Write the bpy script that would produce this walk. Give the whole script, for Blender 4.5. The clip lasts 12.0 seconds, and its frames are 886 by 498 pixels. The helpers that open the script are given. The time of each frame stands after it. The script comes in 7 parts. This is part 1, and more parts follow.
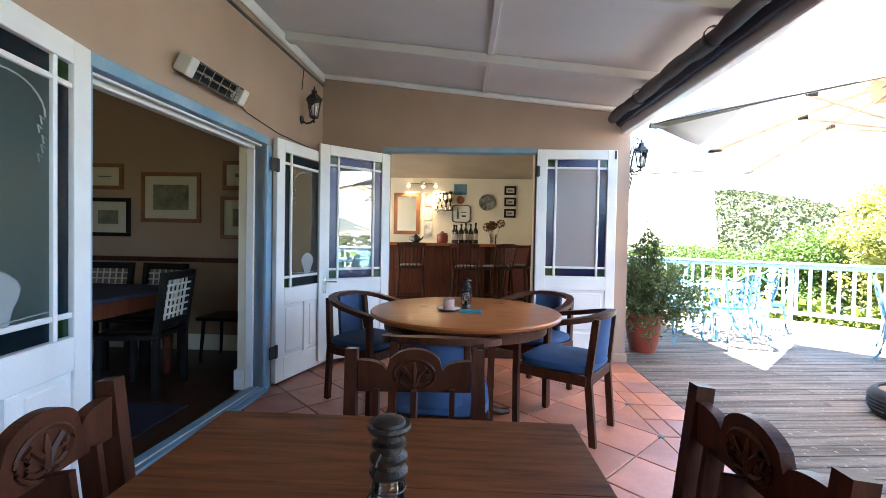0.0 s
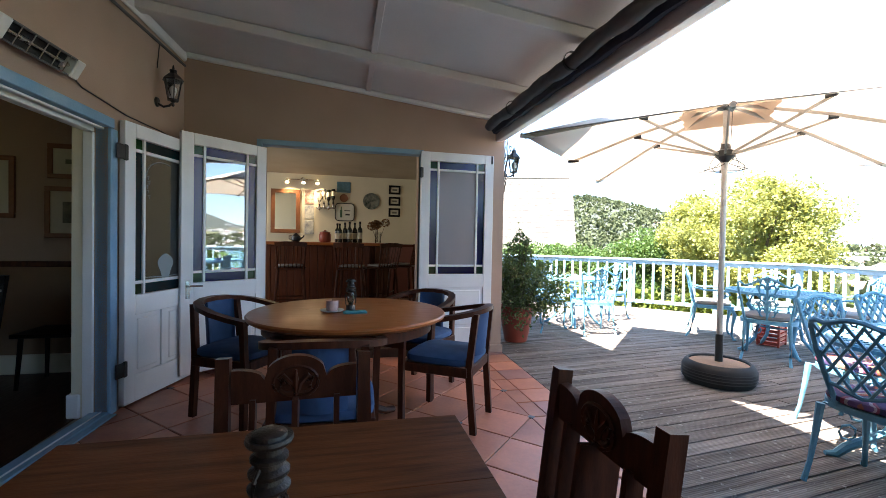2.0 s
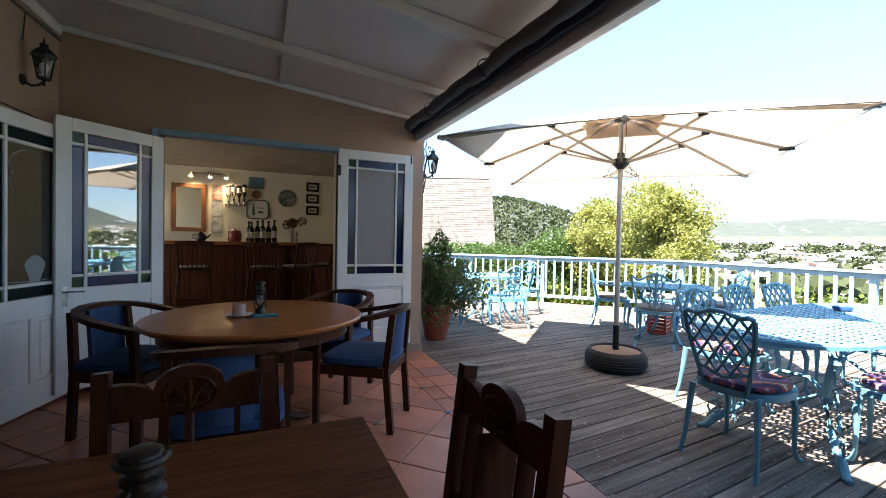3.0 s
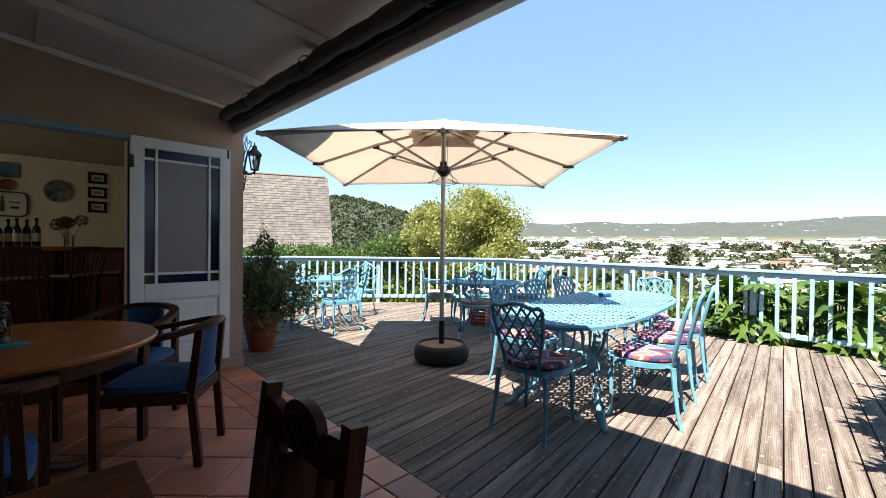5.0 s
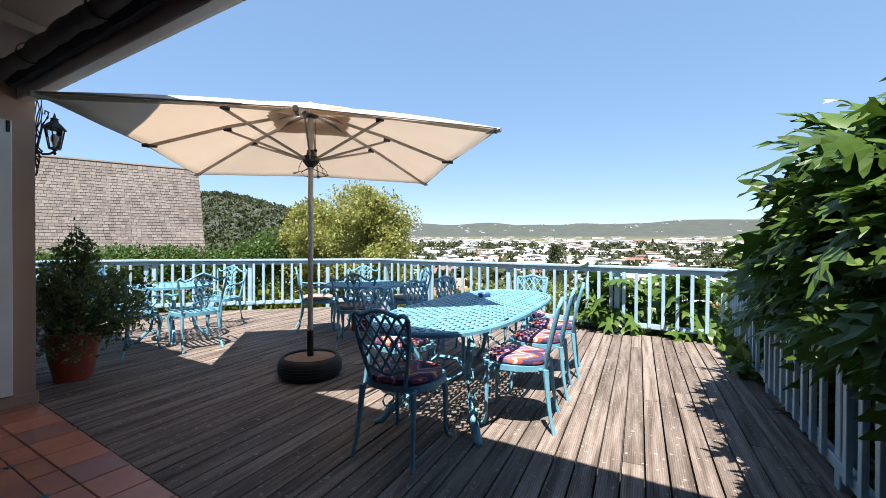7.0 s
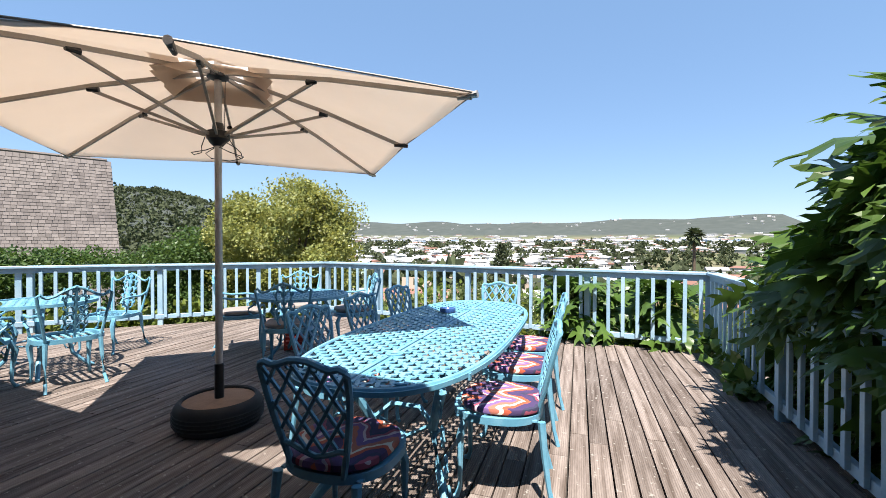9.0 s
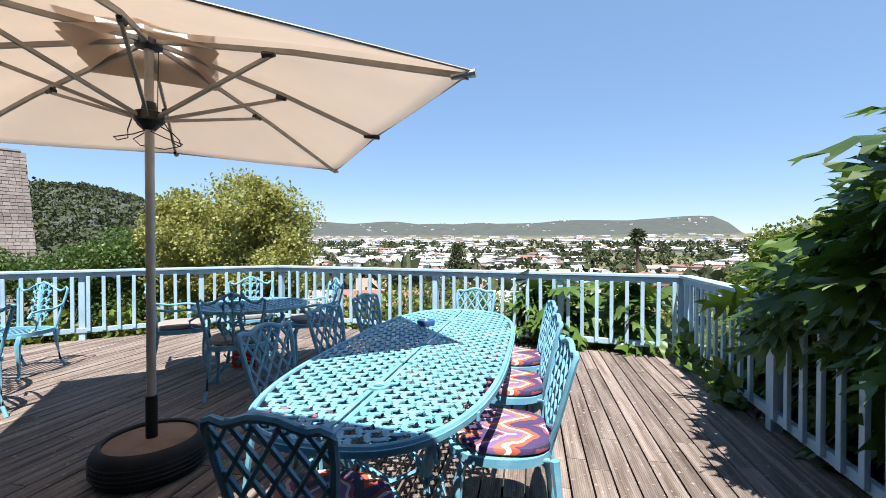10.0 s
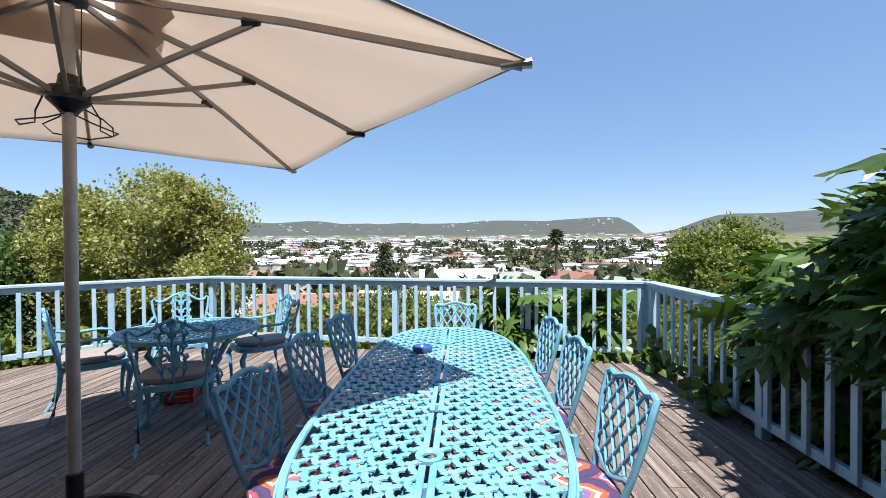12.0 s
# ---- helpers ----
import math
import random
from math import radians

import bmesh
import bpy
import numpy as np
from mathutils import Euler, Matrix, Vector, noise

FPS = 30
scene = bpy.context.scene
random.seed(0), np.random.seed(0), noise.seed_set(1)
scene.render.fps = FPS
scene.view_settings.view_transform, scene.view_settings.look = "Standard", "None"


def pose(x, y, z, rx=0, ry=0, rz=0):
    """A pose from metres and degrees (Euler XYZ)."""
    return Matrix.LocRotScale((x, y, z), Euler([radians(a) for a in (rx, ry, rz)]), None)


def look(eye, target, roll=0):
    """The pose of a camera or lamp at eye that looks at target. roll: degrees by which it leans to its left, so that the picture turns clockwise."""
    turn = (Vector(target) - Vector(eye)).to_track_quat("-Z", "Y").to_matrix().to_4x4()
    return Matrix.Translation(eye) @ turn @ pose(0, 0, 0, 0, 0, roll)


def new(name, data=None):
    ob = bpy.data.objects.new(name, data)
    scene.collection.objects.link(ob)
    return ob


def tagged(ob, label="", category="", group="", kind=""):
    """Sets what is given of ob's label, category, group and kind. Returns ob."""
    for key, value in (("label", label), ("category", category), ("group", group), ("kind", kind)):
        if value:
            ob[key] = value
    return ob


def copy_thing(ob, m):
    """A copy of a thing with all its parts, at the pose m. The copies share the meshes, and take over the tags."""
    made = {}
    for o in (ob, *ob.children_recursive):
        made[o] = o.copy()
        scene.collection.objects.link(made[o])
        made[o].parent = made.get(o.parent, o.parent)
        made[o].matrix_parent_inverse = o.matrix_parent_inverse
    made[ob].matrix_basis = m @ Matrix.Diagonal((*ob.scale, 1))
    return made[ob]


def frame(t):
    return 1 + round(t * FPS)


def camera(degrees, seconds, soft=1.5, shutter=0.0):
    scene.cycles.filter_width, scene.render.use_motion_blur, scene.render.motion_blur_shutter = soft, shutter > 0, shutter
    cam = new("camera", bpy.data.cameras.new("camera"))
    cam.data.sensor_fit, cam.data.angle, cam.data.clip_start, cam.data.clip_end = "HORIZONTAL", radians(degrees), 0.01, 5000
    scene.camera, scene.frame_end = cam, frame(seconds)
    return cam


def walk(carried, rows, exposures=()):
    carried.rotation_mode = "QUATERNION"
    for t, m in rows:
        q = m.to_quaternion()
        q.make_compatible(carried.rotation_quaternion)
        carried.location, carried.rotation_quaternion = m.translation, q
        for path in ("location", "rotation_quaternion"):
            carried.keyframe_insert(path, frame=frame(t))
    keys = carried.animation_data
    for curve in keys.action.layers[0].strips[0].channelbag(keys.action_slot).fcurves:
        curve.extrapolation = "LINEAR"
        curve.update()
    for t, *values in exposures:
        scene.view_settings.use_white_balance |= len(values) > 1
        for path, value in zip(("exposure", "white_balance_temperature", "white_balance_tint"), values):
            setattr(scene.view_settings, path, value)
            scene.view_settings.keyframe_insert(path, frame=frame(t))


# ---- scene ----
cam = camera(93.0, 12.0, soft=0.8)
PATH = [
    (0, (0.109, 0.16, 1.2), (0.021, 2.158, 1.158), 1.1),
    (0.5, (0.112, 0.161, 1.203), (0.138, 2.16, 1.161), 1.1),
    (1, (0.115, 0.159, 1.203), (0.274, 2.152, 1.163), 1.1),
    (1.5, (0.112, 0.157, 1.203), (0.41, 2.134, 1.165), 1.1),
    (2, (0.107, 0.15, 1.205), (0.56, 2.097, 1.168), 1.1),
    (2.5, (0.125, 0.138, 1.206), (0.744, 2.04, 1.17), 1.0),
    (3, (0.144, 0.123, 1.213), (0.94, 1.957, 1.177), 1.1),
    (3.5, (0.166, 0.112, 1.216), (1.14, 1.858, 1.185), 0.9),
    (5.5, (0.275, 0.061, 1.243), (1.798, 1.356, 1.22), 0.6),
    (6, (0.378, 0.067, 1.242), (1.99, 1.251, 1.221), 0.5),
    (6.5, (0.509, 0.089, 1.232), (2.181, 1.186, 1.213), 0.4),
    (7, (0.63, 0.129, 1.23), (2.344, 1.16, 1.211), 0.3),
    (9, (1.309, 0.586, 1.268), (3.137, 1.398, 1.244), 0.1),
    (9.5, (1.457, 0.725, 1.278), (3.325, 1.44, 1.253), 0.1),
    (10, (1.577, 0.884, 1.297), (3.481, 1.493, 1.274), 0.0),
    (10.5, (1.679, 1.031, 1.324), (3.613, 1.538, 1.3), -0.0),
    (11, (1.751, 1.161, 1.351), (3.707, 1.579, 1.326), -0.1),
    (11.5, (1.791, 1.291, 1.373), (3.764, 1.616, 1.348), -0.2),
    (12, (1.813, 1.426, 1.39), (3.795, 1.693, 1.366), -0.3),
]
EXPOSURE = [(0, 4.52, 6750, 13), (0.5, 4.2, 6750, 13), (1, 3.95, 6750, 13), (2, 3.48, 6800, 12), (3, 2.8, 6850, 11), (3.7, 2.42, 6900, 10), (5.5, 1.70, 7000, 11), (7, 1.45, 6800, 12), (9.5, 1.38, 6650, 13), (12, 1.16, 6450, 14)]
walk(cam, [(t, look(eye, target, roll)) for t, eye, target, roll in PATH], EXPOSURE)

# ---- light ----
SUN = Vector((-0.425, -0.165, 1.0)).normalized()
world = bpy.data.worlds.new("world")
scene.world = world
world.use_nodes = True
wn = world.node_tree
sky = wn.nodes.new("ShaderNodeTexSky")
sky.sky_type = "NISHITA"
sky.sun_disc = False
sky.sun_elevation = math.asin(SUN.z)
sky.sun_rotation = math.atan2(SUN.x, SUN.y)
sky.altitude = 40
sky.air_density, sky.dust_density, sky.ozone_density = 1.0, 0.0, 3.0
haze = wn.nodes.new("ShaderNodeMixRGB")   # a clear sky with an even summer haze over it
haze.inputs[0].default_value = 0.5
haze.inputs[2].default_value = (1.65, 3.1, 5.3, 1)
wn.links.new(sky.outputs[0], haze.inputs[1])
wn.links.new(haze.outputs[0], wn.nodes["Background"].inputs[0])
wn.nodes["Background"].inputs[1].default_value = 0.073
sun = new("sun", bpy.data.lights.new("sun", "SUN"))
sun.data.energy, sun.data.angle, sun.data.color = 5.0, radians(0.53), (1.0, 0.95, 0.87)
sun.matrix_world = look(SUN * 30, (0, 0, 0))


def room_light(name, x, y, z, aim, w, h, power):
    """Area lamp standing in for skylight, in an assumed window opening out of sight."""
    lamp = new(name, bpy.data.lights.new(name, "AREA"))
    lamp.data.shape, lamp.data.size, lamp.data.size_y, lamp.data.energy, lamp.data.color = "RECTANGLE", w, h, power, (0.92, 0.96, 1.0)
    lamp.matrix_world = look((x, y, z), aim)


# dining room: fill lamp added to brighten it, no such window is seen
room_light("dining_fill_light", -4.1, -2.6, 1.5, (-4.1, 5, 1.3), 1.7, 1.1, 0.06)
room_light("bar_window_light", -3.3, 6.3, 1.52, (3, 6.3, 1.5), 2.1, 1.2, 4.0)


# ---- materials ----
def mat(name, base, rough=0.6, metal=0.0, var=0.18, scale=6.0, fine=70.0, bump=0.15, stretch=(1, 1, 1), second=None, amount=0.5,
        rand=0.0, island=0.0, spec=0.5, coat=0.0):
    """A surface with grain, stains of a second colour and fine relief, in metres of the object."""
    m = bpy.data.materials.new(name)
    m.use_nodes = True
    nt = m.node_tree
    n, k = nt.nodes, nt.links
    b = n["Principled BSDF"]
    tc = n.new("ShaderNodeTexCoord")
    mp = n.new("ShaderNodeMapping")
    mp.inputs["Scale"].default_value = stretch
    k.new(tc.outputs["Object"], mp.inputs[0])
    big, small = n.new("ShaderNodeTexNoise"), n.new("ShaderNodeTexNoise")
    big.inputs["Scale"].default_value, small.inputs["Scale"].default_value = scale, fine
    big.inputs["Detail"].default_value, small.inputs["Detail"].default_value = 5, 4
    off = n.new("ShaderNodeVectorMath")
    off.operation = "ADD"
    info = n.new("ShaderNodeObjectInfo")
    mul = n.new("ShaderNodeMath")
    mul.operation = "MULTIPLY"
    mul.inputs[1].default_value = 37.0 if rand else 0.0
    k.new(info.outputs["Random"], mul.inputs[0])
    k.new(mp.outputs[0], off.inputs[0])
    k.new(mul.outputs[0], off.inputs[1])
    for t in (big, small):
        k.new(off.outputs[0], t.inputs["Vector"])
    ramp = n.new("ShaderNodeValToRGB")
    ramp.color_ramp.elements[0].position, ramp.color_ramp.elements[1].position = 0.35, 0.7
    second = second or tuple(c * (1 - var * 1.6) for c in base)
    ramp.color_ramp.elements[0].color = (*base, 1)
    ramp.color_ramp.elements[1].color = (*[a + (c - a) * amount * 1.6 if amount < 0.62 else c for a, c in zip(base, second)], 1)
    k.new(big.outputs[0], ramp.inputs[0])
    val = n.new("ShaderNodeHueSaturation")
    k.new(ramp.outputs[0], val.inputs["Color"])
    lift = n.new("ShaderNodeMath")
    lift.operation = "MULTIPLY_ADD"
    lift.inputs[1].default_value, lift.inputs[2].default_value = var * 2, 1 - var
    k.new(small.outputs[0], lift.inputs[0])
    last = lift.outputs[0]
    for amt, src in ((rand, info.outputs["Random"]), (island, None)):
        if amt:
            if src is None:
                src = n.new("ShaderNodeNewGeometry").outputs["Random Per Island"]
            more = n.new("ShaderNodeMath")
            more.operation = "MULTIPLY_ADD"
            more.inputs[1].default_value, more.inputs[2].default_value = amt * 2, -amt
            k.new(src, more.inputs[0])
            add = n.new("ShaderNodeMath")
            add.operation = "ADD"
            k.new(last, add.inputs[0])
            k.new(more.outputs[0], add.inputs[1])
            last = add.outputs[0]
    k.new(last, val.inputs["Value"])
    k.new(val.outputs[0], b.inputs["Base Color"])
    rr = n.new("ShaderNodeMath")
    rr.operation = "MULTIPLY_ADD"
    rr.inputs[1].default_value, rr.inputs[2].default_value = 0.25, max(0.0, rough - 0.12)
    k.new(big.outputs[0], rr.inputs[0])
    k.new(rr.outputs[0], b.inputs["Roughness"])
    b.inputs["Metallic"].default_value = metal
    b.inputs["Specular IOR Level"].default_value = spec
    b.inputs["Coat Weight"].default_value = coat
    b.inputs["Coat Roughness"].default_value = 0.12
    if bump:
        bp = n.new("ShaderNodeBump")
        bp.inputs["Strength"].default_value, bp.inputs["Distance"].default_value = bump, 0.004
        k.new(small.outputs[0], bp.inputs["Height"])
        k.new(bp.outputs[0], b.inputs["Normal"])
    return m


def glass(name, tint, rough=0.02, bump=0.0, mix=0.25, gloss=1.0, frosted=False):
    """A thin pane: clear or tinted straight through, with a real reflection."""
    m = bpy.data.materials.new(name)
    m.use_nodes = True
    n, k = m.node_tree.nodes, m.node_tree.links
    n.remove(n["Principled BSDF"])
    tr, gl, df = n.new("ShaderNodeBsdfTransparent"), n.new("ShaderNodeBsdfGlossy"), n.new("ShaderNodeBsdfDiffuse" if frosted else "ShaderNodeBsdfTranslucent")
    tr.inputs[0].default_value = (*tint, 1)
    df.inputs[0].default_value = (*tint, 1)
    gl.inputs["Roughness"].default_value = rough
    fr = n.new("ShaderNodeFresnel")
    fr.inputs[0].default_value = 1.6
    if bump:
        nz, bp = n.new("ShaderNodeTexNoise"), n.new("ShaderNodeBump")
        tc = n.new("ShaderNodeTexCoord")
        k.new(tc.outputs["Object"], nz.inputs["Vector"])
        nz.inputs["Scale"].default_value = 55
        bp.inputs["Strength"].default_value, bp.inputs["Distance"].default_value = bump, 0.01
        k.new(nz.outputs[0], bp.inputs["Height"])
        k.new(bp.outputs[0], gl.inputs["Normal"])
        k.new(bp.outputs[0], fr.inputs["Normal"])
    a, c = n.new("ShaderNodeMixShader"), n.new("ShaderNodeMixShader")
    a.inputs[0].default_value = mix
    k.new(tr.outputs[0], a.inputs[1])
    k.new(df.outputs[0], a.inputs[2])
    boost = n.new("ShaderNodeMath")
    boost.operation = "MULTIPLY"
    boost.use_clamp = True
    boost.inputs[1].default_value = gloss
    k.new(fr.outputs[0], boost.inputs[0])
    k.new(boost.outputs[0], c.inputs[0])
    k.new(a.outputs[0], c.inputs[1])
    k.new(gl.outputs[0], c.inputs[2])
    k.new(c.outputs[0], n["Material Output"].inputs[0])
    return m


def glow(name, color, strength):
    m = bpy.data.materials.new(name)
    m.use_nodes = True
    b = m.node_tree.nodes["Principled BSDF"]
    b.inputs["Base Color"].default_value = (*color, 1)
    b.inputs["Emission Color"].default_value = (*color, 1)
    b.inputs["Emission Strength"].default_value = strength
    return m


M_WALL = mat("taupe_plaster", (0.40, 0.285, 0.22), 0.85, var=0.1, scale=1.6, fine=160, bump=0.35, second=(0.34, 0.24, 0.185))
M_BARCEIL = mat("brown_grey_ceiling", (0.33, 0.28, 0.215), 0.85, var=0.1, scale=2, fine=140, bump=0.2)
M_CREAM = mat("cream_plaster", (0.66, 0.6, 0.46), 0.85, var=0.06, scale=2, fine=140, bump=0.2)
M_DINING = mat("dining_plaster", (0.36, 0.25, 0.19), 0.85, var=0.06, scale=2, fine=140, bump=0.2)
M_DADO = mat("maroon_dado", (0.16, 0.05, 0.04), 0.6, var=0.1)
M_WHITE = mat("white_paint", (0.78, 0.79, 0.79), 0.4, var=0.05, scale=3, fine=90, bump=0.08, second=(0.66, 0.67, 0.68))
M_CEIL = mat("ceiling_paint", (0.66, 0.64, 0.65), 0.35, var=0.05, scale=1.5, fine=60, bump=0.1, second=(0.56, 0.55, 0.56))
M_FRAME = mat("blue_frame_paint", (0.16, 0.31, 0.46), 0.45, var=0.12, scale=4, fine=80, bump=0.1, second=(0.3, 0.42, 0.52), amount=0.4)
M_TILE = mat("terracotta_tile", (0.47, 0.17, 0.09), 0.38, var=0.16, scale=3.5, fine=45, bump=0.12, second=(0.30, 0.11, 0.075), rand=0.2)
M_TILE2 = mat("plum_tile", (0.27, 0.12, 0.10), 0.4, var=0.16, scale=3.5, fine=45, bump=0.12, second=(0.2, 0.08, 0.07), rand=0.22)
M_INSET = mat("slate_blue_inset", (0.07, 0.09, 0.11), 0.3, var=0.1)
M_GROUT = mat("grout", (0.33, 0.27, 0.22), 0.9, var=0.12, fine=200, bump=0.3)


def deck_material():
    """Grey weathered boards: reeded along their length, with dirt in the grooves and pale lichen flecks."""
    m = mat("weathered_deck", (0.235, 0.198, 0.178), 0.75, var=0.40, scale=1.6, fine=22, bump=0.0, stretch=(1.0, 16, 4), second=(0.095, 0.074, 0.062), amount=0.62, rand=0.22, spec=0.12)
    n, k = m.node_tree.nodes, m.node_tree.links
    b = n["Principled BSDF"]
    old = b.inputs["Base Color"].links[0].from_socket
    tc = n.new("ShaderNodeTexCoord")
    wave = n.new("ShaderNodeTexWave")
    wave.bands_direction = "Y"
    wave.inputs["Scale"].default_value, wave.inputs["Distortion"].default_value = 26.0, 0.6
    k.new(tc.outputs["Object"], wave.inputs["Vector"])
    dirt = n.new("ShaderNodeMapRange")
    dirt.inputs["From Min"].default_value, dirt.inputs["From Max"].default_value = 0.0, 0.35
    dirt.inputs["To Min"].default_value, dirt.inputs["To Max"].default_value = 0.68, 1.0
    k.new(wave.outputs["Fac"], dirt.inputs["Value"])
    dark = n.new("ShaderNodeVectorMath")
    dark.operation = "SCALE"
    k.new(old, dark.inputs[0])
    k.new(dirt.outputs[0], dark.inputs["Scale"])
    fleck = n.new("ShaderNodeTexNoise")
    fleck.inputs["Scale"].default_value, fleck.inputs["Detail"].default_value = 26, 3
    geo = n.new("ShaderNodeNewGeometry")
    k.new(geo.outputs["Position"], fleck.inputs["Vector"])
    pick = n.new("ShaderNodeMapRange")
    pick.inputs["From Min"].default_value, pick.inputs["From Max"].default_value = 0.63, 0.70
    pick.inputs["To Max"].default_value = 0.75
    k.new(fleck.outputs[0], pick.inputs["Value"])
    mx = n.new("ShaderNodeMixRGB")
    mx.inputs[2].default_value = (0.34, 0.32, 0.29, 1)
    k.new(pick.outputs[0], mx.inputs[0])
    k.new(dark.outputs[0], mx.inputs[1])
    k.new(mx.outputs[0], b.inputs["Base Color"])
    bp = n.new("ShaderNodeBump")
    bp.inputs["Strength"].default_value, bp.inputs["Distance"].default_value = 0.45, 0.004
    k.new(wave.outputs["Fac"], bp.inputs["Height"])
    k.new(bp.outputs[0], b.inputs["Normal"])
    return m


M_DECK = deck_material()
M_UNDER = mat("dark_soil", (0.04, 0.035, 0.03), 0.95, fine=30, bump=0.3)
M_RAIL = mat("pale_blue_paint", (0.25, 0.41, 0.53), 0.5, var=0.12, scale=5, fine=60, bump=0.2, second=(0.38, 0.53, 0.62), amount=0.45, rand=0.05)
M_BLUE = mat("turquoise_cast_paint", (0.105, 0.30, 0.43), 0.42, var=0.1, scale=12, fine=150, bump=0.25, second=(0.19, 0.40, 0.52), amount=0.5, spec=0.25)
M_CANVAS = mat("grey_canvas", (0.10, 0.095, 0.095), 0.8, var=0.15, fine=220, bump=0.2)
M_NAVY = mat("navy_canvas", (0.012, 0.013, 0.03), 0.7, var=0.2, fine=200, bump=0.2)
M_OAK = mat("oak_table", (0.17, 0.053, 0.018), 0.4, var=0.2, scale=3, fine=22, bump=0.12, stretch=(1.5, 16, 4), second=(0.075, 0.022, 0.009), amount=0.6, spec=0.12, rand=0.05)
M_CHERRY = mat("cherry_top", (0.36, 0.105, 0.026), 0.32, var=0.12, scale=3, fine=20, bump=0.06, stretch=(2, 14, 4), second=(0.30, 0.085, 0.022), coat=0.15, spec=0.3)
M_DARK = mat("dark_stained_wood", (0.052, 0.016, 0.009), 0.36, var=0.25, scale=6, fine=40, bump=0.12, stretch=(6, 6, 1.4), second=(0.10, 0.03, 0.014), rand=0.03, spec=0.14)
M_BAR = mat("yellowwood_bar", (0.13, 0.033, 0.012), 0.35, var=0.2, scale=4, fine=30, bump=0.08, stretch=(8, 8, 1), second=(0.065, 0.017, 0.008), coat=0.15, rand=0.06, spec=0.3)
M_FLOORW = mat("dark_floorboards", (0.05, 0.022, 0.012), 0.35, var=0.2, spec=0.25, stretch=(10, 1, 1), fine=20)
M_SEAT = mat("blue_upholstery", (0.028, 0.075, 0.175), 0.8, var=0.15, scale=10, fine=320, bump=0.3)
M_IRON = mat("black_iron", (0.012, 0.012, 0.013), 0.45, var=0.3, fine=90, bump=0.2)
M_RUST = mat("rusty_tin", (0.011, 0.009, 0.008), 0.4, metal=0.0, var=0.4, scale=25, fine=160, bump=0.3, second=(0.035, 0.016, 0.009), amount=0.5)
M_RUBBER = mat("tyre_rubber", (0.016, 0.016, 0.017), 0.7, var=0.3, fine=90, bump=0.2)
M_CONC = mat("brown_screed", (0.27, 0.165, 0.10), 0.85, var=0.2, scale=9, fine=120, bump=0.4, second=(0.18, 0.11, 0.07))
M_POLE = mat("weathered_aluminium", (0.46, 0.43, 0.40), 0.42, metal=0.35, var=0.12, scale=20, fine=120, bump=0.1)
M_RIB = mat("umbrella_rib_metal", (0.33, 0.29, 0.25), 0.5, metal=0.2, var=0.1, scale=14, fine=120, bump=0.1)
M_POT = mat("red_glazed_pot", (0.31, 0.06, 0.035), 0.38, var=0.08, scale=7, fine=60, bump=0.15)
M_HEAT = mat("heater_casing", (0.62, 0.62, 0.60), 0.4, var=0.06)
M_CHROME = mat("chrome", (0.6, 0.6, 0.58), 0.25, metal=1.0, var=0.08)
M_MIRROR = mat("mirror", (0.85, 0.86, 0.86), 0.12, metal=1.0, var=0.01, bump=0)
M_CLEAR = glass("clear_glass", (0.93, 0.96, 0.95), mix=0.0, gloss=3.6)
M_LAMPG = glass("lamp_glass", (0.95, 0.96, 0.95), mix=0.05)
M_GREEN = glass("green_glass", (0.12, 0.36, 0.14), bump=0.2, mix=0.5)
M_PURPLE = glass("blue_purple_glass", (0.13, 0.11, 0.55), bump=0.2, mix=0.4)
M_PLAIN = glass("plain_glass", (0.34, 0.31, 0.32), rough=0.28, mix=0.8, gloss=0.5, frosted=True)
M_MISTY = glass("misty_teal_glass", (0.42, 0.56, 0.54), rough=0.2, mix=0.6, gloss=1.5)
M_TEAL = glass("teal_glass", (0.02, 0.20, 0.26), bump=0.25, mix=0.5)
M_ETCH = mat("etched_glass_motif", (0.26, 0.29, 0.30), 0.6, var=0.05)


def cloth(name, color, through_light):
    """Canvas that lets some light through."""
    m = mat(name, color, 0.85, var=0.06, scale=3, fine=260, bump=0.15)
    n, k = m.node_tree.nodes, m.node_tree.links
    tl, mx = n.new("ShaderNodeBsdfTranslucent"), n.new("ShaderNodeMixShader")
    tl.inputs[0].default_value = (*color, 1)
    mx.inputs[0].default_value = through_light
    k.new(n["Principled BSDF"].outputs[0], mx.inputs[1])
    k.new(tl.outputs[0], mx.inputs[2])
    k.new(mx.outputs[0], n["Material Output"].inputs[0])
    return m


M_CANOPY = cloth("cream_canvas", (0.80, 0.72, 0.64), 0.50)
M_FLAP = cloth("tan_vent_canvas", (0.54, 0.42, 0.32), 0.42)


def leafy(name, color, other, rough=0.45, thru=0.35):
    m = mat(name, color, rough, var=0.15, scale=3, fine=30, bump=0.05, second=other, amount=0.7, island=0.32, spec=0.35)
    n, k = m.node_tree.nodes, m.node_tree.links
    tl, mx = n.new("ShaderNodeBsdfTranslucent"), n.new("ShaderNodeMixShader")
    tl.inputs[0].default_value = (color[0] * 1.5, color[1] * 1.4, color[2], 1)
    mx.inputs[0].default_value = thru
    k.new(n["Principled BSDF"].outputs[0], mx.inputs[1])
    k.new(tl.outputs[0], mx.inputs[2])
    k.new(mx.outputs[0], n["Material Output"].inputs[0])
    return m


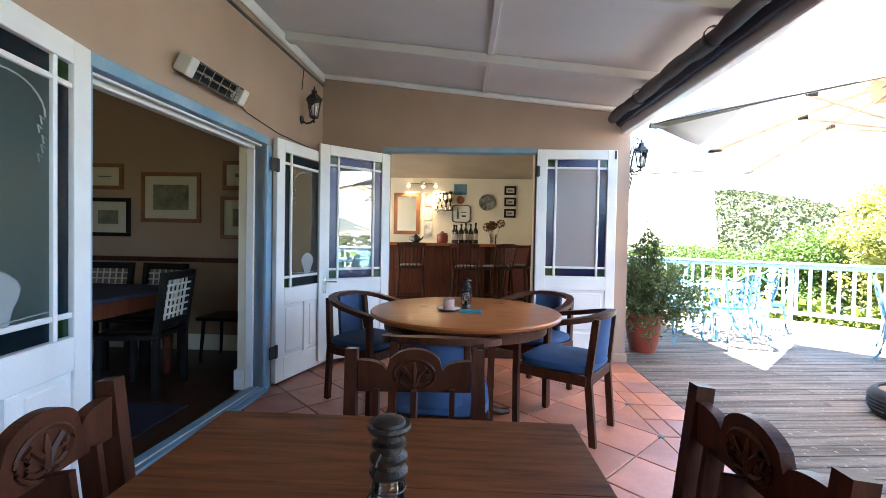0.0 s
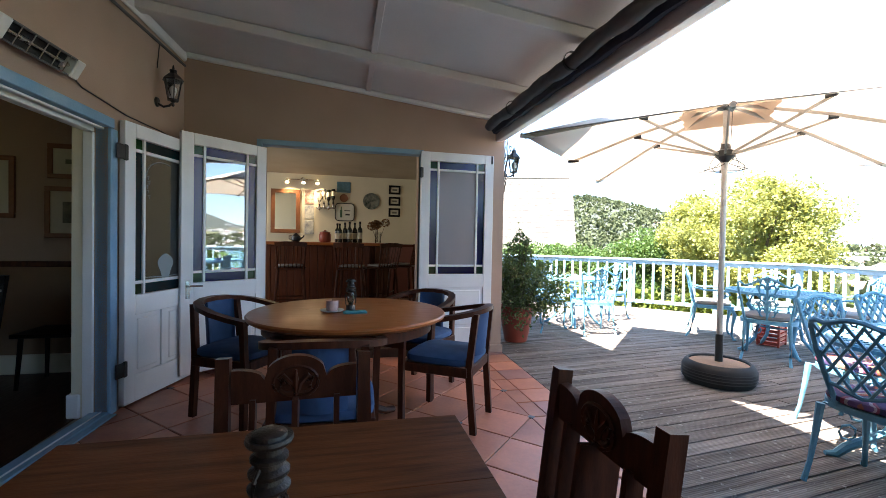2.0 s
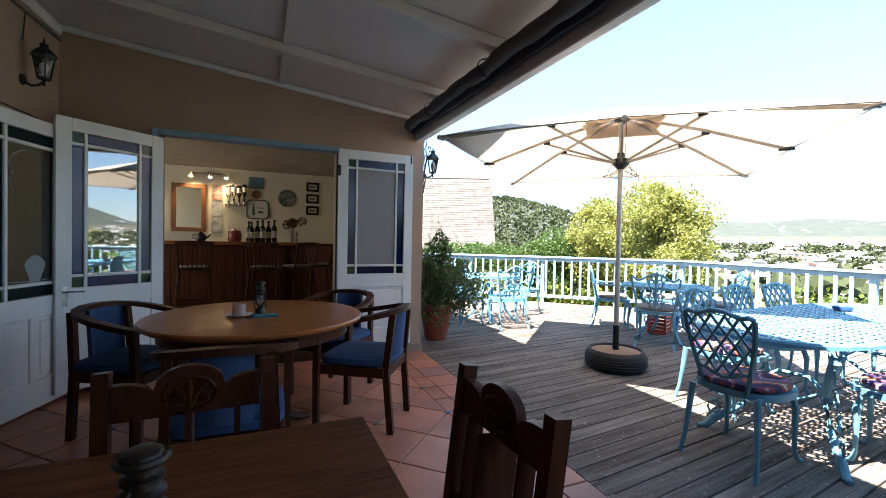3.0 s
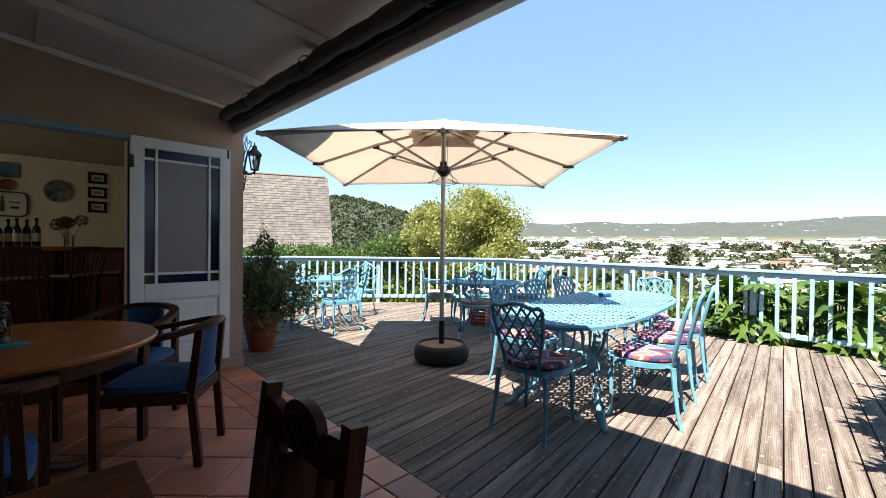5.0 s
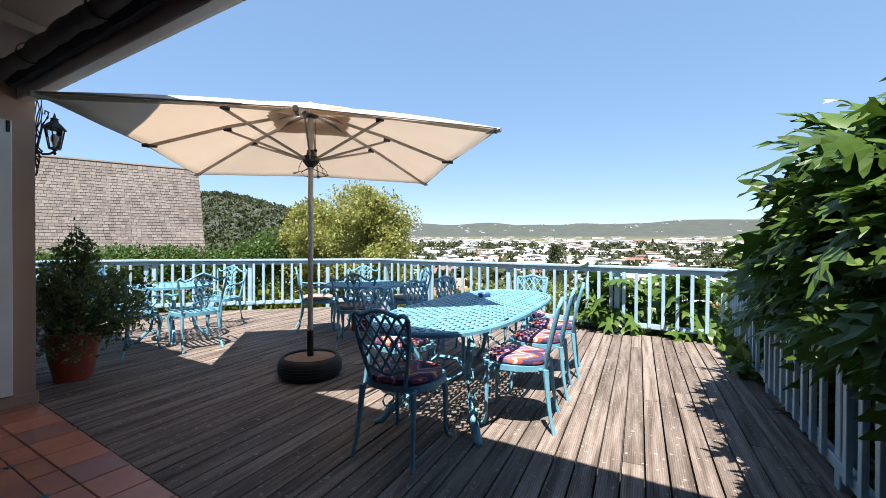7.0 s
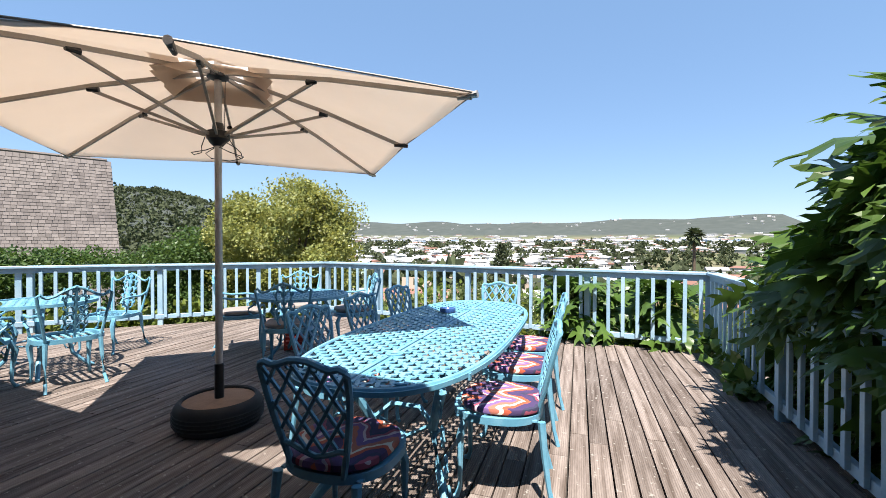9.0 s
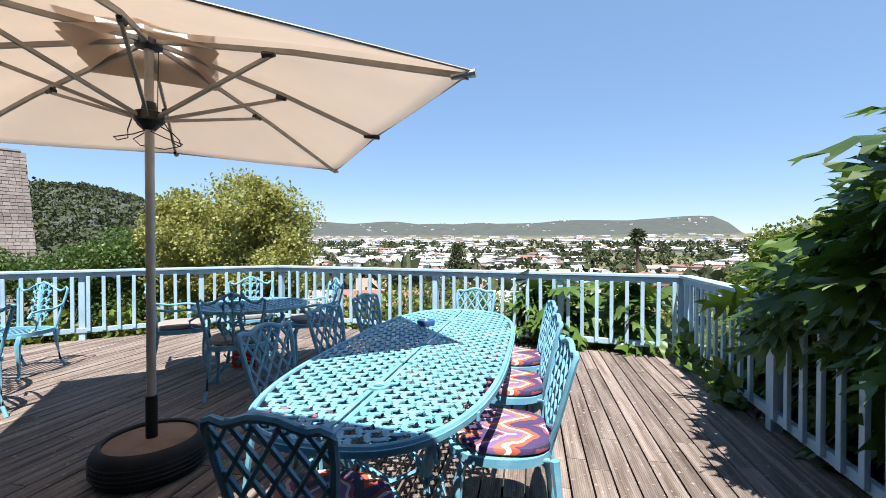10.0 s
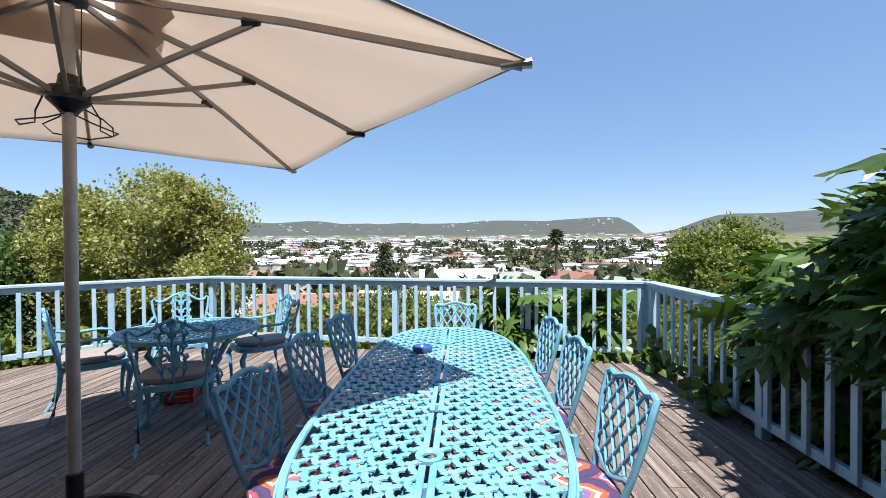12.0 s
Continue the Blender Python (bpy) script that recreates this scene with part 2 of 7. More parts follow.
M_LEAFY = leafy("yellow_green_leaves", (0.28, 0.29, 0.09), (0.11, 0.145, 0.045))
M_LEAFD = leafy("hedge_leaves", (0.075, 0.13, 0.035), (0.038, 0.08, 0.02))
M_LEAFS = leafy("shrub_leaves", (0.115, 0.145, 0.055), (0.06, 0.09, 0.03))
M_LEAFP = leafy("glossy_philodendron", (0.045, 0.095, 0.018), (0.085, 0.15, 0.028), 0.34, 0.25)
M_LEAFI = leafy("ivy_leaves", (0.165, 0.205, 0.045), (0.065, 0.11, 0.02))
M_LEAFT = leafy("far_tree_leaves", (0.042, 0.058, 0.026), (0.062, 0.074, 0.034), 0.8, 0.15)
M_BARK = mat("bark", (0.11, 0.08, 0.055), 0.9, var=0.3, fine=40, bump=0.6, stretch=(3, 3, 0.6))


# ---- mesh helpers ----
def mesh(name, bm):
    me = bpy.data.meshes.new(name)
    bm.to_mesh(me)
    bm.free()
    return me


def smooth(me, angle=40):
    me.polygons.foreach_set("use_smooth", [True] * len(me.polygons))
    me.set_sharp_from_angle(angle=radians(angle))
    return me


def part(name, bm, material, parent=None, label="", sm=40):
    """One mesh object, under a thing or a part."""
    me = bm if isinstance(bm, bpy.types.Mesh) else mesh(name, bm)
    if sm:
        smooth(me, sm)
    if not me.materials:
        me.materials.append(material)
    ob = new(name, me)
    ob.parent = parent
    return tagged(ob, label)


def thing(name, m, label, category, group=""):
    ob = new(name)
    ob.empty_display_size = 0.1
    ob.matrix_world = m
    return tagged(ob, label, category, group)


def box(bm, x0, y0, z0, x1, y1, z1, bevel=0.0, m=None):
    vs = bmesh.ops.create_cube(bm, size=1)["verts"]
    for v in vs:
        v.co = Vector(((x0 + x1) / 2 + v.co.x * (x1 - x0), (y0 + y1) / 2 + v.co.y * (y1 - y0), (z0 + z1) / 2 + v.co.z * (z1 - z0)))
    if bevel:
        es = {e for v in vs for e in v.link_edges}
        vs = list({v for f in bmesh.ops.bevel(bm, geom=list(es), offset=bevel, segments=1, affect="EDGES", profile=0.5)["faces"] for v in f.verts} | {v for v in vs if v.is_valid})
    if m is not None:
        bmesh.ops.transform(bm, matrix=m, verts=vs)
    return bm


def rod(bm, p0, p1, r0, r1=None, n=8):
    """A tapered round bar from p0 to p1."""
    p0, p1 = Vector(p0), Vector(p1)
    r1 = r0 if r1 is None else r1
    m = Matrix.Translation((p0 + p1) / 2) @ (p1 - p0).to_track_quat("Z", "Y").to_matrix().to_4x4()
    bmesh.ops.create_cone(bm, cap_ends=True, segments=n, radius1=r0, radius2=r1, depth=(p1 - p0).length, matrix=m)
    return bm


def tube(bm, pts, r, n=6, flat=None, closed=False):
    """A bar swept along points. r: radius, or one for each point. flat: (width, height) of a flat bar lying with its height along z."""
    pts = [Vector(p) for p in pts]
    rings, count = [], len(pts)
    for i, p in enumerate(pts):
        a = pts[i - 1] if i or closed else p
        b = pts[(i + 1) % count] if i < count - 1 or closed else p
        t = (b - a).normalized()
        ref = Vector((0, 0, 1)) if abs(t.z) < 0.95 else Vector((1, 0, 0))
        s = t.cross(ref).normalized()
        u = s.cross(t).normalized()
        rr = r[i] if isinstance(r, (list, tuple)) else r
        if flat:
            offs = [(-flat[0] / 2, -flat[1] / 2), (flat[0] / 2, -flat[1] / 2), (flat[0] / 2, flat[1] / 2), (-flat[0] / 2, flat[1] / 2)]
        else:
            offs = [(rr * math.cos(2 * math.pi * j / n), rr * math.sin(2 * math.pi * j / n)) for j in range(n)]
        rings.append([bm.verts.new(p + s * x + u * y) for x, y in offs])
    for i in range(count if closed else count - 1):
        a, b = rings[i], rings[(i + 1) % count]
        for j in range(len(a)):
            bm.faces.new((a[j], a[(j + 1) % len(a)], b[(j + 1) % len(a)], b[j]))
    if not closed:
        bm.faces.new(rings[0][::-1])
        bm.faces.new(rings[-1])
    return bm


def lathe(bm, profile, n=20, at=(0, 0, 0), close=True):
    """A turned shape from (radius, height) pairs."""
    at = Vector(at)
    rings = [[bm.verts.new(at + Vector((r * math.cos(2 * math.pi * j / n), r * math.sin(2 * math.pi * j / n), z))) for j in range(n)] for r, z in profile]
    for a, b in zip(rings, rings[1:]):
        for j in range(n):
            bm.faces.new((a[j], a[(j + 1) % n], b[(j + 1) % n], b[j]))
    if close:
        bm.faces.new(rings[0][::-1])
        bm.faces.new(rings[-1])
    return bm


def slab(bm, outline, z0, z1, m=None):
    """A flat plate of that outline (counter-clockwise, in x and y)."""
    lo = [bm.verts.new((x, y, z0)) for x, y in outline]
    hi = [bm.verts.new((x, y, z1)) for x, y in outline]
    bm.faces.new(lo[::-1])
    bm.faces.new(hi)
    c = len(lo)
    for i in range(c):
        bm.faces.new((lo[i], lo[(i + 1) % c], hi[(i + 1) % c], hi[i]))
    if m is not None:
        bmesh.ops.transform(bm, matrix=m, verts=lo + hi)
    return bm


def B():
    return bmesh.new()


def boxpart(name, dims, material, parent, label="", bevel=0.003, m=None):
    return part(name, box(B(), *dims, bevel, m), material, parent, label, sm=0)


def structure(name, bm, material, label, m=None, sm=0):
    ob = part(name, bm, material, None, "", sm)
    if m is not None:
        ob.matrix_world = m
    return tagged(ob, label, "", "", "structure")


# ---- house ----
LEFT = pose(-1.36, 4.5, 0, 0, 0, -3.0)      # left wall: local y runs away along it, x points out to the terrace
FAR = 4.5
D0, D1, DH = -2.60, -1.15, 1.908             # left doorway along the wall, and its head
E0, E1, EH = -0.68, 0.86, 2.1               # bar doorway in the far wall

bm = B()
box(bm, -0.2, -7.3, -0.1, 0, D0, 3.3)
box(bm, -0.2, D1, -0.1, 0, -0.003, 3.3)
box(bm, -0.2, D0, DH + 0.06, 0, D1, 3.3)
structure("wall_left", bm, M_WALL, "taupe plastered house wall beside the terrace", LEFT)
bm = B()
box(bm, -1.75, FAR, -0.1, E0, FAR + 0.25, 3.3)
box(bm, E1, FAR, -0.1, 1.79, FAR + 0.25, 3.3)
box(bm, E0, FAR, EH + 0.05, E1, FAR + 0.25, 3.3)
structure("wall_far", bm, M_WALL, "taupe plastered wall around the bar doorway")
structure("wall_bar_side", box(B(), 1.54, FAR + 0.25, -0.6, 1.79, 9.0, 2.75), M_WALL, "taupe plastered outer wall of the bar")
structure("wall_rear", box(B(), -1.72, -2.75, -0.1, 1.8, -2.5, 3.3), M_WALL, "taupe plastered wall closing the terrace")
structure("plinth", box(B(), E1 + 0.01, FAR - 0.035, 0, 1.80, FAR - 0.002, 0.085, 0.006), M_WALL, "plastered plinth at the foot of the wall")

# bar room
structure("bar_wall_back", box(B(), -3.2, 8.2, 0, 1.54, 8.4, 2.6), M_CREAM, "cream plastered back wall of the bar")
bm = B()
box(bm, -3.4, FAR + 0.25, 0, -3.2, 5.2, 2.6)
box(bm, -3.4, 7.4, 0, -3.2, 8.4, 2.6)
box(bm, -3.4, 5.2, 0, -3.2, 7.4, 0.9)
box(bm, -3.4, 5.2, 2.15, -3.2, 7.4, 2.6)
structure("bar_wall_left", bm, M_CREAM, "cream plastered side wall of the bar")
structure("bar_lining_front", box(B(), -3.2, FAR + 0.252, 0, E0 - 0.05, FAR + 0.27, 2.6), M_CREAM, "cream plaster inside the bar")
structure("bar_lining_side", box(B(), 1.52, FAR + 0.26, 0, 1.538, 8.2, 2.6), M_CREAM, "cream plaster inside the bar")
structure("bar_dado", box(B(), 0.85, 8.18, 0.1, 1.52, 8.198, 1.08, 0.003), M_DADO, "maroon dado on the bar wall")
structure("bar_dado_rail", box(B(), 0.85, 8.165, 1.08, 1.52, 8.198, 1.13, 0.006), M_DARK, "dark wooden dado rail")
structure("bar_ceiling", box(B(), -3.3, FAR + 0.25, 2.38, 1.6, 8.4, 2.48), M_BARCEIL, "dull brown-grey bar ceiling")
structure("bar_roof", box(B(), -3.5, FAR + 0.25, 2.75, 1.95, 9.1, 2.9), M_CANVAS, "grey roof over the bar")
structure("bar_floor", box(B(), -3.3, FAR + 0.01, -0.1, 1.54, 8.3, 0.09), M_FLOORW, "dark boarded bar floor")

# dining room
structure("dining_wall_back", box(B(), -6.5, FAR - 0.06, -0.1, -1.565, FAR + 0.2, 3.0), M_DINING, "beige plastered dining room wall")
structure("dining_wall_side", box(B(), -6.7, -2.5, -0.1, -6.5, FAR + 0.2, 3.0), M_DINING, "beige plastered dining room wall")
# unseen wall; its opening is added to hold the dining fill lamp
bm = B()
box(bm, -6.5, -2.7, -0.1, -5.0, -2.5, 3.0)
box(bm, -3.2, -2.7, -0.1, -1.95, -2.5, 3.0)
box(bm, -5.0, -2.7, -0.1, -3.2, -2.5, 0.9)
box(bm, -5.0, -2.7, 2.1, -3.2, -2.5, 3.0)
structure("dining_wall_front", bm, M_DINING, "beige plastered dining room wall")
structure("dining_ceiling", box(B(), -6.7, -2.7, 3.0, -1.6, FAR + 0.2, 3.1), M_CREAM, "cream dining room ceiling")
structure("dining_floor", box(B(), -6.7, -2.7, -0.1, -1.6, FAR, 0.005), M_FLOORW, "dark boarded dining room floor")
structure("dining_dado_rail", box(B(), -6.5, FAR - 0.09, 0.92, -1.58, FAR - 0.062, 0.97, 0.008), M_DARK, "dark wooden dado rail")
structure("dining_baseboard", box(B(), -6.5, FAR - 0.085, 0.005, -1.58, FAR - 0.062, 0.17, 0.006), M_CREAM, "cream painted baseboard")
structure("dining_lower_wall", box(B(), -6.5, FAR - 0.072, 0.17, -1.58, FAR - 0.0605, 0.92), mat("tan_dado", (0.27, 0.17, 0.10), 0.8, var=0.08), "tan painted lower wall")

# terrace ceiling: sloping boards with beams
def ceil_z(x):
    return 2.905 - 0.111 * (x + 1.42)


TILT = Matrix.Translation((-1.42, 0, 2.905)) @ Matrix.Rotation(math.atan(0.111), 4, "Y")
bm = B()
for y0, y1 in ((-2.5, -1.2), (-1.193, 0.05), (0.057, 1.3), (1.307, 2.55), (2.557, 3.8), (3.807, 4.49)):
    for x0, x1 in ((-0.4, 1.738), (1.745, 3.34)):
        box(bm, x0, y0, 0, x1, y1, 0.02, 0.003)
for y in (0.15, 1.42, 2.60, 3.63):
    box(bm, -0.3, y - 0.045, -0.075, 3.3, y + 0.045, -0.002, 0.006)
for y0, y1 in ((-2.4, 0.1), (0.2, 1.37), (1.47, 2.55), (2.65, 3.58), (3.68, 4.45)):
    box(bm, 1.715, y0, -0.024, 1.765, y1, -0.001, 0.004)
structure("ceiling", bm, M_CEIL, "sloping white painted boarded ceiling with beams", TILT)
structure("cornice", box(B(), 0.0, -7.0, 2.80, 0.035, -0.03, 2.885, 0.012), M_WHITE, "white cornice along the wall", LEFT)
bm = B()
box(bm, -0.02, 4.45, -0.05, 3.26, 4.497, -0.004, 0.01)
structure("trim", bm, M_WHITE, "white cornice under the sloping ceiling", TILT)
structure("roof", box(B(), -0.4, -2.6, 0.03, 3.36, 4.76, 0.14), M_CANVAS, "grey roof over the terrace", TILT)
structure("eaves_beam", box(B(), 1.69, -2.6, 2.30, 1.76, 4.72, 2.44, 0.008), M_CEIL, "white painted eaves beam")
structure("fascia", box(B(), 1.762, -2.6, 2.32, 1.80, 4.76, 2.46, 0.006), M_WHITE, "white fascia board")
structure("gutter", tube(B(), [(1.827, -2.6, 2.42), (1.827, 4.76, 2.42)], 0.026, 10), M_WHITE, "white rain gutter")


# floors
structure("terrace_slab", box(B(), -1.95, -2.6, -0.15, 1.75, FAR - 0.002, -0.006), M_GROUT, "grouted terrace floor")


# ---- deck rails ----
def railing(a, b, post_at, label):
    """A timber balustrade from a to b with square posts at those distances."""
    a, b = Vector((*a, 0)), Vector((*b, 0))
    length, turn = (b - a).length, math.atan2(b.y - a.y, b.x - a.x)
    top = thing("railing", Matrix.Translation(a) @ Matrix.Rotation(turn, 4, "Z"), label, "railing", "deck railings")
    bm = box(B(), -0.06, -0.065, 0.915, length + 0.06, 0.065, 0.95, 0.006)
    part("top_rail", bm, M_RAIL, top, sm=0)
    part("under_rail", box(B(), 0, -0.022, 0.845, length, 0.022, 0.913, 0.004), M_RAIL, top, sm=0)
    part("bottom_rail", box(B(), 0, -0.022, 0.10, length, 0.022, 0.165, 0.004), M_RAIL, top, sm=0)
    post = mesh("post", box(B(), -0.035, -0.04, -0.25, 0.035, 0.04, 0.913, 0.005))
    slat = mesh("baluster", box(B(), -0.021, -0.013, 0.12, 0.021, 0.013, 0.86, 0.002))
    for d in post_at:
        ob = part("post", post, M_RAIL, top, sm=0)
        ob.location = (d, -0.03, 0)
    d, i = 0.10, 0
    while d < length - 0.05:
        if min(abs(d - p) for p in post_at) > 0.06:
            ob = part("baluster", slat, M_RAIL, top, sm=0)
            ob.location = (d, 0.036, random.uniform(-0.004, 0.004))
            ob.rotation_euler = (0, random.uniform(-0.008, 0.008), 0)
        d += 0.166
    return top


RC, RB, RL, RE = (6.94, -0.27), (7.32, 5.55), (4.3, 8.35), (2.35, 9.25)
railing(RC, RB, (0.02, 1.36, 3.06, 4.72, 5.80), "pale blue painted timber balustrade facing the valley")
railing(RB, RL, (1.1, 2.5, 4.05), "pale blue painted timber balustrade along the garden side")
railing(RL, RE, (0.05, 1.3, 2.6), "pale blue painted timber balustrade behind the potted shrub")
railing((1.85, -0.62), RC, (0.05, 1.65, 3.22, 5.05), "pale blue painted timber balustrade overhung by large leaves")


# ---- umbrella ----
HX, HY = 3.372, 3.23
umb = thing("patio_umbrella", pose(HX, HY, 0), "open square cream canvas patio umbrella on an aluminium pole", "umbrella")
pole = part("pole", lathe(B(), [(0.024, 0.13), (0.024, 2.56)], 16), M_POLE, umb)
part("pole_sleeve", lathe(B(), [(0.031, 0.12), (0.031, 0.42), (0.026, 0.425)], 16), M_IRON, umb, "black lower pole sleeve")
RUNNER, TOPH = 2.02, 2.50
part("runner_hub", lathe(B(), [(0.03, RUNNER - 0.07), (0.045, RUNNER - 0.05), (0.075, RUNNER - 0.02), (0.075, RUNNER + 0.03), (0.04, RUNNER + 0.045), (0.034, RUNNER + 0.09)], 16), M_IRON, umb, "black plastic runner hub")
part("top_hub", lathe(B(), [(0.03, TOPH - 0.09), (0.07, TOPH - 0.075), (0.07, TOPH - 0.03), (0.04, TOPH)], 16), M_IRON, umb, "black plastic top hub")
corners = [Vector((0, -1.91, 2.055)), Vector((1.97, 0, 2.055)), Vector((0, 1.95, 2.055)), Vector((-1.93, 0, 2.055))]
apex = Vector((0, 0, TOPH + 0.02))
ends = []
for i in range(4):
    ends += [corners[i], (corners[i] + corners[(i + 1) % 4]) / 2 + Vector((0, 0, 0.035))]
for i, e in enumerate(ends):
    d = Vector((e.x, e.y, 0)).normalized()
    p0 = d * 0.06 + Vector((0, 0, TOPH - 0.05))
    rib = part("rib", tube(B(), [p0, p0.lerp(e - Vector((0, 0, 0.025)), 0.5) + Vector((0, 0, 0.02)), e - Vector((0, 0, 0.025)) - d * 0.02], 0.0, flat=(0.016, 0.026)), M_RIB, umb, sm=0)
    far = 0.42 if i % 2 == 0 else 0.5
    j = p0.lerp(e - Vector((0, 0, 0.025)), far) - Vector((0, 0, 0.012))
    part("strut", tube(B(), [d * 0.06 + Vector((0, 0, RUNNER)), j], 0.0, flat=(0.015, 0.02)), M_RIB, rib, sm=0)
    part("rib_joint", rod(B(), j - d * 0.035 + Vector((0, 0, 0.01)), j + d * 0.03 + Vector((0, 0, 0.004)), 0.022, 0.012, 8), M_IRON, rib, "black plastic rib joint")
    part("rib_tip", rod(B(), e - d * 0.10 - Vector((0, 0, 0.02)), e + d * 0.012 - Vector((0, 0, 0.012)), 0.012, 0.02, 8), M_RUST if i % 2 else M_POLE, rib, "grey canvas pocket at the rib end")
# canopy: sails between the ribs, sagging a little
bm = B()
STEPS = 14
VENT = 0.15
grid = {}
for s in range(8):
    a, b = ends[s], ends[(s + 1) % 8]
    for r in range(STEPS + 1):
        f = VENT + (1 - VENT) * r / STEPS
        for c in range(5):
            g = c / 4
            key = (s * 4 + c) % 32, r
            if key in grid:
                continue
            e = a.lerp(b, g)
            sag = 0.03 * math.sin(math.pi * g) * math.sin(math.pi * f) + 0.012 * math.sin(math.pi * g) * f
            p = apex.lerp(e, f) + Vector((0, 0, 0.028 * math.sin(math.pi * f) - sag))
            grid[key] = bm.verts.new(p)
for s in range(32):
    for r in range(STEPS):
        bm.faces.new((grid[s, r], grid[s, r + 1], grid[(s + 1) % 32, r + 1], grid[(s + 1) % 32, r]))
canopy = part("canopy", bm, M_CANOPY, umb, "cream sunlit canvas canopy", sm=60)
tk = canopy.modifiers.new("thick", "SOLIDIFY")
tk.thickness = 0.002
# vent cap above, and its drooping tan edge seen from below
bm = B()
n = 32
cap = [[], [], []]
for s in range(n):
    e = ends[(s // 4) % 8].lerp(ends[(s // 4 + 1) % 8], (s % 4) / 4)
    cap[0].append(bm.verts.new(apex.lerp(e, 0.015) + Vector((0, 0, 0.036))))
    cap[1].append(bm.verts.new(apex.lerp(e, 0.15) + Vector((0, 0, 0.03))))
    cap[2].append(bm.verts.new(apex.lerp(e, 0.25) + Vector((0, 0, 0.026 + 0.005 * math.sin(s * 1.7)))))
bm.faces.new(cap[0])
for k in (0, 1):
    for s in range(n):
        bm.faces.new((cap[k][s], cap[k + 1][s], cap[k + 1][(s + 1) % n], cap[k][(s + 1) % n]))
vent = part("vent_cap", bm, M_CANOPY, canopy, "cream canvas vent cap", sm=60)
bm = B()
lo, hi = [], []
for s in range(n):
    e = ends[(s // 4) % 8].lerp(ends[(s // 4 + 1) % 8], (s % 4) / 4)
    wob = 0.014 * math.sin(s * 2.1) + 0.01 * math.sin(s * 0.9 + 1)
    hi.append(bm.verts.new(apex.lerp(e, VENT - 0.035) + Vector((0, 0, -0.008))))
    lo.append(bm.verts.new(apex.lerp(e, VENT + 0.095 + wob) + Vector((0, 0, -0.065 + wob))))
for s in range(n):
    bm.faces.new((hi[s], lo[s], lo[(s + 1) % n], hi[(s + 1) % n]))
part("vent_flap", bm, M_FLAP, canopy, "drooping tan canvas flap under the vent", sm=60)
# hems
bm = B()
tube(bm, [e + Vector((0, 0, -0.004)) for e in ends], 0.006, 5, closed=True)
part("hem", bm, M_RIB, canopy, "stitched grey hem")
# pulley cords tied at the hub
bm = B()
for k in range(3):
    a0 = 0.4 + 2.4 * k
    pts = [Vector((math.cos(a0) * 0.07, math.sin(a0) * 0.07, RUNNER - 0.01))]
    for j in range(1, 9):
        w = j / 8
        pts.append(Vector((math.cos(a0 + 1.1 * math.sin(w * 6.2)) * (0.08 + 0.09 * math.sin(w * 3.1)), math.sin(a0 + 1.1 * math.sin(w * 6.2)) * (0.08 + 0.09 * math.sin(w * 3.1)), RUNNER - 0.02 - 0.12 * math.sin(w * 3.14))))
    tube(bm, pts, 0.0035, 5)
rod(bm, (0.03, -0.025, RUNNER), (0.035, -0.03, TOPH - 0.08), 0.0025, n=5)
part("cord", bm, M_IRON, umb, "black pull cord tied in loops")

tyre = thing("umbrella_base", pose(HX, HY, 0), "black rubber tyre filled with brown concrete on the deck", "umbrella base")
bm = B()
prof = [(0.20, 0.005), (0.258, 0.0), (0.28, 0.03), (0.289, 0.09), (0.28, 0.15), (0.26, 0.18), (0.245, 0.19), (0.232, 0.183), (0.229, 0.15)]
lathe(bm, prof, 48, close=False)
part("tyre", bm, M_RUBBER, tyre)
bm = B()
for r, z in ((0.288, 0.05), (0.290, 0.075), (0.290, 0.10), (0.288, 0.125)):
    tube(bm, [(r * math.cos(2 * math.pi * j / 40), r * math.sin(2 * math.pi * j / 40), z) for j in range(40)], 0.004, 4, closed=True)
part("tread", bm, M_RUBBER, tyre)
bm = B()
lathe(bm, [(0.232, 0.01), (0.232, 0.168), (0.2, 0.175), (0.1, 0.178), (0.032, 0.182)], 40)
part("concrete_fill", bm, M_CONC, tyre, "brown concrete fill")


# ---- cast tables and chairs ----
def scroll(bm, c, r, a0, turns, width, hgt, z, steps=9, shrink=0.35):
    pts = []
    for i in range(steps):
        w = i / (steps - 1)
        a = a0 + turns * 2 * math.pi * w
        rr = r * (1 - (1 - shrink) * w)
        pts.append((c[0] + rr * math.cos(a), c[1] + rr * math.sin(a), z))
    tube(bm, pts, 0, flat=(width, hgt))


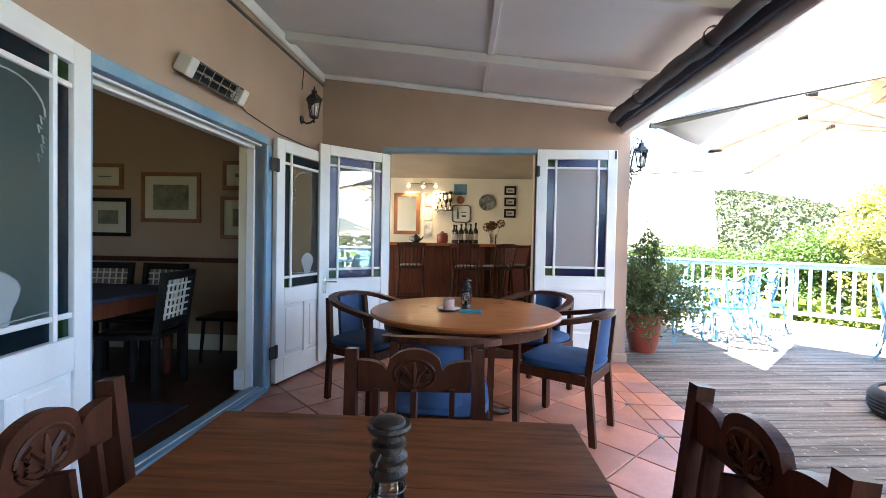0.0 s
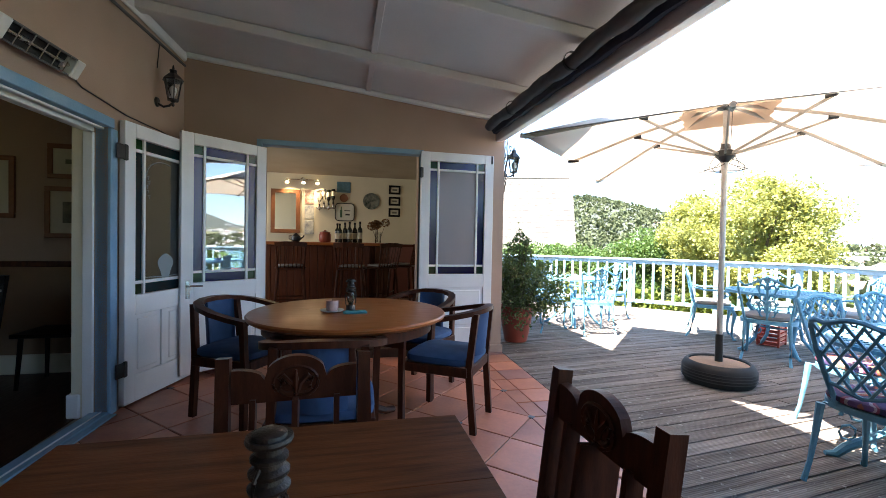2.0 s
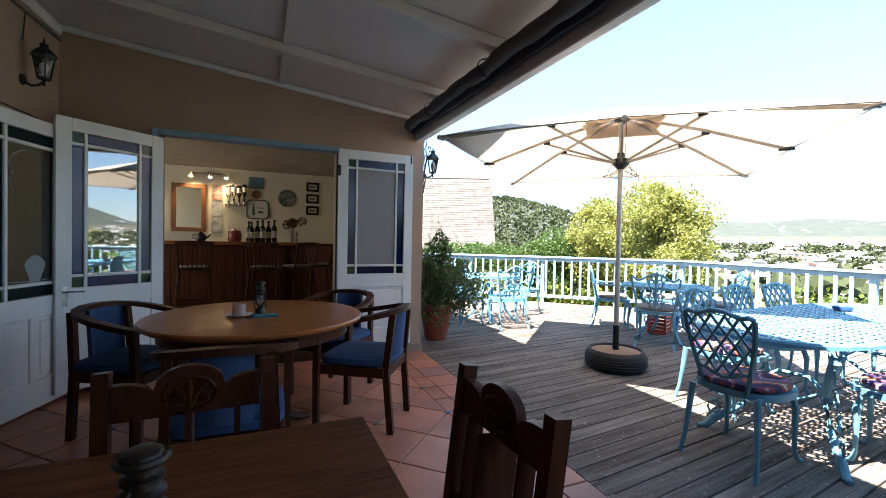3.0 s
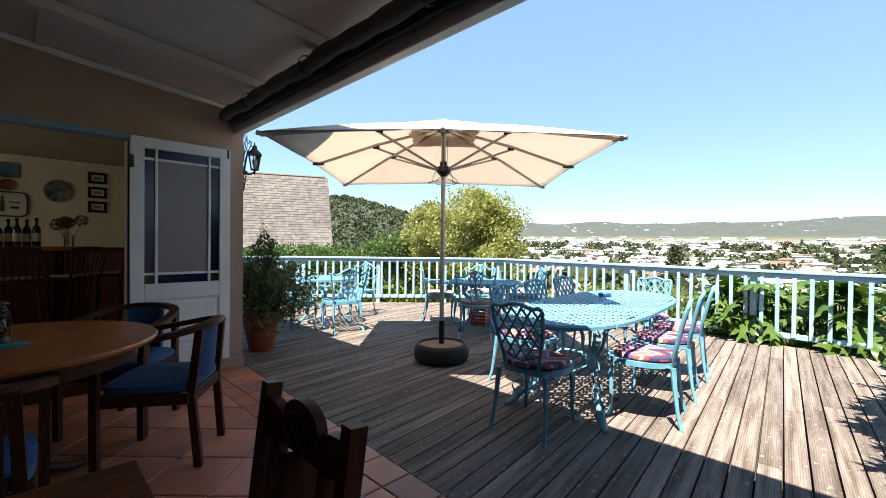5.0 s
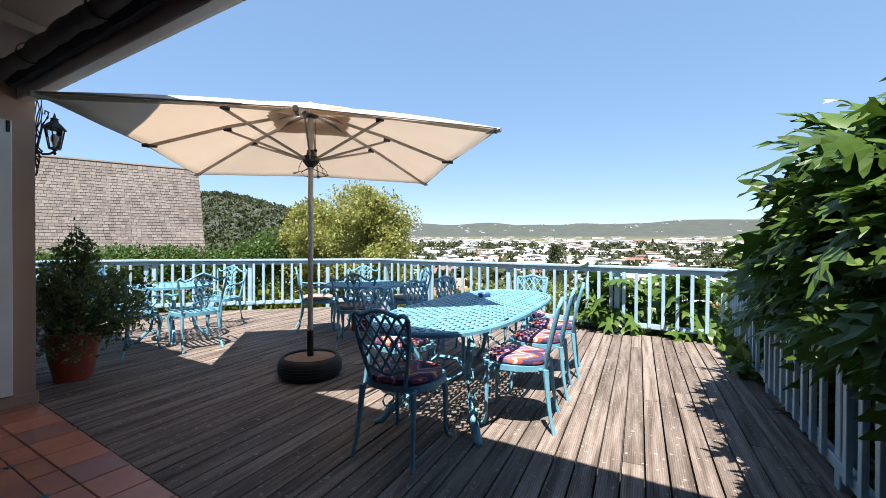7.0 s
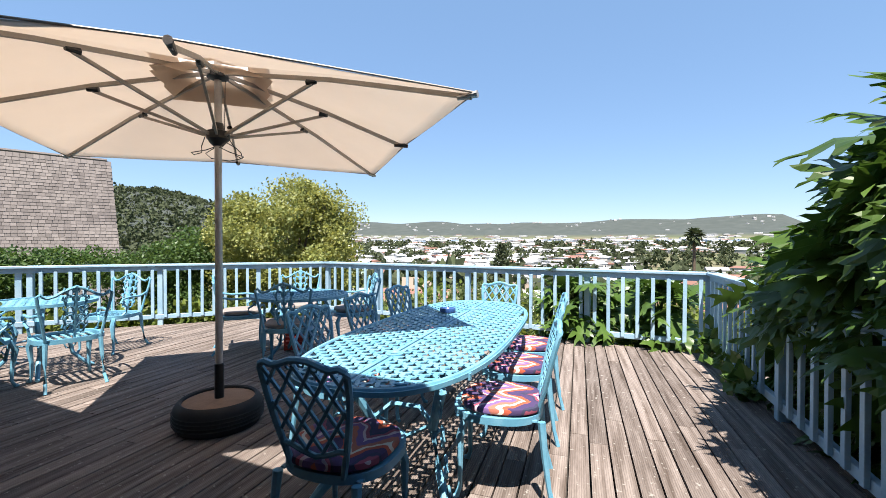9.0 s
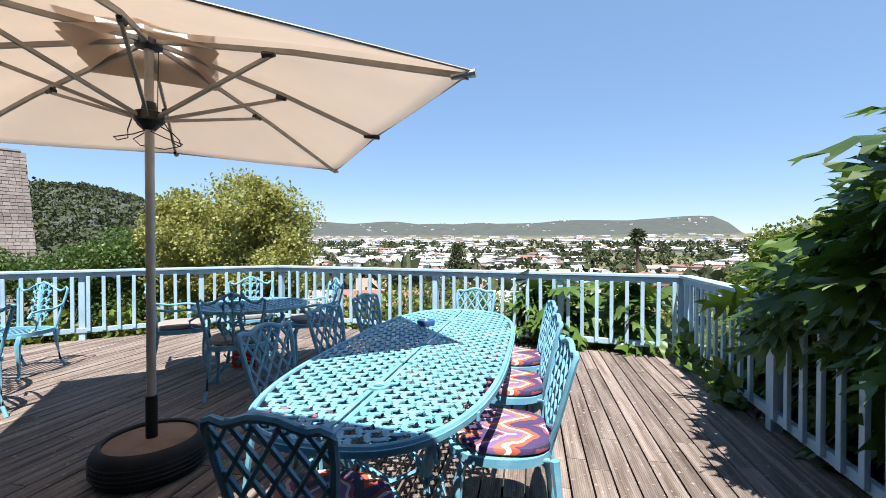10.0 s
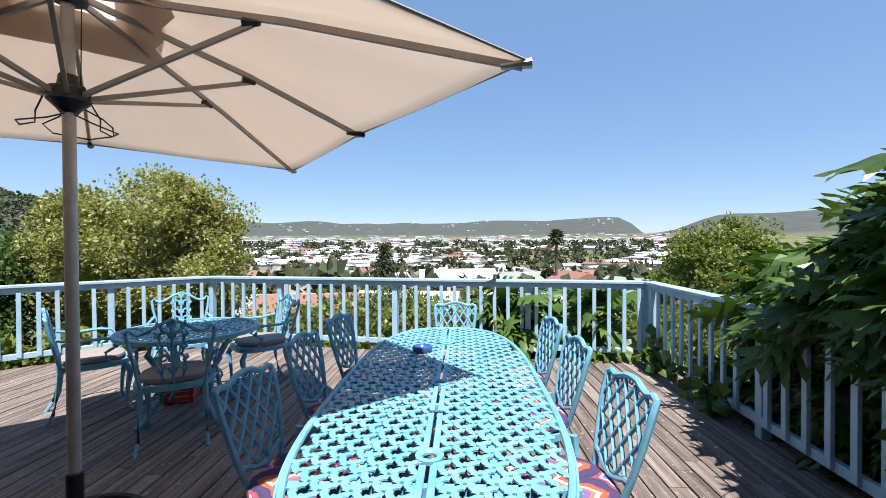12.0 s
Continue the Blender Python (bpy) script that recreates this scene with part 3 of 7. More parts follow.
def lattice_top(inside, ext_x, ext_y, pitch, z, width=0.0115, hgt=0.008):
    """Interlocking S-shaped bars over the plan where inside() holds."""
    verts, faces = [], []
    h = pitch / 2
    nx, ny = int(ext_x / pitch) + 1, int(ext_y / pitch) + 1
    for i in range(-nx, nx + 1):
        for j in range(-ny, ny + 1):
            cx, cy = i * pitch, j * pitch
            if not inside(cx, cy):
                continue
            up = (i + j) % 2
            pts = []
            for s in range(9):
                w = s / 4 - 1
                pts.append((w * pitch * 0.60, pitch * 0.15 * math.sin(math.pi * w) + pitch * 0.06 * w ** 3))
            if up:
                pts = [(-y, x) for x, y in pts]
            base = len(verts)
            last = len(pts) - 1
            for s, (x, y) in enumerate(pts):
                ax, ay = pts[max(0, s - 1)]
                bx, by = pts[min(last, s + 1)]
                dx, dy = bx - ax, by - ay
                l = math.hypot(dx, dy) or 1
                ox, oy = -dy / l * width / 2, dx / l * width / 2
                for sx, zz in ((-1, z - hgt), (-1, z - 0.002), (-0.4, z), (0.4, z), (1, z - 0.002), (1, z - hgt)):
                    verts.append((cx + x + ox * sx, cy + y + oy * sx, zz))
            for s in range(last):
                p, q = base + 6 * s, base + 6 * (s + 1)
                for e in range(5):
                    faces.append((p + e, q + e, q + e + 1, p + e + 1))
    me = bpy.data.meshes.new("lattice")
    me.from_pydata(verts, [], faces)
    return me


def garden_leg(bm, foot, topp, bulge):
    """A curved cast leg with a scrolled foot."""
    f, t = Vector(foot), Vector(topp)
    d = Vector((f.x - t.x, f.y - t.y, 0))
    d = d.normalized() if d.length > 1e-4 else Vector((1, 0, 0))
    pts = [t, t.lerp(f, 0.25) + d * bulge, t.lerp(f, 0.55) + d * bulge * 0.2, t.lerp(f, 0.85) - d * bulge * 0.5, f + Vector((0, 0, 0.018)), f + d * 0.025 + Vector((0, 0, 0.012))]
    tube(bm, pts, [0.018, 0.02, 0.014, 0.012, 0.015, 0.012], 7)


TX, TY, TA = 3.86, 1.715, 5.2
HALF_L, HALF_W = 1.27, 0.485


def oval(x, y, grow=0.0):
    return (abs(x) / (HALF_L + grow)) ** 3.1 + (abs(y) / (HALF_W + grow)) ** 2.8 < 1


oval_table = thing("garden_table", pose(TX, TY, 0, 0, 0, TA), "long oval turquoise cast metal garden table with pierced top", "table")


def oval_point(a, grow=0.0):
    c, s = math.cos(a), math.sin(a)
    return ((HALF_L + grow) * math.copysign(abs(c) ** (2 / 3.1), c), (HALF_W + grow) * math.copysign(abs(s) ** (2 / 2.8), s), 0)


holes = (-0.755, -0.06, 0.755)
top = part("tabletop", lattice_top(lambda x, y: oval(x, y, -0.03) and abs(y) > 0.02 + 0.01 and min(math.hypot(x - h, y) for h in holes) > 0.05, 1.4, 0.6, 0.044, 0.725, 0.0215), M_BLUE, oval_table, "pierced tabletop of interlocking scrolls", sm=30)
tagged(top, kind="stuff")
bm = B()
ring = [oval_point(2 * math.pi * i / 96) for i in range(96)]
tube(bm, [(x * 0.99, y * 0.98, 0.718) for x, y, _ in ring], 0.0125, 8, closed=True)
tube(bm, [(x * 1.002, y * 1.005, 0.708) for x, y, _ in ring], 0, flat=(0.010, 0.02), closed=True)
part("rim", bm, M_BLUE, top, "raised rolled rim")
for y in (-0.017, 0.017):
    for x0, x1 in ((-1.2, -0.81), (-0.70, -0.42), (-0.39, -0.11), (-0.01, 0.33), (0.36, 0.70), (0.81, 1.2)):
        part("centre_bar", box(B(), x0, y - 0.011, 0.716, x1, y + 0.011, 0.726, 0.002), M_BLUE, top, sm=0)
for h in holes:
    bm = lathe(B(), [(0.022, 0.716), (0.046, 0.716), (0.046, 0.729), (0.03, 0.731), (0.022, 0.724), (0.022, 0.716)], 20, (h, 0, 0), close=False)
    part("umbrella_hole", bm, M_BLUE, top, "raised ring round the umbrella hole")
bm = B()
for x in (-0.9, -0.3, 0.3, 0.9):
    box(bm, x - 0.012, -0.43, 0.685, x + 0.012, 0.43, 0.714)
for y in (-0.2, 0.2):
    box(bm, -1.15, y - 0.012, 0.685, 1.15, y + 0.012, 0.7135)
part("under_frame", bm, M_BLUE, oval_table, sm=0)
for sx in (-1, 1):
    for sy in (-1, 1):
        bm = B()
        a, b = Vector((sx * 0.72, sy * 0.20, 0.69)), Vector((sx * 0.93, sy * 0.36, 0.012))
        tube(bm, [a, a + Vector((sx * 0.06, sy * 0.05, -0.12)), a + Vector((-sx * 0.05, -sy * 0.03, -0.35)), a + Vector((sx * 0.02, sy * 0.03, -0.52)), b + Vector((-sx * 0.04, -sy * 0.03, 0.05)), b, b + Vector((sx * 0.04, sy * 0.03, 0.0))], [0.022, 0.03, 0.024, 0.02, 0.026, 0.024, 0.014], 8)
        for k in range(5):
            q = a.lerp(b, 0.12 + 0.17 * k)
            tube(bm, [q + Vector((0.04 * math.cos(t) * sx, 0.02 * math.cos(t) * sy, 0.045 * math.sin(t))) for t in (0, 0.9, 1.8, 2.7, 3.6, 4.5, 5.4)], 0.007, 5, closed=True)
        part("leg", bm, M_BLUE, oval_table, "scrolled cast leg")
for sx in (-1, 1):
    bm = B()
    tube(bm, [(sx * 0.66, -0.2, 0.32), (sx * 0.62, -0.08, 0.42), (sx * 0.62, 0.08, 0.42), (sx * 0.66, 0.2, 0.32)], 0.014, 6)
    tube(bm, [(sx * 0.64, -0.18, 0.36), (sx * 0.6, 0, 0.25), (sx * 0.64, 0.18, 0.36)], 0.012, 6)
    part("stretcher", bm, M_BLUE, oval_table, "scrolled stretcher between the legs")

dish = thing("ashtray", pose(4.36, 1.90, 0.728), "small blue ceramic ashtray on the long table", "ashtray")
bm = B()
lathe(bm, [(0.042, 0), (0.058, 0.005), (0.064, 0.02), (0.061, 0.034), (0.049, 0.036), (0.043, 0.024), (0.035, 0.017)], 24)
part("bowl", bm, mat("blue_glaze", (0.035, 0.09, 0.26), 0.3, var=0.1), dish)


# patterned seat pad: a zigzag weave in orange, white, plum and navy
def zigzag():
    m = bpy.data.materials.new("zigzag_fabric")
    m.use_nodes = True
    n, k = m.node_tree.nodes, m.node_tree.links
    b = n["Principled BSDF"]
    tc, sp = n.new("ShaderNodeTexCoord"), n.new("ShaderNodeSeparateXYZ")
    k.new(tc.outputs["Object"], sp.inputs[0])
    tri = n.new("ShaderNodeMath")
    tri.operation = "PINGPONG"
    tri.inputs[1].default_value = 0.10
    k.new(sp.outputs[1], tri.inputs[0])
    sc = n.new("ShaderNodeMath")
    sc.operation = "MULTIPLY_ADD"
    sc.inputs[1].default_value = 1.5
    k.new(tri.outputs[0], sc.inputs[0])
    k.new(sp.outputs[0], sc.inputs[2])
    nz = n.new("ShaderNodeTexNoise")
    nz.inputs["Scale"].default_value = 9
    k.new(tc.outputs["Object"], nz.inputs["Vector"])
    ad = n.new("ShaderNodeMath")
    ad.operation = "MULTIPLY_ADD"
    ad.inputs[1].default_value = 0.16
    k.new(nz.outputs[0], ad.inputs[0])
    k.new(sc.outputs[0], ad.inputs[2])
    md = n.new("ShaderNodeMath")
    md.operation = "FLOORED_MODULO"
    md.inputs[1].default_value = 0.27
    k.new(ad.outputs[0], md.inputs[0])
    dv = n.new("ShaderNodeMath")
    dv.operation = "DIVIDE"
    dv.inputs[1].default_value = 0.27
    k.new(md.outputs[0], dv.inputs[0])
    rp = n.new("ShaderNodeValToRGB")
    rp.color_ramp.interpolation = "CONSTANT"
    cols = [(0.0, (0.05, 0.03, 0.10)), (0.2, (0.42, 0.08, 0.04)), (0.34, (0.62, 0.56, 0.48)), (0.44, (0.40, 0.13, 0.09)), (0.58, (0.16, 0.09, 0.24)), (0.74, (0.48, 0.40, 0.46)), (0.82, (0.24, 0.05, 0.09)), (0.92, (0.03, 0.03, 0.07))]
    e = rp.color_ramp.elements
    e[0].position, e[0].color = cols[0][0], (*cols[0][1], 1)
    e[1].position, e[1].color = cols[1][0], (*cols[1][1], 1)
    for p, c in cols[2:]:
        e.new(p).color = (*c, 1)
    k.new(dv.outputs[0], rp.inputs[0])
    k.new(rp.outputs[0], b.inputs["Base Color"])
    b.inputs["Roughness"].default_value = 0.85
    wv, bp = n.new("ShaderNodeTexNoise"), n.new("ShaderNodeBump")
    wv.inputs["Scale"].default_value = 300
    k.new(tc.outputs["Object"], wv.inputs["Vector"])
    bp.inputs["Strength"].default_value, bp.inputs["Distance"].default_value = 0.3, 0.003
    k.new(wv.outputs[0], bp.inputs["Height"])
    k.new(bp.outputs[0], b.inputs["Normal"])
    return m


M_PAD = zigzag()
M_GREYPAD = mat("grey_seat_pad", (0.25, 0.22, 0.20), 0.85, var=0.12, fine=240, bump=0.2)


def cushion_mesh(rx, ry, z, th, power=2.6):
    bm = B()
    prof = [(0.90, 0.0), (0.99, 0.25), (1.0, 0.5), (0.98, 0.78), (0.88, 0.96), (0.5, 1.06), (0.0, 1.1)]
    rings = []
    for f, h in prof[:-1]:
        ring = []
        for j in range(32):
            a = 2 * math.pi * j / 32
            c, s = math.cos(a), math.sin(a)
            ring.append(bm.verts.new((rx * f * math.copysign(abs(c) ** (2 / power), c), ry * f * math.copysign(abs(s) ** (2 / power), s), z + th * h)))
        rings.append(ring)
    for a, b in zip(rings, rings[1:]):
        for j in range(32):
            bm.faces.new((a[j], a[(j + 1) % 32], b[(j + 1) % 32], b[j]))
    bm.faces.new(rings[0][::-1])
    bm.faces.new(rings[-1])
    return bm


def lattice_chair(m, pad=True):
    """Cast garden chair; faces local +x, back at -x."""
    c = thing("garden_chair", m, "turquoise cast metal garden chair with lattice back, zigzag seat pad", "chair", "chairs round the long table")
    bm = B()
    ring = [(0.02 + 0.215 * math.copysign(abs(math.cos(a)) ** 0.8, math.cos(a)), 0.215 * math.copysign(abs(math.sin(a)) ** 0.8, math.sin(a)), 0.415) for a in [2 * math.pi * i / 32 for i in range(32)]]
    tube(bm, ring, 0, flat=(0.03, 0.035), closed=True)
    seat = part("seat", bm, M_BLUE, c)
    for i in range(-3, 4):
        part("seat_slat", box(B(), -0.18, i * 0.055 - 0.01, 0.405, 0.22, i * 0.055 + 0.01, 0.413), M_BLUE, seat, sm=0)
    for sy in (-1, 1):
        leg = B()
        garden_leg(leg, (0.21, sy * 0.19, 0), (0.17, sy * 0.16, 0.41), 0.02)
        part("leg", leg, M_BLUE, c)
        leg = B()
        tube(leg, [(-0.20, sy * 0.17, 0.41), (-0.215, sy * 0.18, 0.25), (-0.235, sy * 0.19, 0.1), (-0.26, sy * 0.20, 0.0)], [0.02, 0.016, 0.012, 0.014], 7)
        part("leg", leg, M_BLUE, c)

    def lean(y, z):
        return (-0.185 - (z - 0.42) * 0.22 - 0.35 * max(0.0, z - 0.7) ** 2, y * 0.86, z)

    bm = B()
    side = []
    for k in range(7):
        w = k / 6
        side.append((0.125 + 0.085 * math.sin(w * 1.5) , 0.42 + 0.40 * w))
    top = [(0.205, 0.838), (0.18, 0.848), (0.14, 0.838), (0.10, 0.846), (0.05, 0.862), (0.0, 0.866)]
    out = [lean(y, z) for y, z in side + top] + [lean(-y, z) for y, z in (side + top[:-1])[::-1]]
    tube(bm, out, 0.0135, 7)
    part("back_frame", bm, M_BLUE, c)
    bm = B()
    low = [(0.165, 0.53), (0.12, 0.525), (0.07, 0.505), (0.0, 0.488)]
    tube(bm, [lean(y, z) for y, z in low] + [lean(-y, z) for y, z in low[-2::-1]], 0.011, 6)
    part("lower_rail", bm, M_BLUE, c)
    bm = B()
    for k in range(5):
        y = -0.12 + 0.06 * k
        scroll_pts = [lean(y + 0.018 * math.cos(t), 0.84 + 0.014 * math.sin(t) + (0.014 if k == 2 else 0)) for t in (0, 1.05, 2.1, 3.14, 4.2, 5.2)]
        tube(bm, scroll_pts, 0.005, 5, closed=True)
    part("crest", bm, M_BLUE, c, "scrolled crest")

    def width(z):
        return 0.125 + 0.085 * math.sin((z - 0.42) / 0.4 * 1.5) - 0.005

    bm = B()
    for sgn in (-1, 1):
        for k in range(-3, 4):
            y0 = k * 0.085
            pts = []
            for q in range(21):
                z = 0.50 + 0.345 * q / 20
                y = y0 + sgn * (z - 0.675) * 0.78
                base = 0.49 + 0.05 * min(1, (abs(y) / 0.15)) ** 1.5
                if abs(y) < width(z) and z > base:
                    pts.append(lean(y, z))
            if len(pts) > 3:
                tube(bm, [pts[0], pts[len(pts) // 2], pts[-1]], 0.0085, 5)
    part("lattice", bm, M_BLUE, c)
    if pad:
        part("seat_pad", cushion_mesh(0.215, 0.215, 0.434, 0.045), M_PAD, c, "padded cushion in orange, white and plum zigzags")
    return c


first = lattice_chair(pose(2.72, 1.65, 0, 0, 0, 5))
for x, y, a in ((3.47, 1.20, 102), (4.15, 1.28, 100), (4.75, 1.34, 102), (3.41, 2.19, -93), (4.11, 2.29, -93), (4.77, 2.33, -95), (5.26, 1.80, 184)):
    copy_thing(first, pose(x, y, 0, 0, 0, a))


def round_table(x, y, r, label):
    t = thing("round_garden_table", pose(x, y, 0, 0, 0, 20), label, "table", "round garden tables")
    tp = part("tabletop", lattice_top(lambda a, b: math.hypot(a, b) < r - 0.03, r, r, 0.052, 0.70, 0.024), M_BLUE, t, "pierced round tabletop", sm=30)
    bm = B()
    pts = [(r * math.cos(2 * math.pi * i / 48), r * math.sin(2 * math.pi * i / 48), 0.692) for i in range(48)]
    tube(bm, pts, 0, flat=(0.04, 0.03), closed=True)
    part("rim", bm, M_BLUE, tp)
    part("under_frame", box(box(B(), -r * 0.8, -0.012, 0.665, r * 0.8, 0.012, 0.69), -0.012, -r * 0.8, 0.665, 0.012, r * 0.8, 0.689), M_BLUE, t, sm=0)
    for k in range(4):
        a = math.pi / 4 + k * math.pi / 2
        d = Vector((math.cos(a), math.sin(a), 0))
        bm = B()
        tube(bm, [d * 0.26 + Vector((0, 0, 0.68)), d * 0.32 + Vector((0, 0, 0.55)), d * 0.20 + Vector((0, 0, 0.36)), d * 0.24 + Vector((0, 0, 0.16)), d * 0.36 + Vector((0, 0, 0.03)), d * 0.41 + Vector((0, 0, 0.016))], [0.018, 0.024, 0.02, 0.018, 0.02, 0.014], 7)
        for z, rr in ((0.52, 0.05), (0.40, 0.04), (0.25, 0.045)):
            tube(bm, [d * (0.22 + rr * math.cos(q)) + Vector((0, 0, z + rr * math.sin(q))) for q in (0, 1, 2, 3, 4, 5)], 0.008, 5, closed=True)
        part("leg", bm, M_BLUE, t, "scrolled cast leg")
    part("stretcher", tube(B(), [(0.19 * math.cos(q), 0.19 * math.sin(q), 0.3) for q in (0, 0.63, 1.26, 1.88, 2.5, 3.14, 3.77, 4.4, 5.03, 5.65)], 0.009, 5, closed=True), M_BLUE, t)
    return t


T2, T3 = (4.97, 3.96), (3.46, 5.86)
round_table(*T2, 0.50, "round turquoise cast metal table with pierced top in the umbrella's shade")
round_table(*T3, 0.43, "round turquoise cast metal table with pierced top in full sun")


def scroll_chair(m, pad, label):
    """Cast armchair with an openwork scrolled back; faces local +x."""
    c = thing("garden_armchair", m, label, "chair", "scroll-backed garden chairs")
    bm = B()
    ring = [(0.01 + 0.225 * math.copysign(abs(math.cos(a)) ** 0.6, math.cos(a)), 0.235 * math.copysign(abs(math.sin(a)) ** 0.6, math.sin(a)), 0.415) for a in [2 * math.pi * i / 32 for i in range(32)]]
    tube(bm, ring, 0, flat=(0.035, 0.04), closed=True)
    seat = part("seat", bm, M_BLUE, c)
    for i in range(-3, 4):
        part("seat_slat", box(B(), -0.19, i * 0.06 - 0.012, 0.405, 0.22, i * 0.06 + 0.012, 0.413), M_BLUE, seat, sm=0)
    for sy in (-1, 1):
        leg = B()
        tube(leg, [(0.20, sy * 0.20, 0.41), (0.235, sy * 0.215, 0.33), (0.215, sy * 0.205, 0.18), (0.21, sy * 0.205, 0.06), (0.235, sy * 0.215, 0.012), (0.255, sy * 0.225, 0.012)], [0.02, 0.026, 0.016, 0.012, 0.016, 0.012], 7)
        part("leg", leg, M_BLUE, c, "curved front leg")
        leg = B()
        tube(leg, [(-0.20, sy * 0.19, 0.41), (-0.215, sy * 0.195, 0.25), (-0.25, sy * 0.2, 0.08), (-0.30, sy * 0.21, 0.0)], [0.02, 0.016, 0.013, 0.014], 7)
        part("leg", leg, M_BLUE, c)
        arm = B()
        tube(arm, [(-0.23, sy * 0.235, 0.66), (-0.10, sy * 0.265, 0.635), (0.06, sy * 0.275, 0.64), (0.15, sy * 0.27, 0.625), (0.175, sy * 0.265, 0.585), (0.145, sy * 0.26, 0.56), (0.12, sy * 0.26, 0.585)], 0.0125, 7)
        tube(arm, [(0.13, sy * 0.262, 0.56), (0.07, sy * 0.25, 0.52), (0.08, sy * 0.24, 0.46), (0.13, sy * 0.225, 0.42)], 0.012, 7)
        part("arm", arm, M_BLUE, c, "scrolled arm")

    def lean(y, z):
        return (-0.205 - (z - 0.42) * 0.2, y, z)

    bm = B()
    for sy in (-1, 1):
        pts = [(0.19, 0.42), (0.205, 0.52), (0.225, 0.64), (0.245, 0.74), (0.255, 0.82), (0.235, 0.84), (0.215, 0.815), (0.19, 0.80), (0.14, 0.815), (0.09, 0.85), (0.045, 0.872), (0.0, 0.89)]
        tube(bm, [lean(sy * y, z) for y, z in pts], 0.0125, 7)
    part("back_frame", bm, M_BLUE, c, "scrolled serpentine crest")
    bm = B()
    tube(bm, [lean(0, 0.43), lean(0, 0.9)], 0.012, 6)
    for z, r in ((0.84, 0.04), (0.765, 0.05), (0.68, 0.042), (0.60, 0.05), (0.52, 0.045)):
        for sy in (-1, 1):
            pts = [lean(sy * (0.012 + r * (1 - math.cos(q)) * 0.62), z + r * math.sin(q)) for q in (0, 0.8, 1.6, 2.4, 3.2, 4.0, 4.8)]
            tube(bm, pts, [0.012, 0.012, 0.011, 0.011, 0.01, 0.009, 0.008], 6)
            tube(bm, [lean(sy * (0.03 + 0.6 * r), z), lean(sy * (0.05 + 0.8 * r), z + 0.02), lean(sy * (0.06 + 0.5 * r), z + 0.045)], [0.01, 0.012, 0.006], 5)
    part("splat", bm, M_BLUE, c, "openwork leaf and scroll splat")
    if pad:
        part("seat_pad", cushion_mesh(0.22, 0.225, 0.436, 0.055), M_GREYPAD, c, "grey seat cushion")
    return c


def toward(p, x, y):
    return math.degrees(math.atan2(p[1] - y, p[0] - x))


L2 = "turquoise cast metal armchair with scrolled openwork back and grey cushion"
L3 = "turquoise cast metal armchair with scrolled openwork back and bare seat"
a2 = scroll_chair(pose(4.60, 3.78, 0, 0, 0, 35), True, L2)
for x, y, a in ((4.93, 4.84, -40), (5.62, 4.58, -140), (5.66, 3.76, 140)):
    copy_thing(a2, pose(x, y, 0, 0, 0, a))
a3 = scroll_chair(pose(3.42, 5.28, 0, 0, 0, 78), False, L3)
for x, y, a in ((4.28, 6.22, 200), (3.20, 6.55, -60), (2.85, 5.62, 25)):
    copy_thing(a3, pose(x, y, 0, 0, 0, a))
crate = thing("plastic_crate", pose(5.27, 4.28, 0.002, 0, 0, 25), "red slatted plastic crate under the round table", "crate")
M_RED = mat("red_plastic", (0.45, 0.05, 0.03), 0.5)
for k in range(5):
    for x0, y0, x1, y1 in ((-0.14, -0.11, 0.14, -0.1), (-0.14, 0.1, 0.14, 0.11), (-0.15, -0.11, -0.14, 0.11), (0.14, -0.11, 0.15, 0.11)):
        boxpart("slat", (x0, y0, 0.02 + 0.05 * k, x1, y1, 0.055 + 0.05 * k), M_RED, crate)
for x in (-0.145, 0.145):
    for y in (-0.105, 0.105):
        boxpart("corner_post", (x - 0.012, y - 0.012, 0, x + 0.012, y + 0.012, 0.27), M_RED, crate)
boxpart("base", (-0.14, -0.1, 0.002, 0.14, 0.1, 0.012), M_RED, crate)


# ---- land, town and distance ----
def bearing(x, y):
    return math.degrees(math.atan2(y, x))


def bell(a, c, w):
    return math.exp(-((a - c) / w) ** 2)


def step(a, b, x):
    t = min(1.0, max(0.0, (x - a) / (b - a)))
    return t * t * (3 - 2 * t)


def land_z(x, y):
    """Garden slope below the deck, town flat, lagoon, ridges and two headlands with the sea between them."""
    r, a = math.hypot(x - 3, y - 2), bearing(x - 3, y - 2)
    z = -0.9 - 4.0 * step(5, 30, r) - 9 * step(20, 110, r) - 17 * step(90, 320, r)
    n1 = noise.noise((x * 0.004, y * 0.004, 0.3))
    n2 = noise.noise((x * 0.0016, y * 0.0016, 2.3))
    # wooded hill on the near left
    z += step(230, 800, r) * (1 - step(950, 1900, r)) * 88 * (step(34, 60, a) * (1 - step(100, 130, a))) * (1 + 0.12 * n1)
    z += step(330, 560, r) * (1 - step(560, 900, r)) * 10 * bell(a, 44, 7)
    # long ridge across the bay
    left = step(-18.2, -15.5, a) * (1 - step(60, 75, a))
    z += left * step(1900, 3300, r) * (104 + 16 * n1 + 34 * n2 + 10 * noise.noise((a * 0.25, 1, 1)))
    z += bell(a, -13.5, 2.5) * step(2600, 3300, r) * 14
    # right headland
    z += (1 - step(-27, -17.8, a)) * step(1500, 2600, r) * (108 + 15 * n1)
    z += (1 - step(-70, -50, a)) * 30 * step(30, 200, r)
    # behind the house the ground rises
    return z + (step(120, 150, abs(a))) * step(5, 60, r) * 14


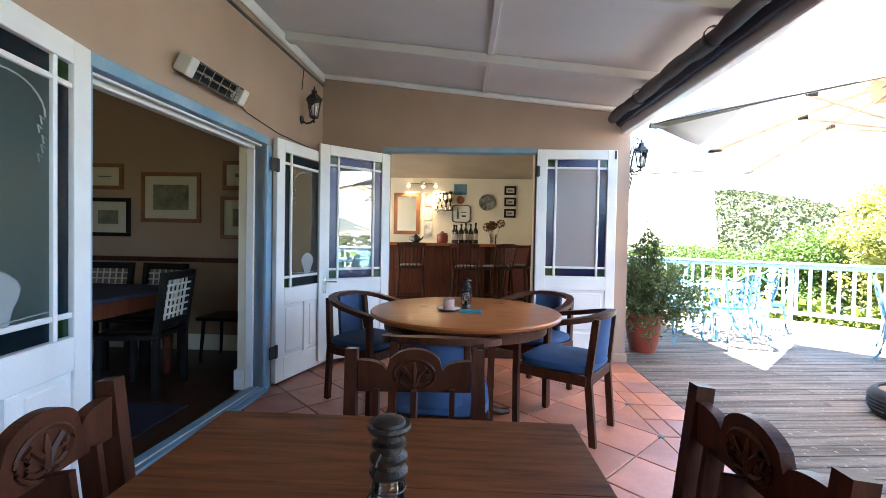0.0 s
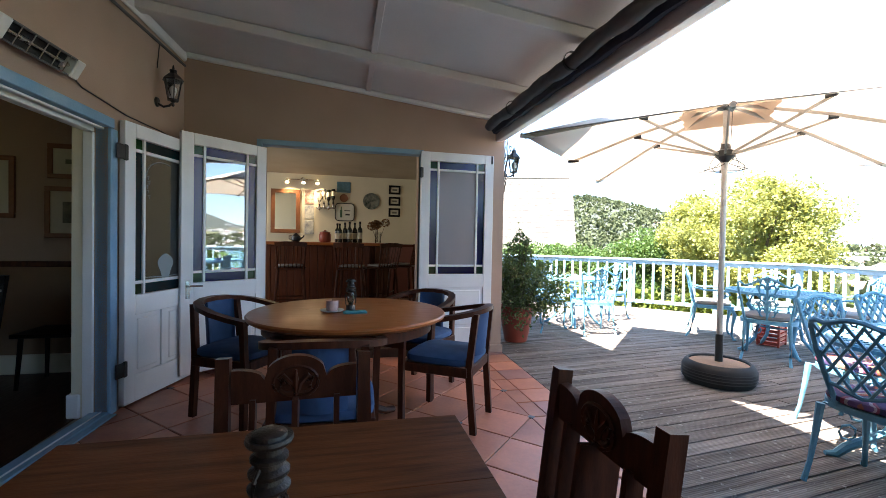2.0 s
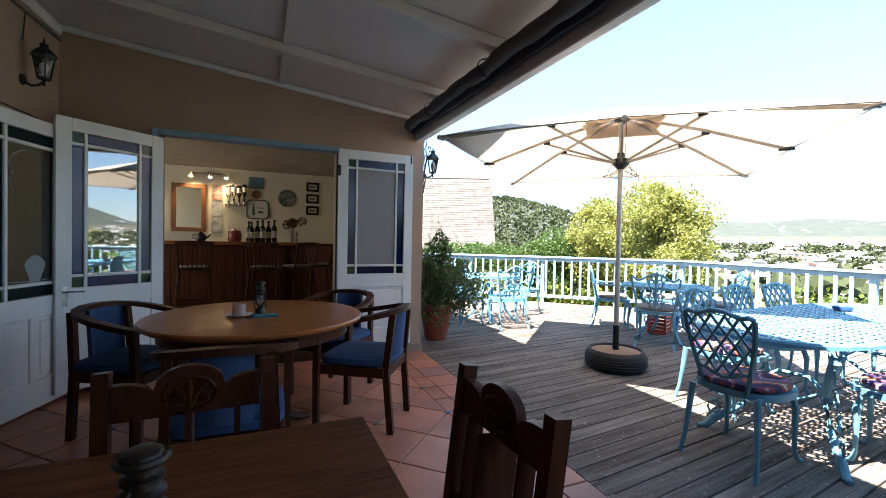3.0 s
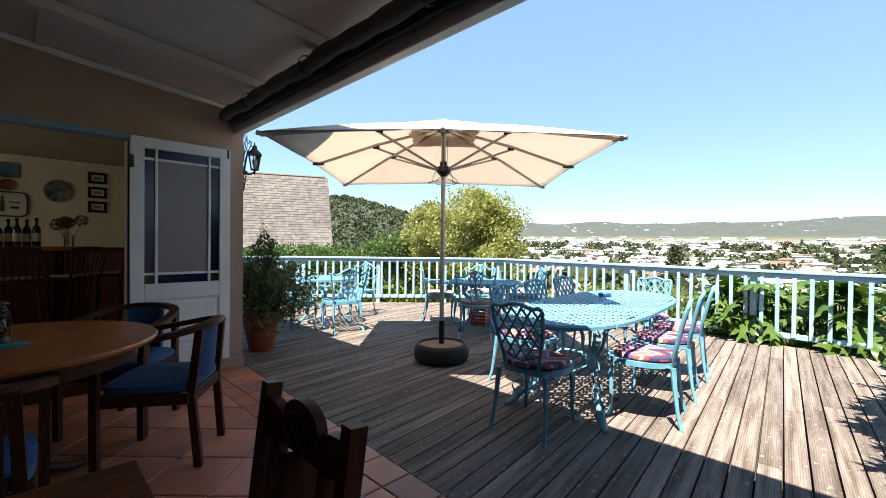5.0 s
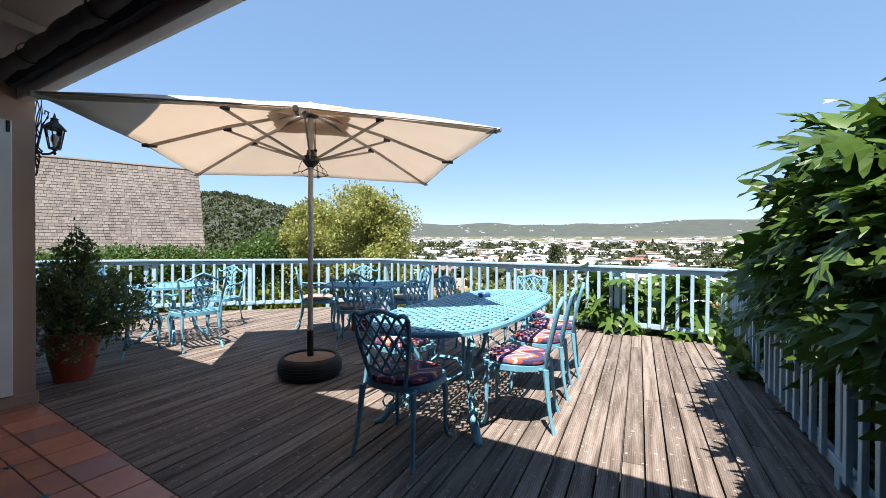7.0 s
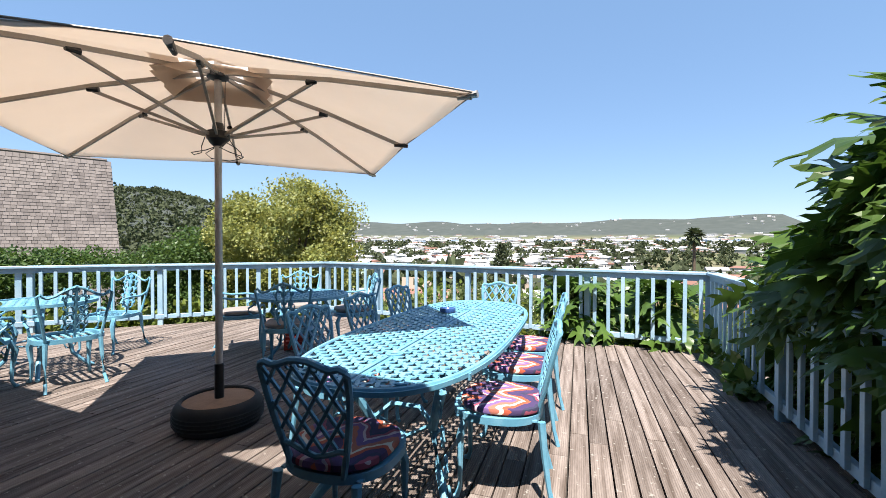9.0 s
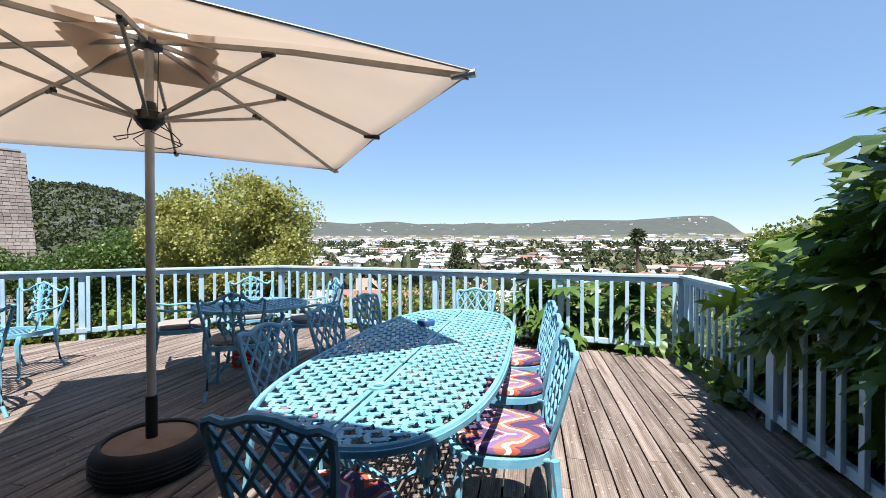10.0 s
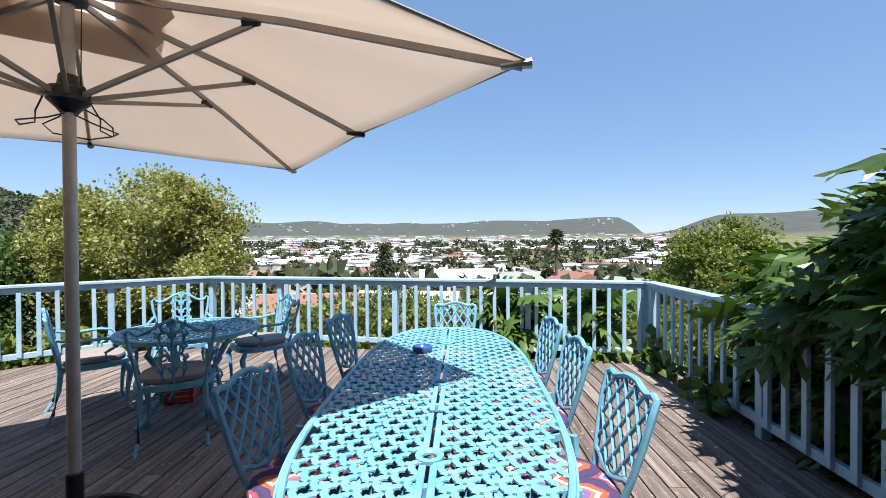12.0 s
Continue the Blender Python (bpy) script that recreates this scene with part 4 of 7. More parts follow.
def climb_at(r):
    """The valley floor climbs gently away from the house."""
    return 0.027 * max(0.0, r - 60)


def ground_z(x, y):
    return land_z(x, y) + climb_at(math.hypot(x - 3, y - 2))


rs = [0, 2.5, 4.5, 6, 7, 8, 9.5, 11, 13, 16, 20, 26, 34, 44, 58, 75, 95, 120, 150, 190, 240, 300, 370, 450, 540, 640, 760, 900, 1060, 1250, 1450, 1650, 1850, 2050, 2250, 2450, 2650, 2850, 3050, 3250, 3500, 3800, 4200, 4800]
verts, faces = [], []
AZ = 240
for r in rs:
    for k in range(AZ):
        a = 2 * math.pi * k / AZ
        x, y = 3 + r * math.cos(a), 2 + r * math.sin(a)
        verts.append((x, y, ground_z(x, y)))
for i in range(len(rs) - 1):
    for k in range(AZ):
        p, q = i * AZ + k, i * AZ + (k + 1) % AZ
        faces.append((p, p + AZ, q + AZ, q) if i else (p + AZ, q + AZ, q))
me = bpy.data.meshes.new("ground")
me.from_pydata(verts, [], faces)


def ground_material():
    m = mat("land", (0.075, 0.095, 0.03), 0.95, var=0.25, scale=0.012, fine=0.4, bump=0.0, second=(0.16, 0.14, 0.085), amount=0.9)
    n, k = m.node_tree.nodes, m.node_tree.links
    b = n["Principled BSDF"]
    old = b.inputs["Base Color"].links[0].from_socket
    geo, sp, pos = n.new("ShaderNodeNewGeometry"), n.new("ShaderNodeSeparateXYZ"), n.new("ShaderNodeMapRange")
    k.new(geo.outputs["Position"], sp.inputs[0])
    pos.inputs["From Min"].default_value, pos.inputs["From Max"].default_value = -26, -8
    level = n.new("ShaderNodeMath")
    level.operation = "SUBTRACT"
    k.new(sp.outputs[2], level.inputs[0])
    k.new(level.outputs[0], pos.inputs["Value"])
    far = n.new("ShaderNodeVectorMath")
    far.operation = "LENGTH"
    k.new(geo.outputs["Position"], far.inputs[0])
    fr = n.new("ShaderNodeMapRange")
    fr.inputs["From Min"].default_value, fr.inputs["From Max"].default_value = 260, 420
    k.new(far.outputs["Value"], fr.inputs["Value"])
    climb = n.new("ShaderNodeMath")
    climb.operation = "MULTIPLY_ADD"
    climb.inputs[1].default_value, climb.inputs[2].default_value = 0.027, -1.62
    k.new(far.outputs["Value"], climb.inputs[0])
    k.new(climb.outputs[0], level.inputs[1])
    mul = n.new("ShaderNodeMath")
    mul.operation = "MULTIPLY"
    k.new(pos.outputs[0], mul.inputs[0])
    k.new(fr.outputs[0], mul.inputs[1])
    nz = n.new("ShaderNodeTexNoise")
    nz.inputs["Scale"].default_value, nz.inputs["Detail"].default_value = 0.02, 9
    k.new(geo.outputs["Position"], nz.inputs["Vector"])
    # high far ground: colour greyed and lightened to stand for distance haze
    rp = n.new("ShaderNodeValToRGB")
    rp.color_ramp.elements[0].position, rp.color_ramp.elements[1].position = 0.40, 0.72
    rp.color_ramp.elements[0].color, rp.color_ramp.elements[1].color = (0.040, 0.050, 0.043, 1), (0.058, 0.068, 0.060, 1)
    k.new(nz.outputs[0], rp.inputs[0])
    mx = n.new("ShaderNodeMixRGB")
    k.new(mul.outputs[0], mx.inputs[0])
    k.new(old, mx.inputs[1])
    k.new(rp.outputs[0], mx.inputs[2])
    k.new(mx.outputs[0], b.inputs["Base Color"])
    return m


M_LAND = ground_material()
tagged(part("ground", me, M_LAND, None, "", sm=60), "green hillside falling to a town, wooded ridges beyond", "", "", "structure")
M_WATER = mat("lagoon_water", (0.12, 0.22, 0.34), 0.35, var=0.05, scale=0.01, fine=0.5, bump=0.0)
bm = B()
bands = [[bm.verts.new((3 + r * math.cos(radians(q)), 2 + r * math.sin(radians(q)), -30.9 + climb_at(r))) for q in range(-60, 76, 5)] for r in (1450, 2000, 3000, 4900)]
for lo_, hi_ in zip(bands, bands[1:]):
    for i in range(len(lo_) - 1):
        bm.faces.new((lo_[i], hi_[i], hi_[i + 1], lo_[i + 1]))
structure("water", bm, M_WATER, "blue lagoon and sea beyond the town")


# ---- terrace: doors and fittings ----
def door_leaf(name, m, w, h, margin, clear, two_panels, label, motif=False, handle=False, flip=1):
    """A part-glazed leaf: hinge edge at local x = 0, width along x, thickness along y."""
    d = thing(name, m, label, "door", "glazed doors")
    tagged(d, kind="structure")
    st, t = 0.095, 0.022
    z1, z2 = 0.76, h - 0.095
    part("stile", box(B(), 0, -t, 0, st, t, h, 0.003), M_WHITE, d, sm=0)
    part("stile", box(B(), w - st, -t, 0, w, t, h, 0.003), M_WHITE, d, sm=0)
    part("top_rail", box(B(), st, -t, z2, w - st, t, h, 0.003), M_WHITE, d, sm=0)
    part("lock_rail", box(B(), st, -t, z1 - 0.14, w - st, t, z1, 0.003), M_WHITE, d, sm=0)
    part("bottom_rail", box(B(), st, -t, 0, w - st, t, 0.19, 0.003), M_WHITE, d, sm=0)
    spans = [(st, w / 2 - 0.03), (w / 2 + 0.03, w - st)] if two_panels else [(st, w - st)]
    if two_panels:
        part("muntin", box(B(), w / 2 - 0.03, -t, 0.19, w / 2 + 0.03, t, z1 - 0.14, 0.003), M_WHITE, d, sm=0)
    for a, b in spans:
        bm = box(B(), a, -0.008, 0.19, b, 0.008, z1 - 0.14)
        box(bm, a + 0.03, -0.015, 0.22, b - 0.03, 0.015, z1 - 0.17, 0.006)
        part("panel", bm, M_WHITE, d, sm=0)
    a0, a1 = st, w - st
    mg = 0.088
    xs, zs = (a0, a0 + mg, a1 - mg, a1), (z1, z1 + mg, z2 - mg, z2)
    for k in (1, 2):
        part("glazing_bar", box(B(), xs[k] - 0.011, -0.017, z1, xs[k] + 0.011, 0.017, z2, 0.003), M_WHITE, d, sm=0)
        for i in range(3):
            part("glazing_bar", box(B(), xs[i] + (0.012 if i else 0), -0.016, zs[k] - 0.011, xs[i + 1] - (0.012 if i < 2 else 0), 0.016, zs[k] + 0.011, 0.003), M_WHITE, d, sm=0)
    for i in range(3):
        for j in range(3):
            kind = "clear" if (i, j) == (1, 1) else "green" if i != 1 and j != 1 else "margin"
            pm = {"clear": clear, "green": M_GREEN, "margin": margin}[kind]
            p = part("pane", box(B(), xs[i] + 0.004, -0.002, zs[j] + 0.004, xs[i + 1] - 0.004, 0.002, zs[j + 1] - 0.004), pm, d, kind + " glass pane", sm=0)
            p.visible_shadow = False
    if motif:
        bm = B()
        cx, cz = w / 2 + 0.03, z1 + mg + 0.10
        pts = [(cx + 0.075 * math.cos(q) * (1 + 0.25 * math.sin(3 * q)), cz + 0.10 * math.sin(q)) for q in [2 * math.pi * i / 18 for i in range(18)]]
        top = [bm.verts.new((x, -0.0035 * flip, z)) for x, z in pts]
        bm.faces.new(top if flip > 0 else top[::-1])
        tube(bm, [(a0 + mg + 0.02, -0.004 * flip, z1 + mg + 0.03), (cx, -0.004 * flip, z1 + mg + 0.02), (a1 - mg - 0.02, -0.004 * flip, z1 + mg + 0.03)], 0.003, 4)
        arch = [(w / 2 + (a1 - a0 - 2 * mg) * 0.42 * math.cos(q), -0.004 * flip, z2 - mg - 0.16 + 0.12 * math.sin(q)) for q in [math.pi * i / 14 for i in range(5, 15)]]
        tube(bm, arch, 0.004, 4)
        for q in range(5):
            c = (a0 + mg + 0.035 + 0.012 * math.sin(q * 2), -0.004 * flip, z2 - mg - 0.17 - 0.035 * q)
            tube(bm, [c, (c[0] + 0.02, c[1], c[2] + 0.01), (c[0] + 0.012, c[1], c[2] - 0.02)], 0.003, 4)
        part("etched_motif", bm, M_ETCH, d, "frosted etched motif on the glass", sm=0)
    if handle:
        for sy in (-1, 1):
            plate = part("lock_plate", box(B(), w - 0.07, sy * t - 0.003, z1 - 0.13, w - 0.035, sy * t + 0.003, z1 + 0.02, 0.002), M_CHROME, d, "metal lock plate", sm=0)
            bm = B()
            tube(bm, [(w - 0.052, sy * t, z1 - 0.02), (w - 0.052, sy * (t + 0.045), z1 - 0.02), (w - 0.09, sy * (t + 0.05), z1 - 0.022), (w - 0.15, sy * (t + 0.045), z1 - 0.026)], 0.007, 6)
            part("handle", bm, M_CHROME, plate, "brushed lever handle")
    for z in (0.26, h - 0.22):
        part("hinge", box(box(B(), -0.075 if two_panels else -0.02, -0.03, z - 0.05, 0.02, -0.023, z + 0.05, 0.001), -0.012, -0.034, z - 0.055, 0.012, -0.02, z + 0.055, 0.004), M_IRON, d, "black iron hinge", sm=0)
    part("bolt", box(B(), w - 0.03, -t - 0.008, h - 0.09, w - 0.012, -t, h - 0.005, 0.002), M_IRON, d, "black sliding bolt", sm=0)
    return d


WHITE_DOOR = "open white part-glazed door with {} stained margin panes"
door_leaf("door_1", pose(0.86, FAR - 0.045, 0.10, 0, 0, 1.0), 0.79, 2.03, M_PURPLE, M_PLAIN, False, WHITE_DOOR.format("purple"))
door_leaf("door_2", pose(-0.645, FAR - 0.05, 0.06, 0, 0, 221.0), 0.74, 2.0, M_PURPLE, M_CLEAR, False, WHITE_DOOR.format("purple"), handle=True)
hinge = LEFT @ Vector((0.03, -1.045, 0))
door_leaf("door_3", pose(hinge.x, hinge.y, 0.02, 0, 0, 73.5), 0.77, 1.97, M_TEAL, M_CLEAR, True, WHITE_DOOR.format("teal"), motif=True)
hinge = LEFT @ Vector((0.004, D0 - 0.02, 0))
door_leaf("door_4", pose(hinge.x, hinge.y, 0.02, 0, 0, -80.5), 0.75, 1.953, M_TEAL, M_MISTY, True, WHITE_DOOR.format("teal"), motif=True, flip=-1)

# door frames, blue outside and cream inside
for y0, y1 in ((D0 - 0.075, D0), (D1, D1 + 0.075)):
    structure("door_frame", box(B(), -0.075, y0, 0, 0.02, y1, DH, 0.004), M_FRAME, "blue painted door frame", LEFT)
structure("door_frame", box(B(), -0.075, D0 - 0.075, DH + 0.002, 0.024, D1 + 0.03, DH + 0.066, 0.004), M_FRAME, "blue painted door frame head", LEFT)
structure("door_lining", box(B(), -0.139, D0, DH - 0.032, -0.078, D1, DH - 0.002, 0.004), M_WHITE, "white door stop", LEFT)
structure("door_lining", box(B(), -0.055, D0, DH - 0.014, -0.02, D1, DH - 0.001, 0.003), M_WHITE, "white door stop", LEFT)
structure("door_lining", box(B(), -0.139, D1 - 0.016, 0.0, -0.078, D1 + 0.01, DH - 0.034, 0.004), M_WHITE, "white door stop", LEFT)
structure("door_lining", box(B(), -0.205, D1 - 0.008, 0.0, -0.141, D1 - 0.001, DH, 0.002), M_CREAM, "cream door lining", LEFT)
structure("door_sill", box(B(), -0.10, D0, 0.006, -0.035, D1, 0.032, 0.006), M_FRAME, "worn blue painted threshold", LEFT)
structure("door_sill", box(B(), -0.031, D0, 0.006, 0.012, D1, 0.028, 0.005), M_FRAME, "worn blue painted threshold", LEFT)
structure("door_sill", box(B(), 0.014, D0, 0.004, 0.06, D1, 0.016, 0.004), M_FRAME, "worn blue painted threshold", LEFT)
structure("door_sill", box(B(), -0.0345, D0, 0.006, -0.0315, D1, 0.0335, 0.001), M_WHITE, "pale worn joint of the threshold", LEFT)
structure("baseboard", box(B(), -0.225, D1 + 0.0, 0.0, -0.202, D1 + 1.0, 0.16, 0.006), M_WHITE, "white baseboard", LEFT)
structure("baseboard", box(B(), -0.225, D1 - 0.03, 0.0, -0.145, D1 - 0.009, 0.16, 0.008), M_WHITE, "white skirting block", LEFT)
for x0, x1 in ((E0 - 0.05, E0), (E1, E1 + 0.03)):
    structure("door_frame", box(B(), x0, FAR - 0.02, 0.0, x1, FAR + 0.10, EH + 0.05, 0.004), M_FRAME, "blue painted door frame")
structure("door_frame", box(B(), E0, FAR - 0.022, EH, E1, FAR + 0.10, EH + 0.05, 0.004), M_FRAME, "blue painted door frame head")
structure("door_sill", box(B(), E0, FAR - 0.05, 0.0, E1, FAR + 0.008, 0.094, 0.008), M_FLOORW, "dark wooden step into the bar")

# rolled blind under the eaves
blind = thing("roller_blind", pose(0, 0, 0), "rolled-up grey canvas blind with navy strip under the eaves", "blind")
bm = B()
pts, rad = [], []
for i in range(60):
    y = -2.45 + 6.85 * i / 59
    pts.append((1.565 + 0.006 * math.sin(i * 1.3), y, 2.425 + 0.008 * math.sin(i * 0.8)))
    rad.append(0.05 + 0.006 * math.sin(i * 2.1))
tube(bm, pts, rad, 12)
part("roll", bm, M_CANVAS, blind, "rolled grey canvas")
bm = B()
rows = []
for i in range(60):
    y = -2.45 + 6.85 * i / 59
    rows.append([bm.verts.new((1.595 + 0.09 * c / 3, y, 2.40 - 0.045 * math.sin(c * 1.05) - 0.006 * math.sin(i * 1.9 + c))) for c in range(4)])
for a, b in zip(rows, rows[1:]):
    for c in range(3):
        bm.faces.new((a[c], a[c + 1], b[c + 1], b[c]))
strip = part("navy_strip", bm, M_NAVY, blind, "navy canvas edge")
strip.modifiers.new("thick", "SOLIDIFY").thickness = 0.006
for y in (0.15, 1.42, 2.60, 3.63):
    part("strap", tube(B(), [(1.565 + 0.062 * math.cos(q), y + 0.12, 2.425 + 0.062 * math.sin(q)) for q in [2 * math.pi * i / 14 for i in range(14)]], 0, flat=(0.025, 0.004), closed=True), M_IRON, blind, "dark strap")


def wall_lantern(m, label):
    """Coach lantern on a curled bracket; wall at local x = 0, out along +x."""
    l = thing("wall_lantern", m, label, "lamp", "wall lanterns")
    part("back_plate", rod(B(), (0, 0, -0.02), (0.012, 0, -0.02), 0.04, 0.034, 14), M_IRON, l)
    part("bracket", tube(B(), [(0.01, 0, -0.03), (0.05, 0, -0.055), (0.09, 0, -0.045), (0.12, 0, -0.02), (0.12, 0, 0.0)], 0.009, 7), M_IRON, l)
    part("finial", lathe(B(), [(0.004, -0.05), (0.012, -0.035), (0.006, -0.02), (0.022, -0.005), (0.03, 0.0)], 12, (0.12, 0, 0)), M_IRON, l)
    body = part("glass_body", lathe(B(), [(0.036, 0.006), (0.062, 0.155)], 6, (0.12, 0, 0)), M_LAMPG, l, "clear glass lantern body", sm=0)
    for k in range(6):
        a = k * math.pi / 3
        part("cage_bar", rod(B(), (0.12 + 0.037 * math.cos(a), 0.037 * math.sin(a), 0.0), (0.12 + 0.064 * math.cos(a), 0.064 * math.sin(a), 0.158), 0.0045, n=5), M_IRON, body)
    part("roof", lathe(B(), [(0.078, 0.155), (0.08, 0.162), (0.05, 0.195), (0.028, 0.215), (0.024, 0.235), (0.03, 0.24), (0.01, 0.252), (0.004, 0.285)], 6, (0.12, 0, 0)), M_IRON, l, sm=0)
    part("base_ring", lathe(B(), [(0.042, -0.004), (0.042, 0.008), (0.03, 0.01)], 6, (0.12, 0, 0)), M_IRON, l, sm=0)
    part("bulb", lathe(B(), [(0.008, 0.01), (0.012, 0.03), (0.026, 0.075), (0.024, 0.1), (0.006, 0.118)], 12, (0.12, 0, 0)), M_WHITE, l, "white unlit bulb")
    return l


wall_lantern(LEFT @ pose(0.002, -0.515, 2.30), "black coach lantern with clear glass on the plaster wall")
l2 = wall_lantern(pose(1.80, 4.55, 1.985), "black coach lantern with clear glass at the house corner")

bracket = thing("corner_bracket", pose(1.80, 4.52, 2.1), "dry twisted vine and iron bracket at the house corner", "bracket")
rv = random.Random(12)
for k in range(5):
    pts = [(0.0 + 0.012 * k, 0.01 * k, -0.35 + 0.05 * k)]
    for j in range(1, 9):
        w = j / 8
        pts.append((0.012 + 0.035 * w * w + rv.uniform(-0.01, 0.01), 0.02 * k + rv.uniform(-0.02, 0.02), -0.35 + 0.05 * k + 0.52 * w))
    part("stem", tube(B(), pts, [0.007 - 0.0005 * j for j in range(9)], 5), M_BARK, bracket)
part("iron_scroll", tube(B(), [(0.0, 0, -0.18), (0.02, 0, -0.05), (0.04, 0, 0.06), (0.07, 0, 0.12), (0.075, 0, 0.16), (0.055, 0, 0.17), (0.05, 0, 0.14)], 0.008, 6), M_IRON, bracket, "black iron scroll")

heater = thing("infrared_heater", LEFT @ pose(0.0, -1.85, 2.105), "white infrared bar heater fixed above the doorway", "heater")
tl = Matrix.Translation((0.07, 0, 0.02)) @ Matrix.Rotation(radians(28), 4, "Y")
bm = B()
box(bm, -0.035, -0.21, -0.045, -0.02, 0.21, 0.045, 0.004, tl)
part("reflector", bm, M_IRON, heater, "dark reflector trough", sm=0)
for sy in (-1, 1):
    part("end_cap", box(B(), -0.05, sy * 0.245 - 0.032, -0.053, 0.035, sy * 0.245 + 0.032, 0.053, 0.006, tl), M_HEAT, heater, "pale grey end cap", sm=0)
for z in (-0.048, 0.048):
    part("side_rail", box(B(), -0.04, -0.21, z - 0.005, 0.032, 0.21, z + 0.005, 0.002, tl), M_CANVAS, heater, sm=0)
part("element", rod(B(), tl @ Vector((0, -0.21, 0)), tl @ Vector((0, 0.21, 0)), 0.011, n=10), M_CHROME, heater, "glass heating tube")
for k in range(-2, 3):
    part("guard_wire", rod(B(), tl @ Vector((0.03, k * 0.08, -0.048)), tl @ Vector((0.03, k * 0.08, 0.048)), 0.0025, n=5), M_CHROME, heater)
for y in (-0.2, 0.2):
    part("wall_arm", box(B(), 0.0, y - 0.012, 0.0, 0.06, y + 0.012, 0.03, 0.002), M_HEAT, heater, sm=0)
cable = thing("cable", LEFT, "dark electric cables clipped along the wall", "cable")
part("heater_cable", tube(B(), [(0.03, -1.55, 2.10), (0.008, -1.42, 2.075), (0.006, -0.95, 2.045), (0.006, -0.45, 2.06), (0.008, -0.03, 2.05)], 0.005, 5), M_IRON, cable)
part("lamp_cable", tube(B(), [(0.006, -0.52, 2.55), (0.006, -0.5, 2.66), (0.006, -0.48, 2.78)], 0.004, 5), M_IRON, cable)
part("conduit", tube(B(), [(0.012, -4.5, 2.72), (0.012, -2.0, 2.725), (0.012, -0.02, 2.77)], 0.012, 6), M_CANVAS, cable)


# ---- terrace furniture ----
def carved_chair(m, label):
    """Heavy chair with an arched carved crest; faces local +y, back at y = 0."""
    c = thing("carved_chair", m, label, "chair", "carved dining chairs")
    for sx in (-1, 1):
        bm = B()
        tube(bm, [(sx * 0.19, 0.0, 0), (sx * 0.19, 0.0, 0.45), (sx * 0.195, -0.05, 0.862)], 0, flat=(0.042, 0.036))
        part("back_post", bm, M_DARK, c, sm=0)
        part("leg", box(B(), sx * 0.19 - 0.021, 0.38, 0, sx * 0.19 + 0.021, 0.42, 0.44, 0.004), M_DARK, c, sm=0)
        part("side_stretcher", box(B(), sx * 0.19 - 0.012, 0.02, 0.16, sx * 0.19 + 0.012, 0.38, 0.195, 0.003), M_DARK, c, sm=0)
    part("front_stretcher", box(B(), -0.17, 0.39, 0.2, 0.17, 0.41, 0.235, 0.003), M_DARK, c, sm=0)
    part("seat", box(B(), -0.22, -0.01, 0.44, 0.22, 0.43, 0.472, 0.008), M_DARK, c, sm=0)
    crest = []
    for i in range(33):
        x = -0.172 + 0.344 * i / 32
        u = abs(x) / 0.172
        if u < 0.5:
            z = 0.805 + 0.06 * math.sqrt(max(0, 1 - (u / 0.5) ** 2))
        else:
            z = 0.800 + 0.032 * math.sqrt(max(0, 1 - ((u - 1.0) / 0.5) ** 2)) * (1 - 0.15 * (u - 0.5))
        crest.append((x, z))
    outline = crest + [(0.172, 0.735), (-0.172, 0.735)]
    bm = B()
    slab(bm, [(x, z) for x, z in outline][::-1], -0.013, 0.013, Matrix.Translation((0, -0.041, 0)) @ Matrix.Rotation(radians(90), 4, "X"))
    rail = part("crest_rail", bm, M_DARK, c, "arched crest rail with carving", sm=0)
    for sy in (-1, 1):
        bm = B()
        y = -0.041 + sy * 0.014
        tube(bm, [(0.062 * math.cos(q), y, 0.788 + 0.047 * math.sin(q)) for q in [2 * math.pi * i / 20 for i in range(20)]], 0.005, 5, closed=True)
        for sx in (-1, 1):
            tube(bm, [(sx * 0.004, y, 0.755), (sx * 0.012, y, 0.785), (sx * 0.035, y, 0.81), (sx * 0.046, y, 0.80), (sx * 0.04, y, 0.785), (sx * 0.03, y, 0.79)], [0.007, 0.008, 0.007, 0.006, 0.006, 0.007], 5)
            tube(bm, [(sx * 0.006, y, 0.757), (sx * 0.028, y, 0.757), (sx * 0.044, y, 0.768), (sx * 0.04, y, 0.778)], [0.006, 0.007, 0.006, 0.005], 5)
        tube(bm, [(0, y, 0.75), (0, y, 0.79), (0, y, 0.825)], [0.006, 0.009, 0.003], 6)
        part("carving", bm, M_DARK, rail, "carved leaf roundel")
    for x, w in ((-0.115, 0.022), (0.0, 0.055), (0.115, 0.022)):
        bm = B()
        tube(bm, [(x, -0.005, 0.50), (x, -0.035, 0.745)], 0, flat=(w * 2 if w > 0.03 else 0.042, 0.016))
        part("slat", bm, M_DARK, c, sm=0)
    part("lower_rail", box(B(), -0.172, -0.018, 0.488, 0.172, 0.006, 0.53, 0.004), M_DARK, c, sm=0)
    return c


CC = "dark-stained wooden chair with arched carved back at the oak table"
cc = carved_chair(pose(-0.025, 1.40, 0, 0, 0, 183), CC)
copy_thing(cc, pose(0.65, 1.0, 0, 0, 0, 91))
copy_thing(cc, pose(-0.635, 0.91, 0, 0, 0, -84))

